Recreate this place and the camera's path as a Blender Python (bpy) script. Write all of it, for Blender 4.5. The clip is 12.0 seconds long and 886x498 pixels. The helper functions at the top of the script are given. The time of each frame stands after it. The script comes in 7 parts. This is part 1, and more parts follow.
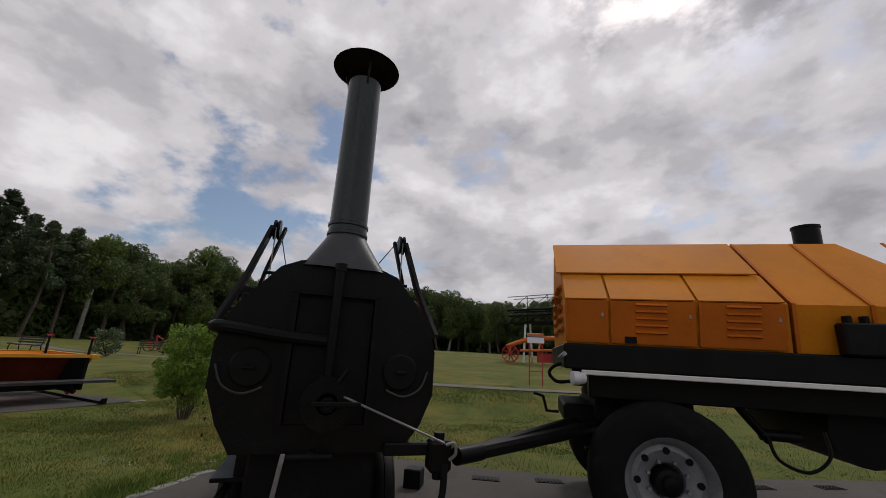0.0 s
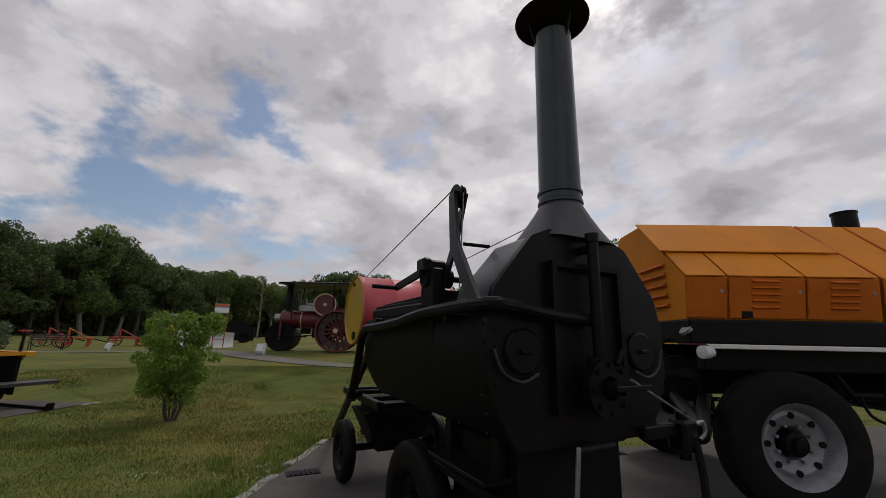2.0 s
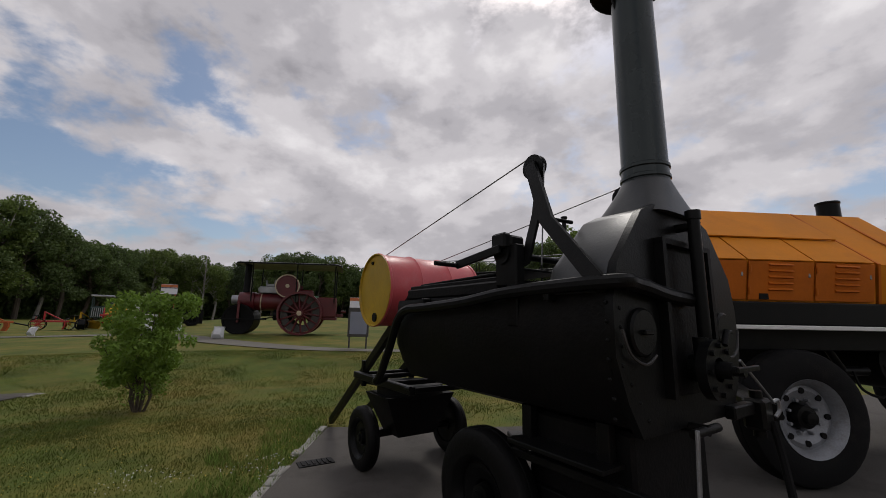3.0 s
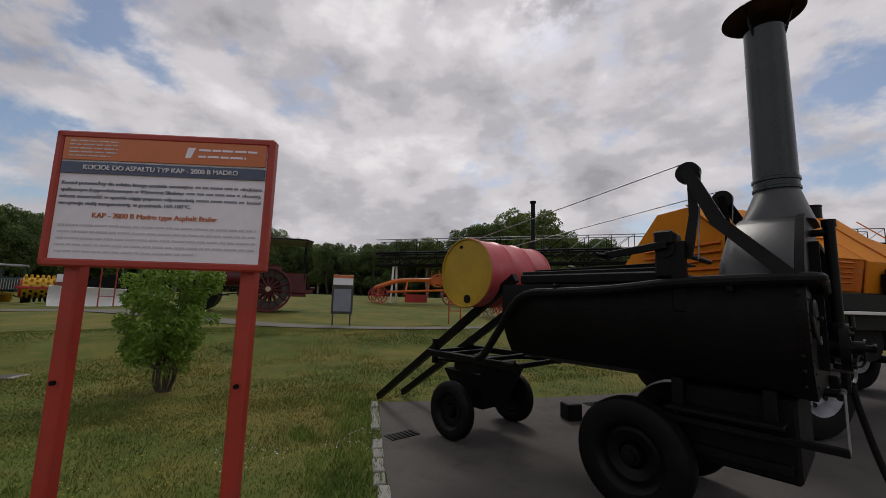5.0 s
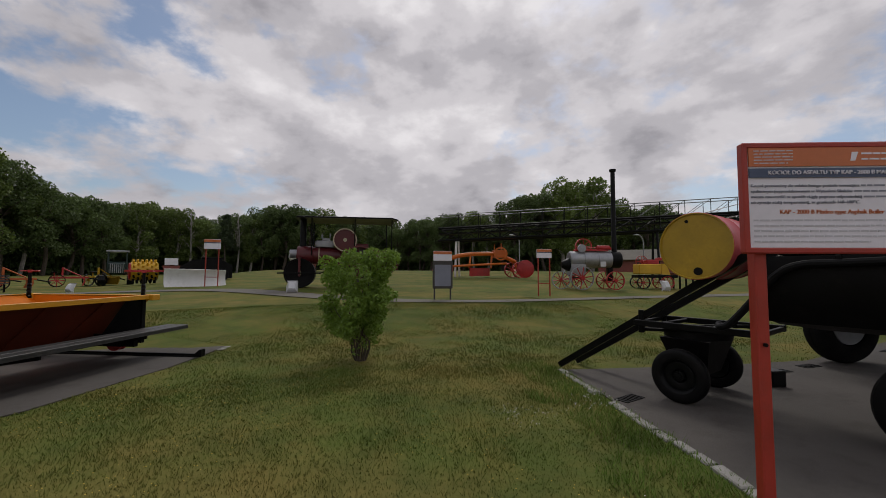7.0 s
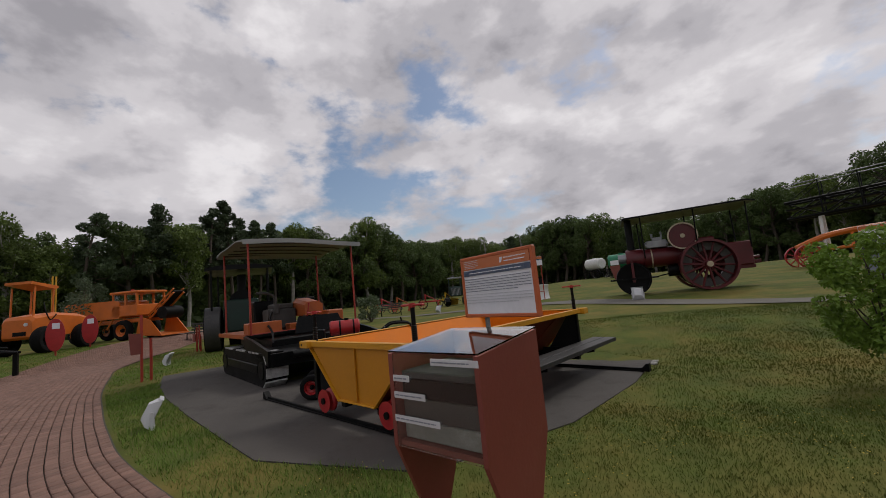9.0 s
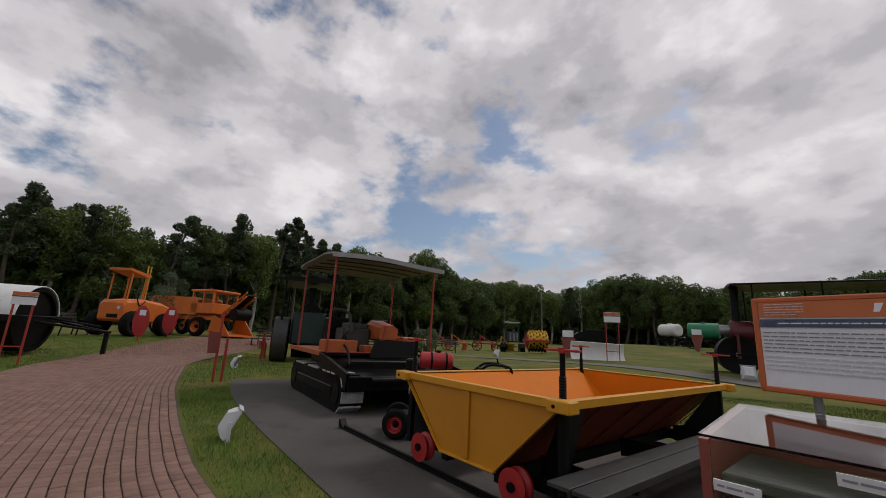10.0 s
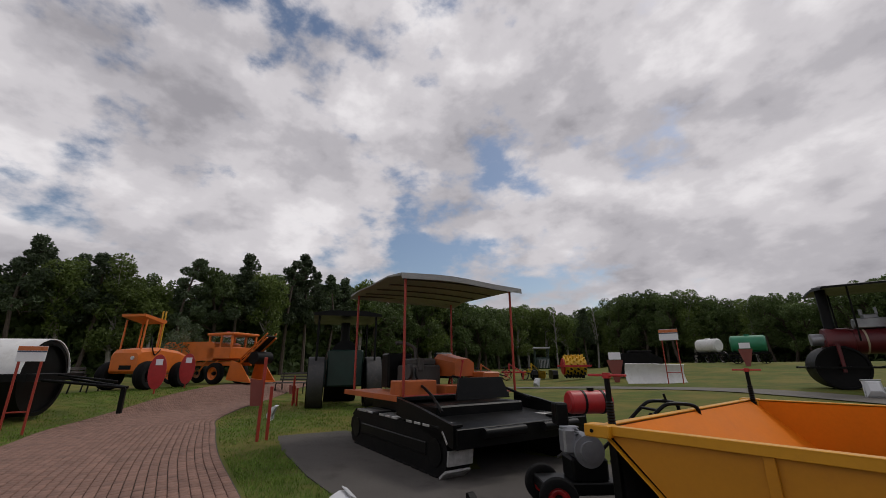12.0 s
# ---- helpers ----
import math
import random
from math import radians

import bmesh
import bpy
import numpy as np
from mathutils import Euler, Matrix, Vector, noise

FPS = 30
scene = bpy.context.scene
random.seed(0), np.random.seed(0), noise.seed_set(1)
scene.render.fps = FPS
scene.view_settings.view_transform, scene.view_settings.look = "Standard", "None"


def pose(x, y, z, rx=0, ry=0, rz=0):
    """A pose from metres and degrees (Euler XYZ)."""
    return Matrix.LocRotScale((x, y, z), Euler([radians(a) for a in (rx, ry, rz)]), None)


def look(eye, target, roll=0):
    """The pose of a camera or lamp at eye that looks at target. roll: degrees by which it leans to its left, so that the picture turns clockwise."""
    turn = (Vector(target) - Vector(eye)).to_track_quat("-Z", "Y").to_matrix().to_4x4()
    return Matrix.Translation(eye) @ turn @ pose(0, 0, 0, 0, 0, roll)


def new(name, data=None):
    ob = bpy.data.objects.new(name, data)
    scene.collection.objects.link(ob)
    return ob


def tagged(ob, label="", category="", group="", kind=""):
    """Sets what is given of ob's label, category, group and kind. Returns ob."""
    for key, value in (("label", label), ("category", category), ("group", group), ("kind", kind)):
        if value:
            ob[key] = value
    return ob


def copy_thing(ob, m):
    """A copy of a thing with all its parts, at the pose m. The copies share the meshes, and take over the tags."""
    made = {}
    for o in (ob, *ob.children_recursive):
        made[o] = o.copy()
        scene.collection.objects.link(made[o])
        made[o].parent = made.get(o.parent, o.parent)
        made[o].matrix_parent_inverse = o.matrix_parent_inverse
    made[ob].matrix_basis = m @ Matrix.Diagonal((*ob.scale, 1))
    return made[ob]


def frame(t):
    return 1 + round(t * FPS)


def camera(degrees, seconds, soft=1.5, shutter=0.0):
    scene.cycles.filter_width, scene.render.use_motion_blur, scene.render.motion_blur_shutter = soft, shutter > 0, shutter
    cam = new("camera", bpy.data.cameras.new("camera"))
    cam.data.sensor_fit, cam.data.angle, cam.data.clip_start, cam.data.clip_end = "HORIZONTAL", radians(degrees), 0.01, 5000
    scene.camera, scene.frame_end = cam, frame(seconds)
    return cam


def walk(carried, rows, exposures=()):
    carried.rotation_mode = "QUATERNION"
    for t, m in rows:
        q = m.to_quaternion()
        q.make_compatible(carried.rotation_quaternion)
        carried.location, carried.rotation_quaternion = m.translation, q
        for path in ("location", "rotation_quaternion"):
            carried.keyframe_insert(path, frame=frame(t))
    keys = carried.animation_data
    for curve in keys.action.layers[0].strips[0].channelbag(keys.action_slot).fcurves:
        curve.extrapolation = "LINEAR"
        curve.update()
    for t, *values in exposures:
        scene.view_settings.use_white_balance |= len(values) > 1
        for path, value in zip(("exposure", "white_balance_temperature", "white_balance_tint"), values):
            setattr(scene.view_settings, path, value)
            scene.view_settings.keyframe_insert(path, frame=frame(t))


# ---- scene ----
cam = camera(97.0, 12.0, soft=0.7)
PATH = [
    (0.0, pose(-0.133, 0.051, 1.323, 104.66, -2.98, -3.66)),
    (0.5, pose(-0.573, 0.134, 1.301, 104.64, -0.02, -3.57)),
    (1.0, pose(-0.955, 0.340, 1.269, 103.36, 0.38, -7.68)),
    (1.5, pose(-1.337, 0.454, 1.239, 102.87, -2.64, -10.87)),
    (2.0, pose(-1.672, 0.542, 1.250, 102.76, -1.16, -14.22)),
    (2.5, pose(-1.944, 0.707, 1.217, 102.11, -0.37, -17.76)),
    (3.0, pose(-2.224, 0.907, 1.232, 100.41, -0.98, -20.99)),
    (5.0, pose(-3.464, 1.289, 1.241, 97.33, -1.68, -29.41)),
    (5.5, pose(-3.746, 1.411, 1.281, 96.63, 0.82, -32.58)),
    (6.0, pose(-4.069, 1.626, 1.212, 95.80, 0.98, -37.11)),
    (6.5, pose(-4.529, 1.774, 1.193, 93.77, -0.07, -34.84)),
    (7.0, pose(-5.150, 1.859, 1.234, 93.37, -0.26, -23.58)),
    (7.5, pose(-5.562, 1.767, 1.175, 93.02, 1.63, -11.04)),
    (9.5, pose(-7.678, 2.809, 1.320, 99.38, 2.08, 20.36)),
    (10.0, pose(-8.111, 2.914, 1.289, 102.33, -3.07, 21.85)),
    (10.5, pose(-8.542, 3.104, 1.293, 103.39, -1.15, 21.46)),
    (11.0, pose(-8.974, 3.254, 1.291, 105.17, -0.93, 22.18)),
    (11.5, pose(-9.412, 3.318, 1.265, 106.17, -2.76, 22.72)),
    (12.0, pose(-9.929, 3.563, 1.302, 106.58, 0.44, 23.05)),
]
walk(cam, PATH)

# ---- light ----
SUN_EL, SUN_AZ = radians(52), radians(35)
world = bpy.data.worlds.new("sky")
scene.world = world
world.use_nodes = True


def build_sky():
    nt = world.node_tree
    nt.nodes.clear()
    N, L = nt.nodes.new, nt.links.new
    out = N("ShaderNodeOutputWorld")
    sky = N("ShaderNodeTexSky")
    sky.sky_type, sky.sun_disc = "NISHITA", False
    sky.sun_elevation, sky.sun_rotation = SUN_EL, SUN_AZ
    sky.air_density, sky.dust_density = 1.0, 1.5
    co = N("ShaderNodeTexCoord")
    sep = N("ShaderNodeSeparateXYZ")
    L(co.outputs["Generated"], sep.inputs[0])

    def m(op, a, b=None, clamp=False):
        n = N("ShaderNodeMath")
        n.operation, n.use_clamp = op, clamp
        for i, v in enumerate((a, b)):
            if v is None:
                continue
            if isinstance(v, (int, float)):
                n.inputs[i].default_value = v
            else:
                L(v, n.inputs[i])
        return n.outputs[0]

    # cloud lumps: noise over the sky dome, flattened a little towards the horizon
    comb = N("ShaderNodeCombineXYZ")
    L(sep.outputs[0], comb.inputs[0])
    L(sep.outputs[1], comb.inputs[1])
    L(m("MULTIPLY", m("POWER", m("MAXIMUM", sep.outputs[2], 0.0), 0.85), 1.75), comb.inputs[2])

    def noise_tex(scale, detail, rough, offset, distortion=0.0):
        mp = N("ShaderNodeMapping")
        mp.inputs["Location"].default_value = offset
        mp.inputs["Rotation"].default_value = (0.15, 0.1, 0.5)
        mp.inputs["Scale"].default_value = (1.0, 1.0, 1.0)
        L(comb.outputs[0], mp.inputs[0])
        n = N("ShaderNodeTexNoise")
        n.inputs["Scale"].default_value, n.inputs["Detail"].default_value = scale, detail
        n.inputs["Roughness"].default_value, n.inputs["Distortion"].default_value = rough, distortion
        L(mp.outputs[0], n.inputs["Vector"])
        return n.outputs["Fac"]

    def ramp(fac, stops):
        r = N("ShaderNodeValToRGB")
        r.color_ramp.interpolation = "EASE"
        while len(r.color_ramp.elements) < len(stops):
            r.color_ramp.elements.new(0.5)
        for e, (p, c) in zip(r.color_ramp.elements, stops):
            e.position, e.color = p, (*c, 1)
        L(fac, r.inputs[0])
        return r.outputs[0]

    lumps = noise_tex(2.9, 8, 0.54, (3.1, 1.7, 0.4), 0.05)
    wisps = noise_tex(8.0, 8, 0.56, (1.0, 5.0, 2.0), 0.1)
    cover = ramp(m("ADD", m("MULTIPLY", lumps, 0.60), m("MULTIPLY", wisps, 0.40)), [(0.385, (0, 0, 0)), (0.495, (1, 1, 1))])
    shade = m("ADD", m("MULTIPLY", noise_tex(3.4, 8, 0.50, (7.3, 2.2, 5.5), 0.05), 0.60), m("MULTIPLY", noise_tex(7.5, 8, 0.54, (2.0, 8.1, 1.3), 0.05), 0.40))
    tone = ramp(shade, [(0.35, (0.32, 0.308, 0.335)), (0.45, (0.455, 0.437, 0.465)), (0.54, (0.60, 0.575, 0.60)), (0.65, (0.78, 0.752, 0.77))])
    bg_sky, bg_cloud, mix = N("ShaderNodeBackground"), N("ShaderNodeBackground"), N("ShaderNodeMixShader")
    L(sky.outputs[0], bg_sky.inputs[0])
    bg_sky.inputs[1].default_value = 0.085
    L(tone, bg_cloud.inputs[0])
    bg_cloud.inputs[1].default_value = 1.02
    L(cover, mix.inputs[0])
    L(bg_sky.outputs[0], mix.inputs[1])
    L(bg_cloud.outputs[0], mix.inputs[2])
    L(mix.outputs[0], out.inputs[0])


build_sky()
sun_data = bpy.data.lights.new("sun", "SUN")
sun_data.energy, sun_data.angle, sun_data.color = 0.9, radians(14), (1.0, 0.96, 0.9)
sun = new("sun", sun_data)
sun.matrix_world = look((math.sin(SUN_AZ) * 40 * math.cos(SUN_EL), math.cos(SUN_AZ) * 40 * math.cos(SUN_EL), 40 * math.sin(SUN_EL)), (0, 0, 0))


# ---- materials ----
def mat(name, col, rough=0.6, metal=0.0, vary=0.25, scale=3.0, fine=60.0, bump=0.15, dirt=None, dirt_amount=0.35, coat=0.0, each=0.0, spec=0.5):
    """A painted or raw surface: broad stains and fine grain, both from object-space noise."""
    ma = bpy.data.materials.new(name)
    ma.use_nodes = True
    nt = ma.node_tree
    N, L = nt.nodes.new, nt.links.new
    b = nt.nodes["Principled BSDF"]
    co = N("ShaderNodeTexCoord")
    big, small = N("ShaderNodeTexNoise"), N("ShaderNodeTexNoise")
    for n, s, d in ((big, scale, 6), (small, fine, 3)):
        n.inputs["Scale"].default_value, n.inputs["Detail"].default_value = s, d
        n.inputs["Roughness"].default_value = 0.6
        L(co.outputs["Object"], n.inputs["Vector"])
    r = N("ShaderNodeValToRGB")
    r.color_ramp.elements[0].position, r.color_ramp.elements[1].position = 0.3, 0.72
    lo = [c * (1 - vary) for c in col]
    hi = [min(1.0, c * (1 + vary * 0.7)) for c in col]
    r.color_ramp.elements[0].color, r.color_ramp.elements[1].color = (*lo, 1), (*hi, 1)
    L(big.outputs["Fac"], r.inputs[0])
    mx = N("ShaderNodeMixRGB")
    mx.blend_type = "MULTIPLY"
    mx.inputs[0].default_value = 0.35 if bump > 0.1 else 0.10
    L(r.outputs[0], mx.inputs[1])
    r2 = N("ShaderNodeValToRGB")
    r2.color_ramp.elements[0].position, r2.color_ramp.elements[1].position = 0.35, 0.65
    r2.color_ramp.elements[0].color = (0.55, 0.55, 0.55, 1)
    L(small.outputs["Fac"], r2.inputs[0])
    L(r2.outputs[0], mx.inputs[2])
    final = mx.outputs[0]
    if dirt:
        dn = N("ShaderNodeTexNoise")
        dn.inputs["Scale"].default_value, dn.inputs["Detail"].default_value, dn.inputs["Roughness"].default_value = scale * 2.3, 9, 0.7
        L(co.outputs["Object"], dn.inputs["Vector"])
        dr = N("ShaderNodeValToRGB")
        dr.color_ramp.elements[0].position, dr.color_ramp.elements[1].position = 0.52, 0.70
        dr.color_ramp.elements[1].color = (dirt_amount, dirt_amount, dirt_amount, 1)
        L(dn.outputs["Fac"], dr.inputs[0])
        m2 = N("ShaderNodeMixRGB")
        L(dr.outputs[0], m2.inputs[0])
        L(final, m2.inputs[1])
        m2.inputs[2].default_value = (*dirt, 1)
        final = m2.outputs[0]
    if each:
        oi, hs = N("ShaderNodeObjectInfo"), N("ShaderNodeHueSaturation")
        geo, ad = N("ShaderNodeNewGeometry"), N("ShaderNodeMath")
        ad.operation = "ADD"
        L(oi.outputs["Random"], ad.inputs[0])
        L(geo.outputs["Random Per Island"], ad.inputs[1])
        mr = N("ShaderNodeMapRange")
        mr.inputs[2].default_value = 2.0
        mr.inputs[3].default_value, mr.inputs[4].default_value = 1 - each, 1 + each
        L(ad.outputs[0], mr.inputs[0])
        L(mr.outputs[0], hs.inputs["Value"])
        L(final, hs.inputs["Color"])
        final = hs.outputs[0]
    L(final, b.inputs["Base Color"])
    rr = N("ShaderNodeMapRange")
    rr.inputs[3].default_value, rr.inputs[4].default_value = max(0.03, rough - 0.13), min(1.0, rough + 0.13)
    L(big.outputs["Fac"], rr.inputs[0])
    L(rr.outputs[0], b.inputs["Roughness"])
    b.inputs["Metallic"].default_value = metal
    b.inputs["Specular IOR Level"].default_value = spec
    b.inputs["Coat Weight"].default_value = coat
    if bump:
        bp = N("ShaderNodeBump")
        bp.inputs["Strength"].default_value, bp.inputs["Distance"].default_value = bump, 0.01
        L(small.outputs["Fac"], bp.inputs["Height"])
        L(bp.outputs[0], b.inputs["Normal"])
    return ma


def glass_mat():
    ma = bpy.data.materials.new("glass")
    ma.use_nodes = True
    b = ma.node_tree.nodes["Principled BSDF"]
    b.inputs["Transmission Weight"].default_value = 1.0
    b.inputs["Roughness"].default_value = 0.02
    b.inputs["IOR"].default_value = 1.45
    b.inputs["Base Color"].default_value = (0.9, 0.95, 0.93, 1)
    return ma


BLACK = mat("black_paint", (0.006, 0.0064, 0.0066), 0.38, 0, 0.35, 2.2, 90, 0.12, (0.016, 0.014, 0.012), 0.4, spec=0.12)
TAR = mat("tarry_black", (0.0035, 0.0035, 0.0038), 0.56, 0, 0.4, 3, 50, 0.25, (0.013, 0.011, 0.010), 0.5, spec=0.15)
CHIM = mat("chimney_paint", (0.030, 0.037, 0.037), 0.27, 0.6, 0.25, 1.6, 70, 0.06, (0.05, 0.055, 0.055), 0.3)
# Paler than BLACK: the sky's light on the hood is in this grey.
HOOD = mat("worn_black_sheet_sky_lit", (0.03, 0.032, 0.034), 0.38, 0.15, 0.3, 1.8, 60, 0.08, (0.09, 0.09, 0.09), 0.25)
RUBBER = mat("rubber", (0.008, 0.008, 0.0083), 0.85, 0, 0.3, 4, 120, 0.3, (0.028, 0.025, 0.021), 0.35, spec=0.15)
RIM = mat("silver_rim", (0.24, 0.25, 0.27), 0.45, 0.3, 0.25, 5, 80, 0.15, (0.12, 0.10, 0.09), 0.5)
ORANGE_T = mat("orange_housing_paint", (0.60, 0.205, 0.008), 0.62, 0, 0.16, 1.3, 45, 0.1, (0.36, 0.10, 0.008), 0.3, spec=0.15)
# Deeper, redder orange than the upper housing, for doors, louvres, seams and hinges.
ORANGE_B = mat("deep_orange", (0.50, 0.125, 0.007), 0.6, 0, 0.2, 1.4, 45, 0.1, (0.26, 0.06, 0.008), 0.35, spec=0.2)
STEEL = mat("bare_steel", (0.30, 0.31, 0.32), 0.45, 0.7, 0.3, 6, 90, 0.15, (0.13, 0.08, 0.05), 0.4)
WHITE = mat("white_paint", (0.72, 0.72, 0.71), 0.5, 0, 0.12, 3, 60, 0.05, (0.35, 0.32, 0.28), 0.25)
WHITE_P = mat("plain_white_plastic", (0.62, 0.63, 0.65), 0.45, 0, 0.08, 3, 60, 0.03)
SIGN_RED = mat("sign_red_paint", (0.37, 0.036, 0.020), 0.45, 0, 0.18, 5, 70, 0.08, (0.22, 0.04, 0.025), 0.35)
SIGN_OR = mat("sign_orange_frame", (0.52, 0.12, 0.035), 0.45, 0, 0.15, 5, 70, 0.08)
SIGN_BAND = mat("sign_orange_print", (0.55, 0.155, 0.045), 0.3, 0, 0.1, 3, 50, 0.02)
SIGN_NAVY = mat("sign_navy_print", (0.06, 0.085, 0.15), 0.3, 0, 0.1, 3, 50, 0.02)
SIGN_TXT = mat("sign_dark_text", (0.22, 0.235, 0.29), 0.4, 0, 0.1, 3, 50, 0.0)
SIGN_GREY = mat("sign_grey_text", (0.56, 0.57, 0.62), 0.4, 0, 0.1, 3, 50, 0.0)
SIGN_WHITE = mat("sign_board_print", (0.80, 0.80, 0.86), 0.22, 0, 0.06, 2, 40, 0.02)
YELLOW = mat("yellow_lid_paint", (0.42, 0.27, 0.015), 0.45, 0, 0.2, 4, 60, 0.1, (0.20, 0.11, 0.01), 0.35)
PINKRED = mat("faded_red_paint", (0.55, 0.085, 0.095), 0.38, 0, 0.15, 3, 60, 0.08, (0.55, 0.24, 0.24), 0.3)
HOP_Y = mat("amber_paint", (0.54, 0.22, 0.006), 0.5, 0, 0.08, 1.6, 30, 0.02, (0.40, 0.13, 0.01), 0.3)
HOP_RIM = mat("yellow_rim_paint", (0.63, 0.29, 0.01), 0.5, 0, 0.08, 2, 30, 0.02, (0.35, 0.16, 0.02), 0.3)
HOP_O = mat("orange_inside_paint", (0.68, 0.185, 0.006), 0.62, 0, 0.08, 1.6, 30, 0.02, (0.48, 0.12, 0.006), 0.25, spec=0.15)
# Rust orange of the hopper's outer sides, their shadow put into the base colour.
HOP_S = mat("shaded_rust_orange_sheet", (0.17, 0.032, 0.014), 0.6, 0, 0.25, 1.5, 30, 0.05, (0.12, 0.03, 0.018), 0.6, spec=0.2)
RED = mat("red_paint", (0.42, 0.02, 0.022), 0.4, 0, 0.2, 4, 60, 0.08, (0.2, 0.02, 0.02), 0.3)
MAROON = mat("maroon_paint", (0.095, 0.007, 0.010), 0.42, 0, 0.25, 2.5, 50, 0.08, (0.05, 0.01, 0.01), 0.35)
CREAM = mat("cream_lining", (0.45, 0.38, 0.26), 0.45, 0, 0.15, 4, 60, 0.05)
MACH_OR = mat("machine_orange", (0.62, 0.145, 0.012), 0.45, 0, 0.15, 1.5, 40, 0.08, (0.35, 0.07, 0.01), 0.3)
MACH_YE = mat("machine_yellow", (0.60, 0.36, 0.02), 0.45, 0, 0.15, 2, 40, 0.08)
CABINET = mat("brown_red_panel", (0.21, 0.05, 0.038), 0.4, 0, 0.12, 2.2, 60, 0.06, (0.26, 0.09, 0.07), 0.3)
PLANK = mat("dark_steel_plank", (0.045, 0.044, 0.044), 0.55, 0.2, 0.3, 4, 40, 0.3, (0.10, 0.085, 0.07), 0.5)
PAV_OR = mat("dull_paver_orange", (0.46, 0.105, 0.020), 0.5, 0, 0.2, 2.0, 40, 0.08, (0.22, 0.05, 0.02), 0.45)
WORN = mat("worn_track_steel", (0.50, 0.50, 0.49), 0.42, 0.35, 0.35, 6, 60, 0.15, (0.10, 0.085, 0.07), 0.6)
CANVAS = mat("grey_canvas", (0.30, 0.305, 0.30), 0.85, 0, 0.15, 2.5, 120, 0.2, (0.24, 0.24, 0.21), 0.35)
GREEN_T = mat("green_tank_paint", (0.02, 0.20, 0.10), 0.45, 0, 0.15, 2, 40, 0.06)
DKGREEN = mat("dark_green_paint", (0.008, 0.028, 0.022), 0.4, 0, 0.25, 2, 40, 0.06)
ALU = mat("dull_aluminium", (0.34, 0.35, 0.37), 0.42, 0.6, 0.2, 3, 60, 0.08, (0.2, 0.19, 0.18), 0.35)
WOOD = mat("weathered_wood", (0.15, 0.10, 0.065), 0.75, 0, 0.3, 5, 60, 0.25)
GREYW = mat("dark_bench_wood", (0.06, 0.055, 0.05), 0.7, 0, 0.3, 5, 60, 0.25)
BARK = mat("bark", (0.085, 0.065, 0.05), 0.9, 0, 0.35, 3, 25, 0.5)
BIRCH = mat("pale_bark", (0.30, 0.28, 0.25), 0.85, 0, 0.35, 2.5, 25, 0.4)
ASPHALT = mat("old_asphalt", (0.098, 0.089, 0.081), 0.85, 0, 0.28, 0.7, 140, 0.4, (0.04, 0.035, 0.031), 0.65, spec=0.25)
ROADM = mat("grey_road", (0.15, 0.138, 0.115), 0.9, 0, 0.2, 0.8, 60, 0.3, (0.12, 0.11, 0.09), 0.4)
KERB = mat("concrete_kerb", (0.33, 0.32, 0.295), 0.85, 0, 0.25, 4, 80, 0.35, (0.14, 0.14, 0.10), 0.5, each=0.15)
BRICK = mat("red_paver", (0.275, 0.165, 0.128), 0.88, 0, 0.2, 3, 160, 0.35, (0.12, 0.09, 0.075), 0.5, each=0.24, spec=0.25)
JOINT = mat("paver_joint_sand", (0.085, 0.078, 0.06), 0.95, 0, 0.3, 5, 120, 0.4, (0.04, 0.06, 0.02), 0.6)
GLASS = glass_mat()


def leaf_mat(name, col, each=0.45):
    ma = mat(name, col, 0.55, 0, 0.3, 0.6, 20, 0.0, each=each, spec=0.3)
    nt = ma.node_tree
    b = nt.nodes["Principled BSDF"]
    tr, mx = nt.nodes.new("ShaderNodeBsdfTranslucent"), nt.nodes.new("ShaderNodeMixShader")
    mx.inputs[0].default_value = 0.3
    src = b.inputs["Base Color"].links[0].from_socket
    nt.links.new(src, tr.inputs[0])
    out = nt.nodes["Material Output"]
    nt.links.new(b.outputs[0], mx.inputs[1])
    nt.links.new(tr.outputs[0], mx.inputs[2])
    nt.links.new(mx.outputs[0], out.inputs[0])
    return ma


LEAF_A = leaf_mat("oak_leaf", (0.10, 0.145, 0.046))
LEAF_B = leaf_mat("bright_leaf", (0.13, 0.18, 0.044))
LEAF_C = leaf_mat("pine_needle", (0.072, 0.102, 0.05))
LEAF_D = leaf_mat("willow_leaf", (0.12, 0.16, 0.085))
LEAF_BUSH = leaf_mat("bush_leaf", (0.17, 0.27, 0.04))

FLOWER = mat("yellow_petal", (0.45, 0.33, 0.04), 0.7, 0, 0.2, 5, 50, 0.0, each=0.2)


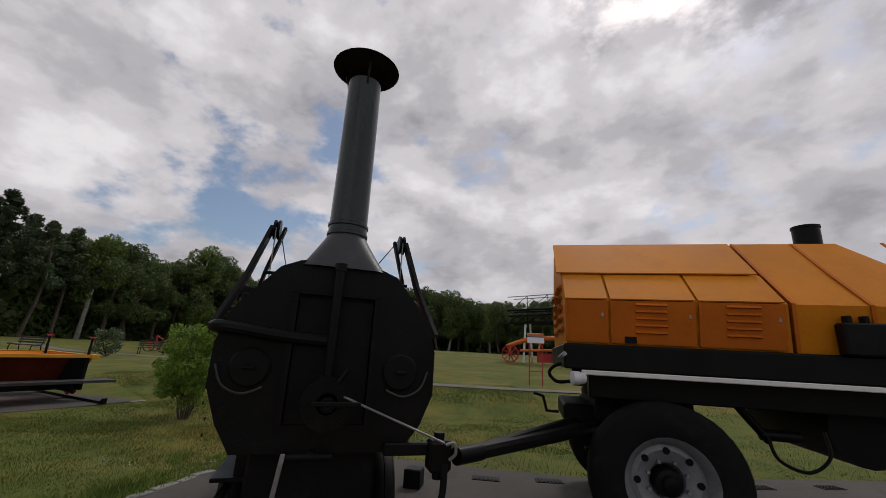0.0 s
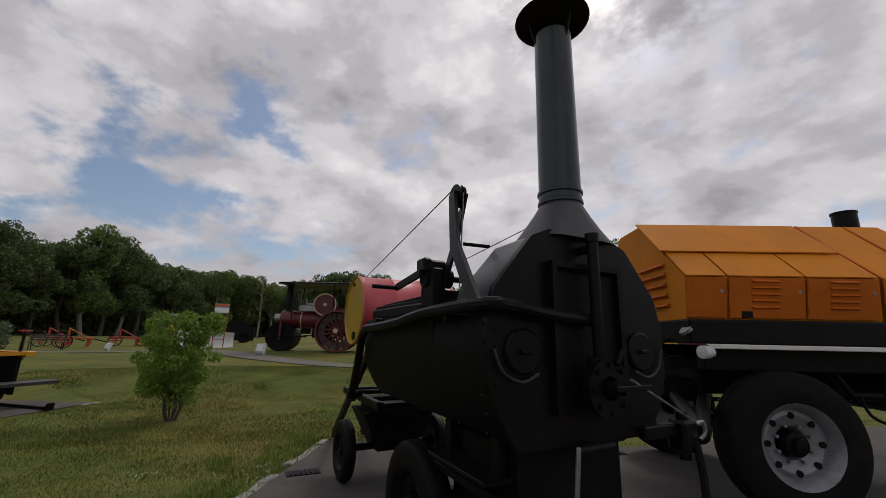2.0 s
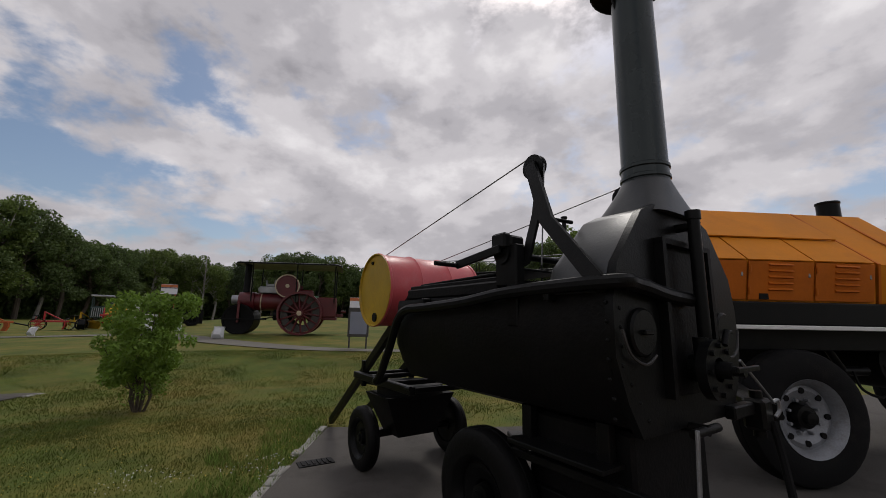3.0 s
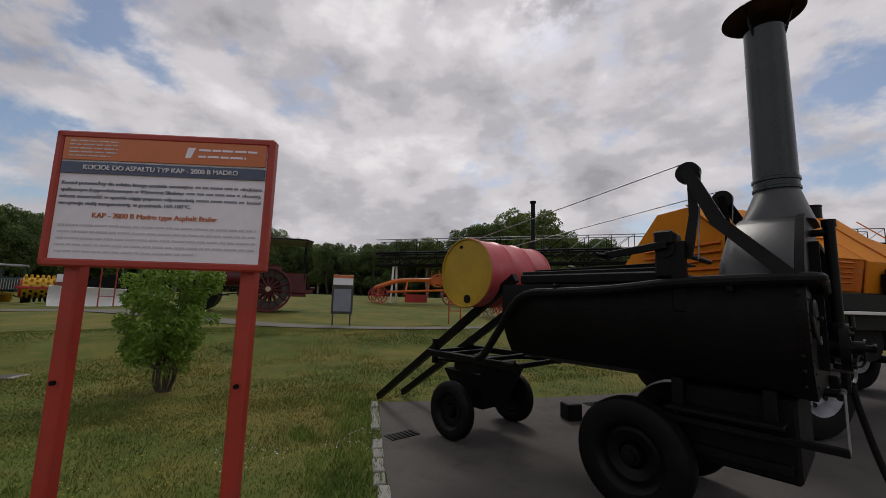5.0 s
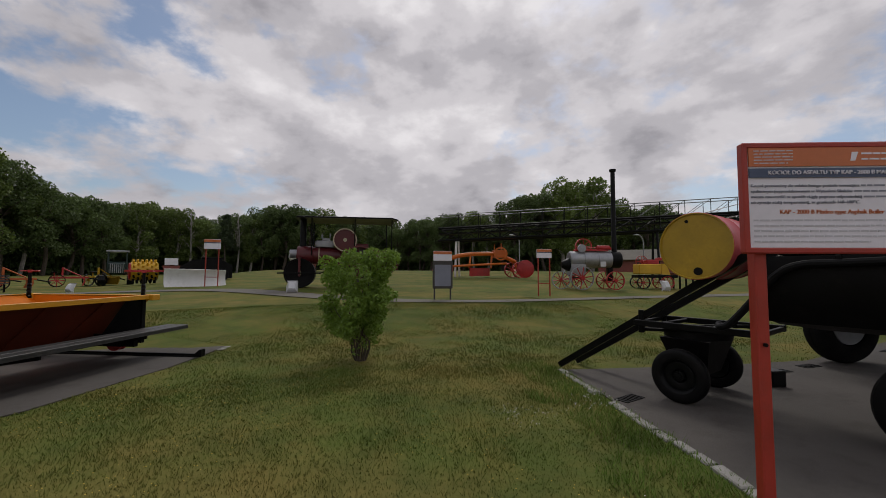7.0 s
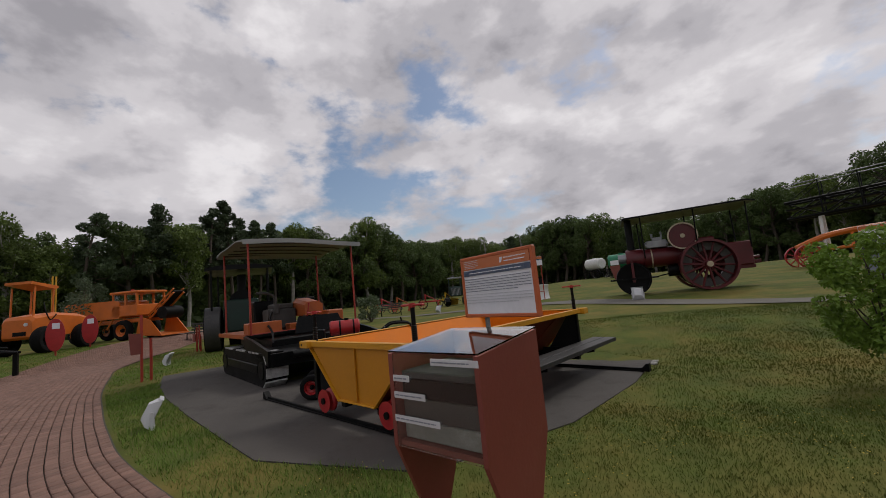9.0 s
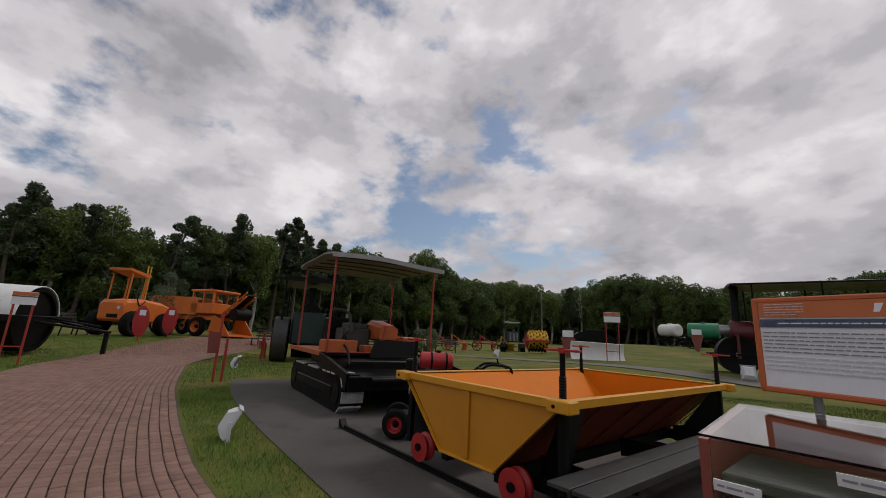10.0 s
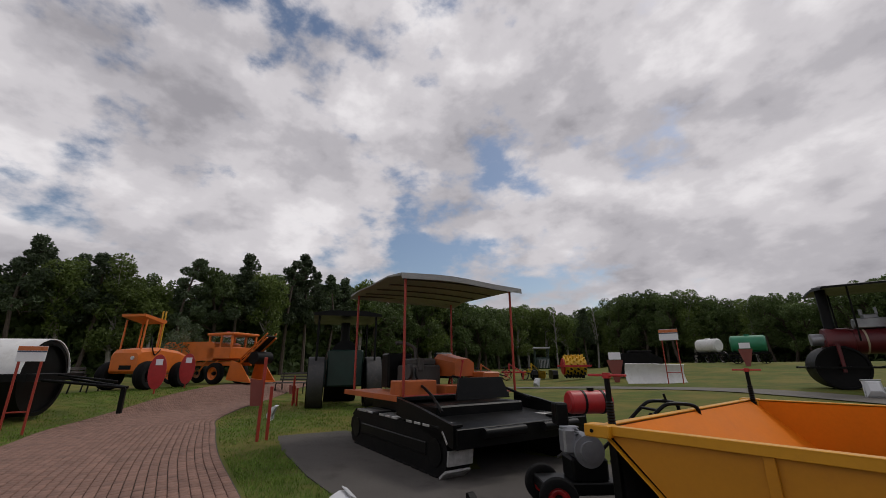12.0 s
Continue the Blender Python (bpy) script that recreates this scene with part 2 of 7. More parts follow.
def turf_mat(name, green, dry, each=0.0, shift=0.0):
    """Grass whose colour wanders from green to dry in patches some metres wide."""
    ma = mat(name, green, 0.9, 0, 0.3, 1.4, 35, 0.6 if not each else 0.0, each=each, spec=0.1)
    nt = ma.node_tree
    N, L = nt.nodes.new, nt.links.new
    b = nt.nodes["Principled BSDF"]
    src = b.inputs["Base Color"].links[0].from_socket
    co = N("ShaderNodeTexCoord")
    f = None
    for sc, de in ((0.42, 5), (2.2, 4)):
        n = N("ShaderNodeTexNoise")
        n.inputs["Scale"].default_value, n.inputs["Detail"].default_value, n.inputs["Roughness"].default_value = sc, de, 0.62
        L(co.outputs["Object"], n.inputs["Vector"])
        r = N("ShaderNodeMapRange")
        r.inputs[1].default_value, r.inputs[2].default_value = 0.42 + shift, 0.66 + shift
        L(n.outputs["Fac"], r.inputs[0])
        if f is None:
            f = r.outputs[0]
        else:
            ad = N("ShaderNodeMath")
            ad.operation = "MULTIPLY_ADD"
            ad.use_clamp = True
            L(r.outputs[0], ad.inputs[0])
            ad.inputs[1].default_value = 0.45
            L(f, ad.inputs[2])
            f = ad.outputs[0]
    mx = N("ShaderNodeMixRGB")
    L(f, mx.inputs[0])
    L(src, mx.inputs[1])
    mx.inputs[2].default_value = (*dry, 1)
    L(mx.outputs[0], b.inputs["Base Color"])
    return ma


LAWN = turf_mat("lawn", (0.096, 0.124, 0.027), (0.176, 0.146, 0.040), 0.0, 0.03)
BLADE = turf_mat("grass_blade", (0.122, 0.162, 0.036), (0.212, 0.188, 0.054), 0.10, 0.05)
LUSH = turf_mat("lush_grass_blade", (0.140, 0.220, 0.043), (0.235, 0.25, 0.07), 0.16, 0.08)


# ---- shaping helpers ----
def box(bm, c, s, bev=0.0, rot=None):
    m = Matrix.Translation(c) @ (rot if rot else Matrix()) @ Matrix.Diagonal((*s, 1))
    g = bmesh.ops.create_cube(bm, size=1.0, matrix=m)
    if bev:
        es = {e for v in g["verts"] for e in v.link_edges}
        bmesh.ops.bevel(bm, geom=list(es), offset=bev, segments=1, affect="EDGES")


def cyl(bm, p0, p1, r, r2=None, n=14, cap=True):
    p0, p1 = Vector(p0), Vector(p1)
    d = p1 - p0
    q = d.to_track_quat("Z", "Y").to_matrix().to_4x4()
    bmesh.ops.create_cone(bm, cap_ends=cap, segments=n, radius1=r, radius2=r if r2 is None else r2, depth=d.length,
                          matrix=Matrix.Translation((p0 + p1) / 2) @ q)


def tube(bm, pts, r, n=8, cap=True):
    pts = [Vector(p) for p in pts]
    rings, up = [], None
    for i, p in enumerate(pts):
        d = (pts[min(i + 1, len(pts) - 1)] - pts[max(i - 1, 0)]).normalized()
        if up is None:
            up = d.orthogonal().normalized()
        up = (up - d * up.dot(d)).normalized()
        side = d.cross(up)
        rr = r[i] if isinstance(r, (list, tuple)) else r
        rings.append([bm.verts.new(p + (up * math.cos(a) + side * math.sin(a)) * rr) for a in [2 * math.pi * k / n for k in range(n)]])
    for a, b in zip(rings, rings[1:]):
        for k in range(n):
            bm.faces.new((a[k], a[(k + 1) % n], b[(k + 1) % n], b[k]))
    if cap:
        bm.faces.new(rings[0][::-1])
        bm.faces.new(rings[-1])


def smooth_path(pts, n=6):
    """Catmull-Rom through the points."""
    pts = [Vector(p) for p in pts]
    out = []
    for i in range(len(pts) - 1):
        p0, p1, p2, p3 = pts[max(i - 1, 0)], pts[i], pts[i + 1], pts[min(i + 2, len(pts) - 1)]
        for k in range(n):
            t = k / n
            out.append(0.5 * (2 * p1 + (p2 - p0) * t + (2 * p0 - 5 * p1 + 4 * p2 - p3) * t * t + (3 * p1 - p0 - 3 * p2 + p3) * t ** 3))
    return out + [pts[-1]]


def prism(bm, poly, off, cap=True):
    """A polygon pushed along off."""
    a = [bm.verts.new(p) for p in poly]
    b = [bm.verts.new(Vector(p) + Vector(off)) for p in poly]
    n = len(a)
    for i in range(n):
        bm.faces.new((a[i], a[(i + 1) % n], b[(i + 1) % n], b[i]))
    if cap:
        bm.faces.new(a[::-1])
        bm.faces.new(b)


def lathe(bm, prof, o, axis, n=24, close=False):
    """A profile of (radius, along) turned round an axis through o."""
    axis = Vector(axis).normalized()
    u = axis.orthogonal().normalized()
    v = axis.cross(u)
    o = Vector(o)
    rings = []
    for r, z in prof:
        rings.append([bm.verts.new(o + axis * z + (u * math.cos(a) + v * math.sin(a)) * max(r, 1e-4)) for a in [2 * math.pi * k / n for k in range(n)]])
    pairs = list(zip(rings, rings[1:])) + ([(rings[-1], rings[0])] if close else [])
    for a, b in pairs:
        for k in range(n):
            bm.faces.new((a[k], a[(k + 1) % n], b[(k + 1) % n], b[k]))


def loft(bm, secs, cap=True):
    """Joins sections of equal count."""
    rings = [[bm.verts.new(p) for p in s] for s in secs]
    n = len(rings[0])
    for a, b in zip(rings, rings[1:]):
        for k in range(n):
            bm.faces.new((a[k], a[(k + 1) % n], b[(k + 1) % n], b[k]))
    if cap:
        bm.faces.new(rings[0][::-1])
        bm.faces.new(rings[-1])


def sheet(bm, quad, th):
    """A plate of thickness th on four corners."""
    q = [Vector(p) for p in quad]
    nrm = (q[1] - q[0]).cross(q[3] - q[0]).normalized()
    prism(bm, q, nrm * th)


def finish(name, bm, material, smooth=35):
    bmesh.ops.recalc_face_normals(bm, faces=bm.faces)
    me = bpy.data.meshes.new(name)
    bm.to_mesh(me)
    bm.free()
    me.materials.append(material)
    if smooth:
        me.shade_smooth()
        me.set_sharp_from_angle(angle=radians(smooth))
    return me


def part(name, bm, material, parent, label="", smooth=35):
    ob = new(name, finish(name, bm, material, smooth))
    ob.parent = parent
    if label:
        ob["label"] = label
    return ob


def thing(name, m, label, category, group="", kind=""):
    ob = new(name)
    ob.empty_display_size = 0.2
    ob.matrix_basis = m
    return tagged(ob, label, category, group, kind)


def solid(name, bm, material, label, category, m=None, group="", kind="", smooth=35):
    ob = new(name, finish(name, bm, material, smooth))
    if m is not None:
        ob.matrix_basis = m
    return tagged(ob, label, category, group, kind)


def B():
    return bmesh.new()


def P(name, parent, material, fn, label="", smooth=35):
    """A part from one shaping call or more."""
    bm = B()
    fn(bm)
    return part(name, bm, material, parent, label, smooth)


# ---- ground ----
def ss(a, b, v):
    t = min(1.0, max(0.0, (v - a) / (b - a)))
    return t * t * (3 - 2 * t)


def ground_z(x, y):
    yy = y + 0.12 * x + 0.5
    h = 0.36 * ss(8.6, 12.6, yy) + 0.22 * ss(12.6, 19, yy) + 0.8 * ss(20, 46, yy)
    f = 0.12 + 0.88 * ss(-17, -4, x)
    return h * f + 0.45 * ss(22, 27, -x) * ss(40, 24, y)


def draped(name, pts_l, pts_r, lift, material, cols=6):
    """A strip between two edge lines, laid on the ground."""
    bm = B()
    rows = []
    for a, b in zip(pts_l, pts_r):
        rows.append([])
        for k in range(cols + 1):
            p = Vector(a).lerp(Vector(b), k / cols)
            rows[-1].append(bm.verts.new((p.x, p.y, ground_z(p.x, p.y) + lift)))
    for r0, r1 in zip(rows, rows[1:]):
        for k in range(cols):
            bm.faces.new((r0[k], r0[k + 1], r1[k + 1], r1[k]))
    return bm


def build_ground():
    xs = sorted({round(v, 2) for v in [*np.arange(-45, 45.1, 0.6), *np.geomspace(46, 1500, 16), *(-np.geomspace(46, 1500, 16))]})
    ys = sorted({round(v, 2) for v in [*np.arange(-12, 50.1, 0.5), *np.geomspace(51, 1500, 16), *(-np.geomspace(13, 1500, 16))]})
    vs, fs = [], []
    for y in ys:
        for x in xs:
            z = ground_z(x, y)
            if abs(x) < 45 and -5 < y < 50:
                z += 0.02 * noise.noise((x * 0.6, y * 0.6, 0)) * ss(6.5, 9, y)
            vs.append((x, y, z))
    n = len(xs)
    for j in range(len(ys) - 1):
        for i in range(n - 1):
            fs.append((j * n + i, j * n + i + 1, (j + 1) * n + i + 1, (j + 1) * n + i))
    me = bpy.data.meshes.new("ground")
    me.from_pydata(vs, [], fs)
    me.shade_smooth()
    me.materials.append(LAWN)
    tagged(new("ground", me), "mown green lawn with dry yellowish patches", "lawn", kind="structure")


build_ground()

# The asphalt pads stand on the lawn with a kerb of small stones.
PAD_1 = [(-1.72, 5.85), (-2.2, 4.5), (-2.5, 3.5), (-2.75, 2.9), (-3.5, 1.75), (2.0, -0.1), (9.0, -2.0), (11.0, 4.5), (7.3, 5.4), (3.5, 5.1), (1.8, 4.95), (0.3, 5.25)]
PAD_2 = [(-5.8, 9.2), (-6.3, 7.9), (-7.1, 6.5), (-8.2, 5.45), (-9.84, 5.6), (-10.35, 5.9), (-12.1, 6.95), (-13.6, 7.9), (-15.1, 9.0), (-16.2, 10.0), (-13.4, 13.4), (-11.2, 12.2), (-7.5, 10.8)]


def build_pad(name, poly, label):
    bm = B()
    prism(bm, [(x, y, -0.1) for x, y in poly], (0, 0, 0.112))
    return solid(name, bm, ASPHALT, label, "asphalt pad", kind="structure", smooth=0)


pad_1 = build_pad("pavement_1", PAD_1, "worn dark asphalt pad with stains")
pad_2 = build_pad("pavement_2", PAD_2, "grey asphalt pad with grassy edges")

road_l = smooth_path([(34, 9.0, 0), (16, 10.6, 0), (7, 11.4, 0), (0, 11.9, 0), (-4, 14.5, 0), (-8, 19.2, 0), (-12.5, 23.6, 0), (-18, 26.5, 0), (-26, 27.5, 0), (-40, 26.5, 0)], 8)
road_r = smooth_path([(34, 11.0, 0), (16, 12.3, 0), (7, 12.7, 0), (1, 13.1, 0), (-2.6, 15.6, 0), (-6.6, 20.6, 0), (-11.6, 25.4, 0), (-17.5, 28.4, 0), (-26, 29.8, 0), (-40, 29, 0)], 8)
road_r = [a.lerp(b, 0.58) for a, b in zip(road_l, road_r)]
bm = draped("road", road_l, road_r, 0.022, ROADM)
solid("road", bm, ROADM, "pale grey gravel lane across the lawn", "road", kind="structure")

# Brick path: the centre line and its width.
PATH_C = smooth_path([(6, -2.7, 0), (2, -1.15, 0), (-3.4, 0.7, 0), (-7.8, 2.3, 0), (-11.5, 3.85, 0), (-13.4, 4.9, 0), (-15.2, 6.05, 0), (-16.9, 7.2, 0), (-19.0, 8.8, 0), (-20.9, 10.4, 0), (-23.0, 13.3, 0), (-24.5, 16.0, 0), (-25.9, 18.8, 0), (-26.9, 21.8, 0)], 14)


def path_side(off):
    out = []
    for i, p in enumerate(PATH_C):
        d = (PATH_C[min(i + 1, len(PATH_C) - 1)] - PATH_C[max(i - 1, 0)]).normalized()
        out.append(p + Vector((d.y, -d.x, 0)) * off)
    return out


bm = draped("path_bed", path_side(-1.63), path_side(1.63), 0.012, JOINT)
brick_path = solid("brick_path", bm, JOINT, "curving path of red-brown concrete paving bricks", "path", kind="structure")


# ---- vehicles' shared parts ----
def wheel(parent, c, axis, r, w, tyre_mat=RUBBER, rim_mat=RIM, rim_r=0.56, holes=0, hub_mat=BLACK, name="wheel"):
    """A wheel with tyre, dished rim, hub, nuts and hand holes."""
    c, axis = Vector(c), Vector(axis).normalized()
    o = c - axis * (w / 2)
    R = r * rim_r
    bm = B()
    lathe(bm, [(R, 0.05 * w), (R * 1.1, 0.0), (r * 0.86, 0.0), (r * 0.96, 0.1 * w), (r, 0.25 * w), (r, 0.48 * w), (r * 0.985, 0.5 * w), (r, 0.52 * w), (r, 0.75 * w), (r * 0.96, 0.9 * w), (r * 0.86, w), (R * 1.1, w), (R, 0.95 * w)], o, axis, 40, True)
    tyre = part(name, bm, tyre_mat, parent)
    bm = B()
    lathe(bm, [(R * 0.30, w * 0.30), (R * 0.42, w * 0.55), (R * 0.72, w * 0.70), (R * 0.84, w * 0.66), (R * 0.90, w * 0.86), (R * 1.04, w * 1.0), (R * 1.04, w * 0.92), (R * 0.93, w * 0.5), (R * 0.93, w * 0.1), (R * 0.3, w * 0.25)], o, axis, 32, True)
    part("rim", bm, rim_mat, tyre)
    bm = B()
    lathe(bm, [(0.001, w * 0.98), (R * 0.17, w * 0.96), (R * 0.19, w * 0.8), (R * 0.3, w * 0.78), (R * 0.33, w * 0.55), (R * 0.33, w * 0.1), (0.001, w * 0.08)], o, axis, 18)
    part("hub", bm, hub_mat, tyre)
    u = axis.orthogonal().normalized()
    v = axis.cross(u)
    for k in range(holes):
        a = 2 * math.pi * k / holes
        d = u * math.cos(a) + v * math.sin(a)
        bm = B()
        cyl(bm, o + axis * w * 0.62 + d * R * 0.70, o + axis * w * 0.715 + d * R * 0.70, R * 0.085, n=10)
        part("hand_hole", bm, RUBBER, tyre)
        a += math.pi / holes
        d = u * math.cos(a) + v * math.sin(a)
        bm = B()
        cyl(bm, o + axis * w * 0.5 + d * R * 0.47, o + axis * w * 0.72 + d * R * 0.47, R * 0.045, n=6)
        part("wheel_nut", bm, rim_mat, tyre)
    return tyre


def spoke_wheel(parent, c, axis, r, w, m_rim, m_spoke, n=10, name="wheel", hub_r=0.14, rim_t=0.09):
    """A cast wheel: a flat rim, spokes and a hub."""
    c, axis = Vector(c), Vector(axis).normalized()
    o = c - axis * (w / 2)
    bm = B()
    lathe(bm, [(r * (1 - rim_t), 0), (r, 0), (r, w), (r * (1 - rim_t), w)], o, axis, 36, True)
    rim = part(name, bm, m_rim, parent)
    bm = B()
    cyl(bm, o - axis * 0.03, o + axis * (w + 0.05), r * hub_r, n=14)
    part("hub", bm, m_spoke, rim)
    u = axis.orthogonal().normalized()
    v = axis.cross(u)
    for k in range(n):
        a = 2 * math.pi * k / n
        d = u * math.cos(a) + v * math.sin(a)
        bm = B()
        cyl(bm, c + d * r * hub_r * 0.8, c + d * r * (1 - rim_t * 0.6), r * 0.05, r * 0.04, n=6)
        part("spoke", bm, m_spoke, rim)
    return rim


# ---- asphalt boiler on wheels ----
def build_boiler():
    T = thing("asphalt_boiler", pose(-0.693, 2.653, 0.012, 0, 0, 13.6), "black towed asphalt boiler with tall round chimney", "road machine")
    FY = -0.45

    # half-round trough with a wider mouth and a rim
    def trough_sec(y, k=1.0, lift=0.0):
        pts = [(-0.53 * k, 1.36), (-0.545 * k, 1.22), (-0.53 * k, 1.05), (-0.47 * k, 0.93), (-0.40 * k, 0.83), (-0.25 * k, 0.78 + lift), (0.25 * k, 0.78 + lift), (0.40 * k, 0.83), (0.47 * k, 0.93), (0.53 * k, 1.05), (0.545 * k, 1.22), (0.53 * k, 1.36)]
        return [(x, y, z) for x, z in pts]

    P("trough", T, TAR, lambda bm: loft(bm, [trough_sec(FY), trough_sec(-0.2), trough_sec(0.95), trough_sec(1.22, 0.97, 0.02), trough_sec(1.34, 0.88, 0.06)]), "tarry black kettle body")
    # front plate with cut shoulders
    plate = [(-0.545, 1.30), (-0.50, 1.46), (-0.30, 1.70), (-0.20, 1.745), (0.20, 1.745), (0.32, 1.70), (0.52, 1.46), (0.56, 1.30), (0.56, 1.08), (0.50, 0.93), (0.40, 0.80), (-0.40, 0.80), (-0.48, 0.93), (-0.545, 1.1)]
    P("front_plate", T, BLACK, lambda bm: prism(bm, [(x, FY, z) for x, z in plate], (0, -0.035, 0)))
    # smoke hood behind the plate
    def hood(bm):
        def sec(y, k, top):
            return [(-0.545 * k, y, 1.34), (-0.50 * k, y, 1.46), (-0.30 * k, y, top - 0.05), (-0.19 * k, y, top), (0.19 * k, y, top), (0.31 * k, y, top - 0.05), (0.51 * k, y, 1.46), (0.55 * k, y, 1.34)]
        loft(bm, [sec(FY + 0.002, 1, 1.74), sec(-0.20, 1, 1.74), sec(-0.16, 0.97, 1.71), sec(-0.14, 0.93, 1.66)])
    P("smoke_hood", T, HOOD, hood, "worn satin black sheet-metal hood with sky light in its grey")
    P("hood_cone", T, HOOD, lambda bm: loft(bm, [[(0.02 + (0.23 - 0.12 * k) * sx if abs(sx) > 0 else 0.02, -0.35 + (0.17 - 0.06 * k) * sy, 1.72 + 0.21 * k) for sx, sy in
      [(math.copysign(abs(math.cos(a)) ** (0.35 + 0.65 * k), math.cos(a)), math.copysign(abs(math.sin(a)) ** (0.35 + 0.65 * k), math.sin(a))) for a in [2 * math.pi * (j + 0.5) / 24 for j in range(24)]]] for k in (0, 0.35, 0.7, 1)], True))
    # chimney
    P("chimney", T, CHIM, lambda bm: lathe(bm, [(0.112, 1.90), (0.112, 1.93), (0.118, 1.935), (0.118, 1.95), (0.112, 1.955), (0.112, 1.985), (0.118, 1.99), (0.118, 2.005), (0.110, 2.01), (0.104, 2.98), (0.096, 2.98), (0.096, 2.5)], (0.02, -0.35, 0), (0, 0, 1), 32), "dark green-grey round steel flue")
    P("chimney_cap", T, TAR, lambda bm: lathe(bm, [(0.001, 3.17), (0.10, 3.15), (0.20, 3.105), (0.215, 3.09), (0.205, 3.085), (0.10, 3.12), (0.001, 3.135)], (0.02, -0.35, 0), (0, 0, 1), 32), "shallow conical rain cap")
    for a in (0.6, 2.7, 4.8):
        P("cap_strut", T, BLACK, lambda bm: cyl(bm, (0.02 + 0.10 * math.cos(a), -0.35 + 0.10 * math.sin(a), 2.93), (0.02 + 0.15 * math.cos(a), -0.35 + 0.15 * math.sin(a), 3.12), 0.008, n=6))
    # fire door recess and its frame on the front
    P("fire_opening", T, TAR, lambda bm: [box(bm, (-0.205, FY - 0.05, 1.25), (0.03, 0.05, 0.64)), box(bm, (0.215, FY - 0.05, 1.25), (0.03, 0.05, 0.64)), box(bm, (0.005, FY - 0.05, 1.575), (0.45, 0.05, 0.025))])
    P("fire_door", T, TAR, lambda bm: box(bm, (0.005, FY - 0.041, 1.24), (0.385, 0.012, 0.62), 0.004))
    P("level_pipe", T, BLACK, lambda bm: [cyl(bm, (0.0, FY - 0.11, 1.12), (0.0, FY - 0.11, 1.70), 0.026), cyl(bm, (0.0, FY - 0.11, 1.69), (0.0, FY - 0.11, 1.73), 0.032), cyl(bm, (0.0, FY - 0.11, 1.66), (0.0, FY - 0.03, 1.66), 0.02)])
    for x, s in ((-0.37, 1), (0.37, -1)):
        P("inspection_cover", T, BLACK, lambda bm: [lathe(bm, [(0.001, -0.02), (0.085, -0.02), (0.095, -0.012), (0.095, 0.0)], (x, FY - 0.035, 1.19), (0, 1, 0), 28), box(bm, (x, FY - 0.065, 1.19), (0.06, 0.02, 0.018), 0.004)])
        P("chain", T, PLANK, lambda bm: tube(bm, smooth_path([(x - s * 0.15, FY - 0.05, 1.20), (x - s * 0.11, FY - 0.055, 1.11), (x - s * 0.02, FY - 0.06, 1.07), (x + s * 0.07, FY - 0.055, 1.10)], 5), 0.006, 6), "rusty small-link chain")
    # stop cock with its round flange
    P("valve_flange", T, BLACK, lambda bm: [lathe(bm, [(0.05, -0.13), (0.125, -0.13), (0.125, -0.09), (0.06, -0.09), (0.06, 0.0)], (0.01, FY - 0.02, 1.04), (0, 1, 0), 28), cyl(bm, (0.01, FY - 0.14, 1.04), (0.01, FY - 0.20, 1.04), 0.035)])
    for k in range(8):
        a = k * math.pi / 4
        P("flange_bolt", T, BLACK, lambda bm: cyl(bm, (0.01 + 0.1 * math.cos(a), FY - 0.165, 1.04 + 0.1 * math.sin(a)), (0.01 + 0.1 * math.cos(a), FY - 0.145, 1.04 + 0.1 * math.sin(a)), 0.011, n=6))
    P("valve_handle", T, BLACK, lambda bm: [cyl(bm, (0.01, FY - 0.2, 1.04), (0.01, FY - 0.24, 1.04), 0.02), box(bm, (0.05, FY - 0.235, 1.05), (0.22, 0.015, 0.022), 0.004), cyl(bm, (-0.02, FY - 0.10, 1.08), (-0.02, FY - 0.10, 1.17), 0.03), cyl(bm, (0.05, FY - 0.16, 1.14), (0.09, FY - 0.16, 1.20), 0.013)])
    P("drain_cock", T, BLACK, lambda bm: [cyl(bm, (-0.16, FY - 0.10, 0.80), (0.06, FY - 0.10, 0.80), 0.018), cyl(bm, (-0.04, FY, 0.80), (-0.04, FY - 0.11, 0.80), 0.022)])
    P("drain_lever", T, STEEL, lambda bm: box(bm, (-0.175, FY - 0.115, 0.68), (0.022, 0.012, 0.28), 0.003, Matrix.Rotation(0.12, 4, "Y")), "bare grey flat lever")
    # heating pipe round the rim
    P("rim_pipe", T, BLACK, lambda bm: tube(bm, smooth_path([(0.0, FY - 0.07, 1.33), (-0.25, FY - 0.075, 1.345), (-0.45, FY - 0.08, 1.37), (-0.56, FY - 0.03, 1.375), (-0.585, 0.0, 1.36), (-0.585, 0.4, 1.32), (-0.585, 0.8, 1.30), (-0.585, 1.0, 1.29), (-0.575, 1.14, 1.22), (-0.55, 1.30, 1.02), (-0.53, 1.48, 0.80), (-0.52, 1.56, 0.755), (-0.42, 1.60, 0.77)], 6), 0.03, 10), "bent black heating pipe")
    for y in (-0.2, 0.3, 0.8):
        P("pipe_bracket", T, BLACK, lambda bm: box(bm, (-0.56, y, 1.335), (0.06, 0.03, 0.05), 0.006))
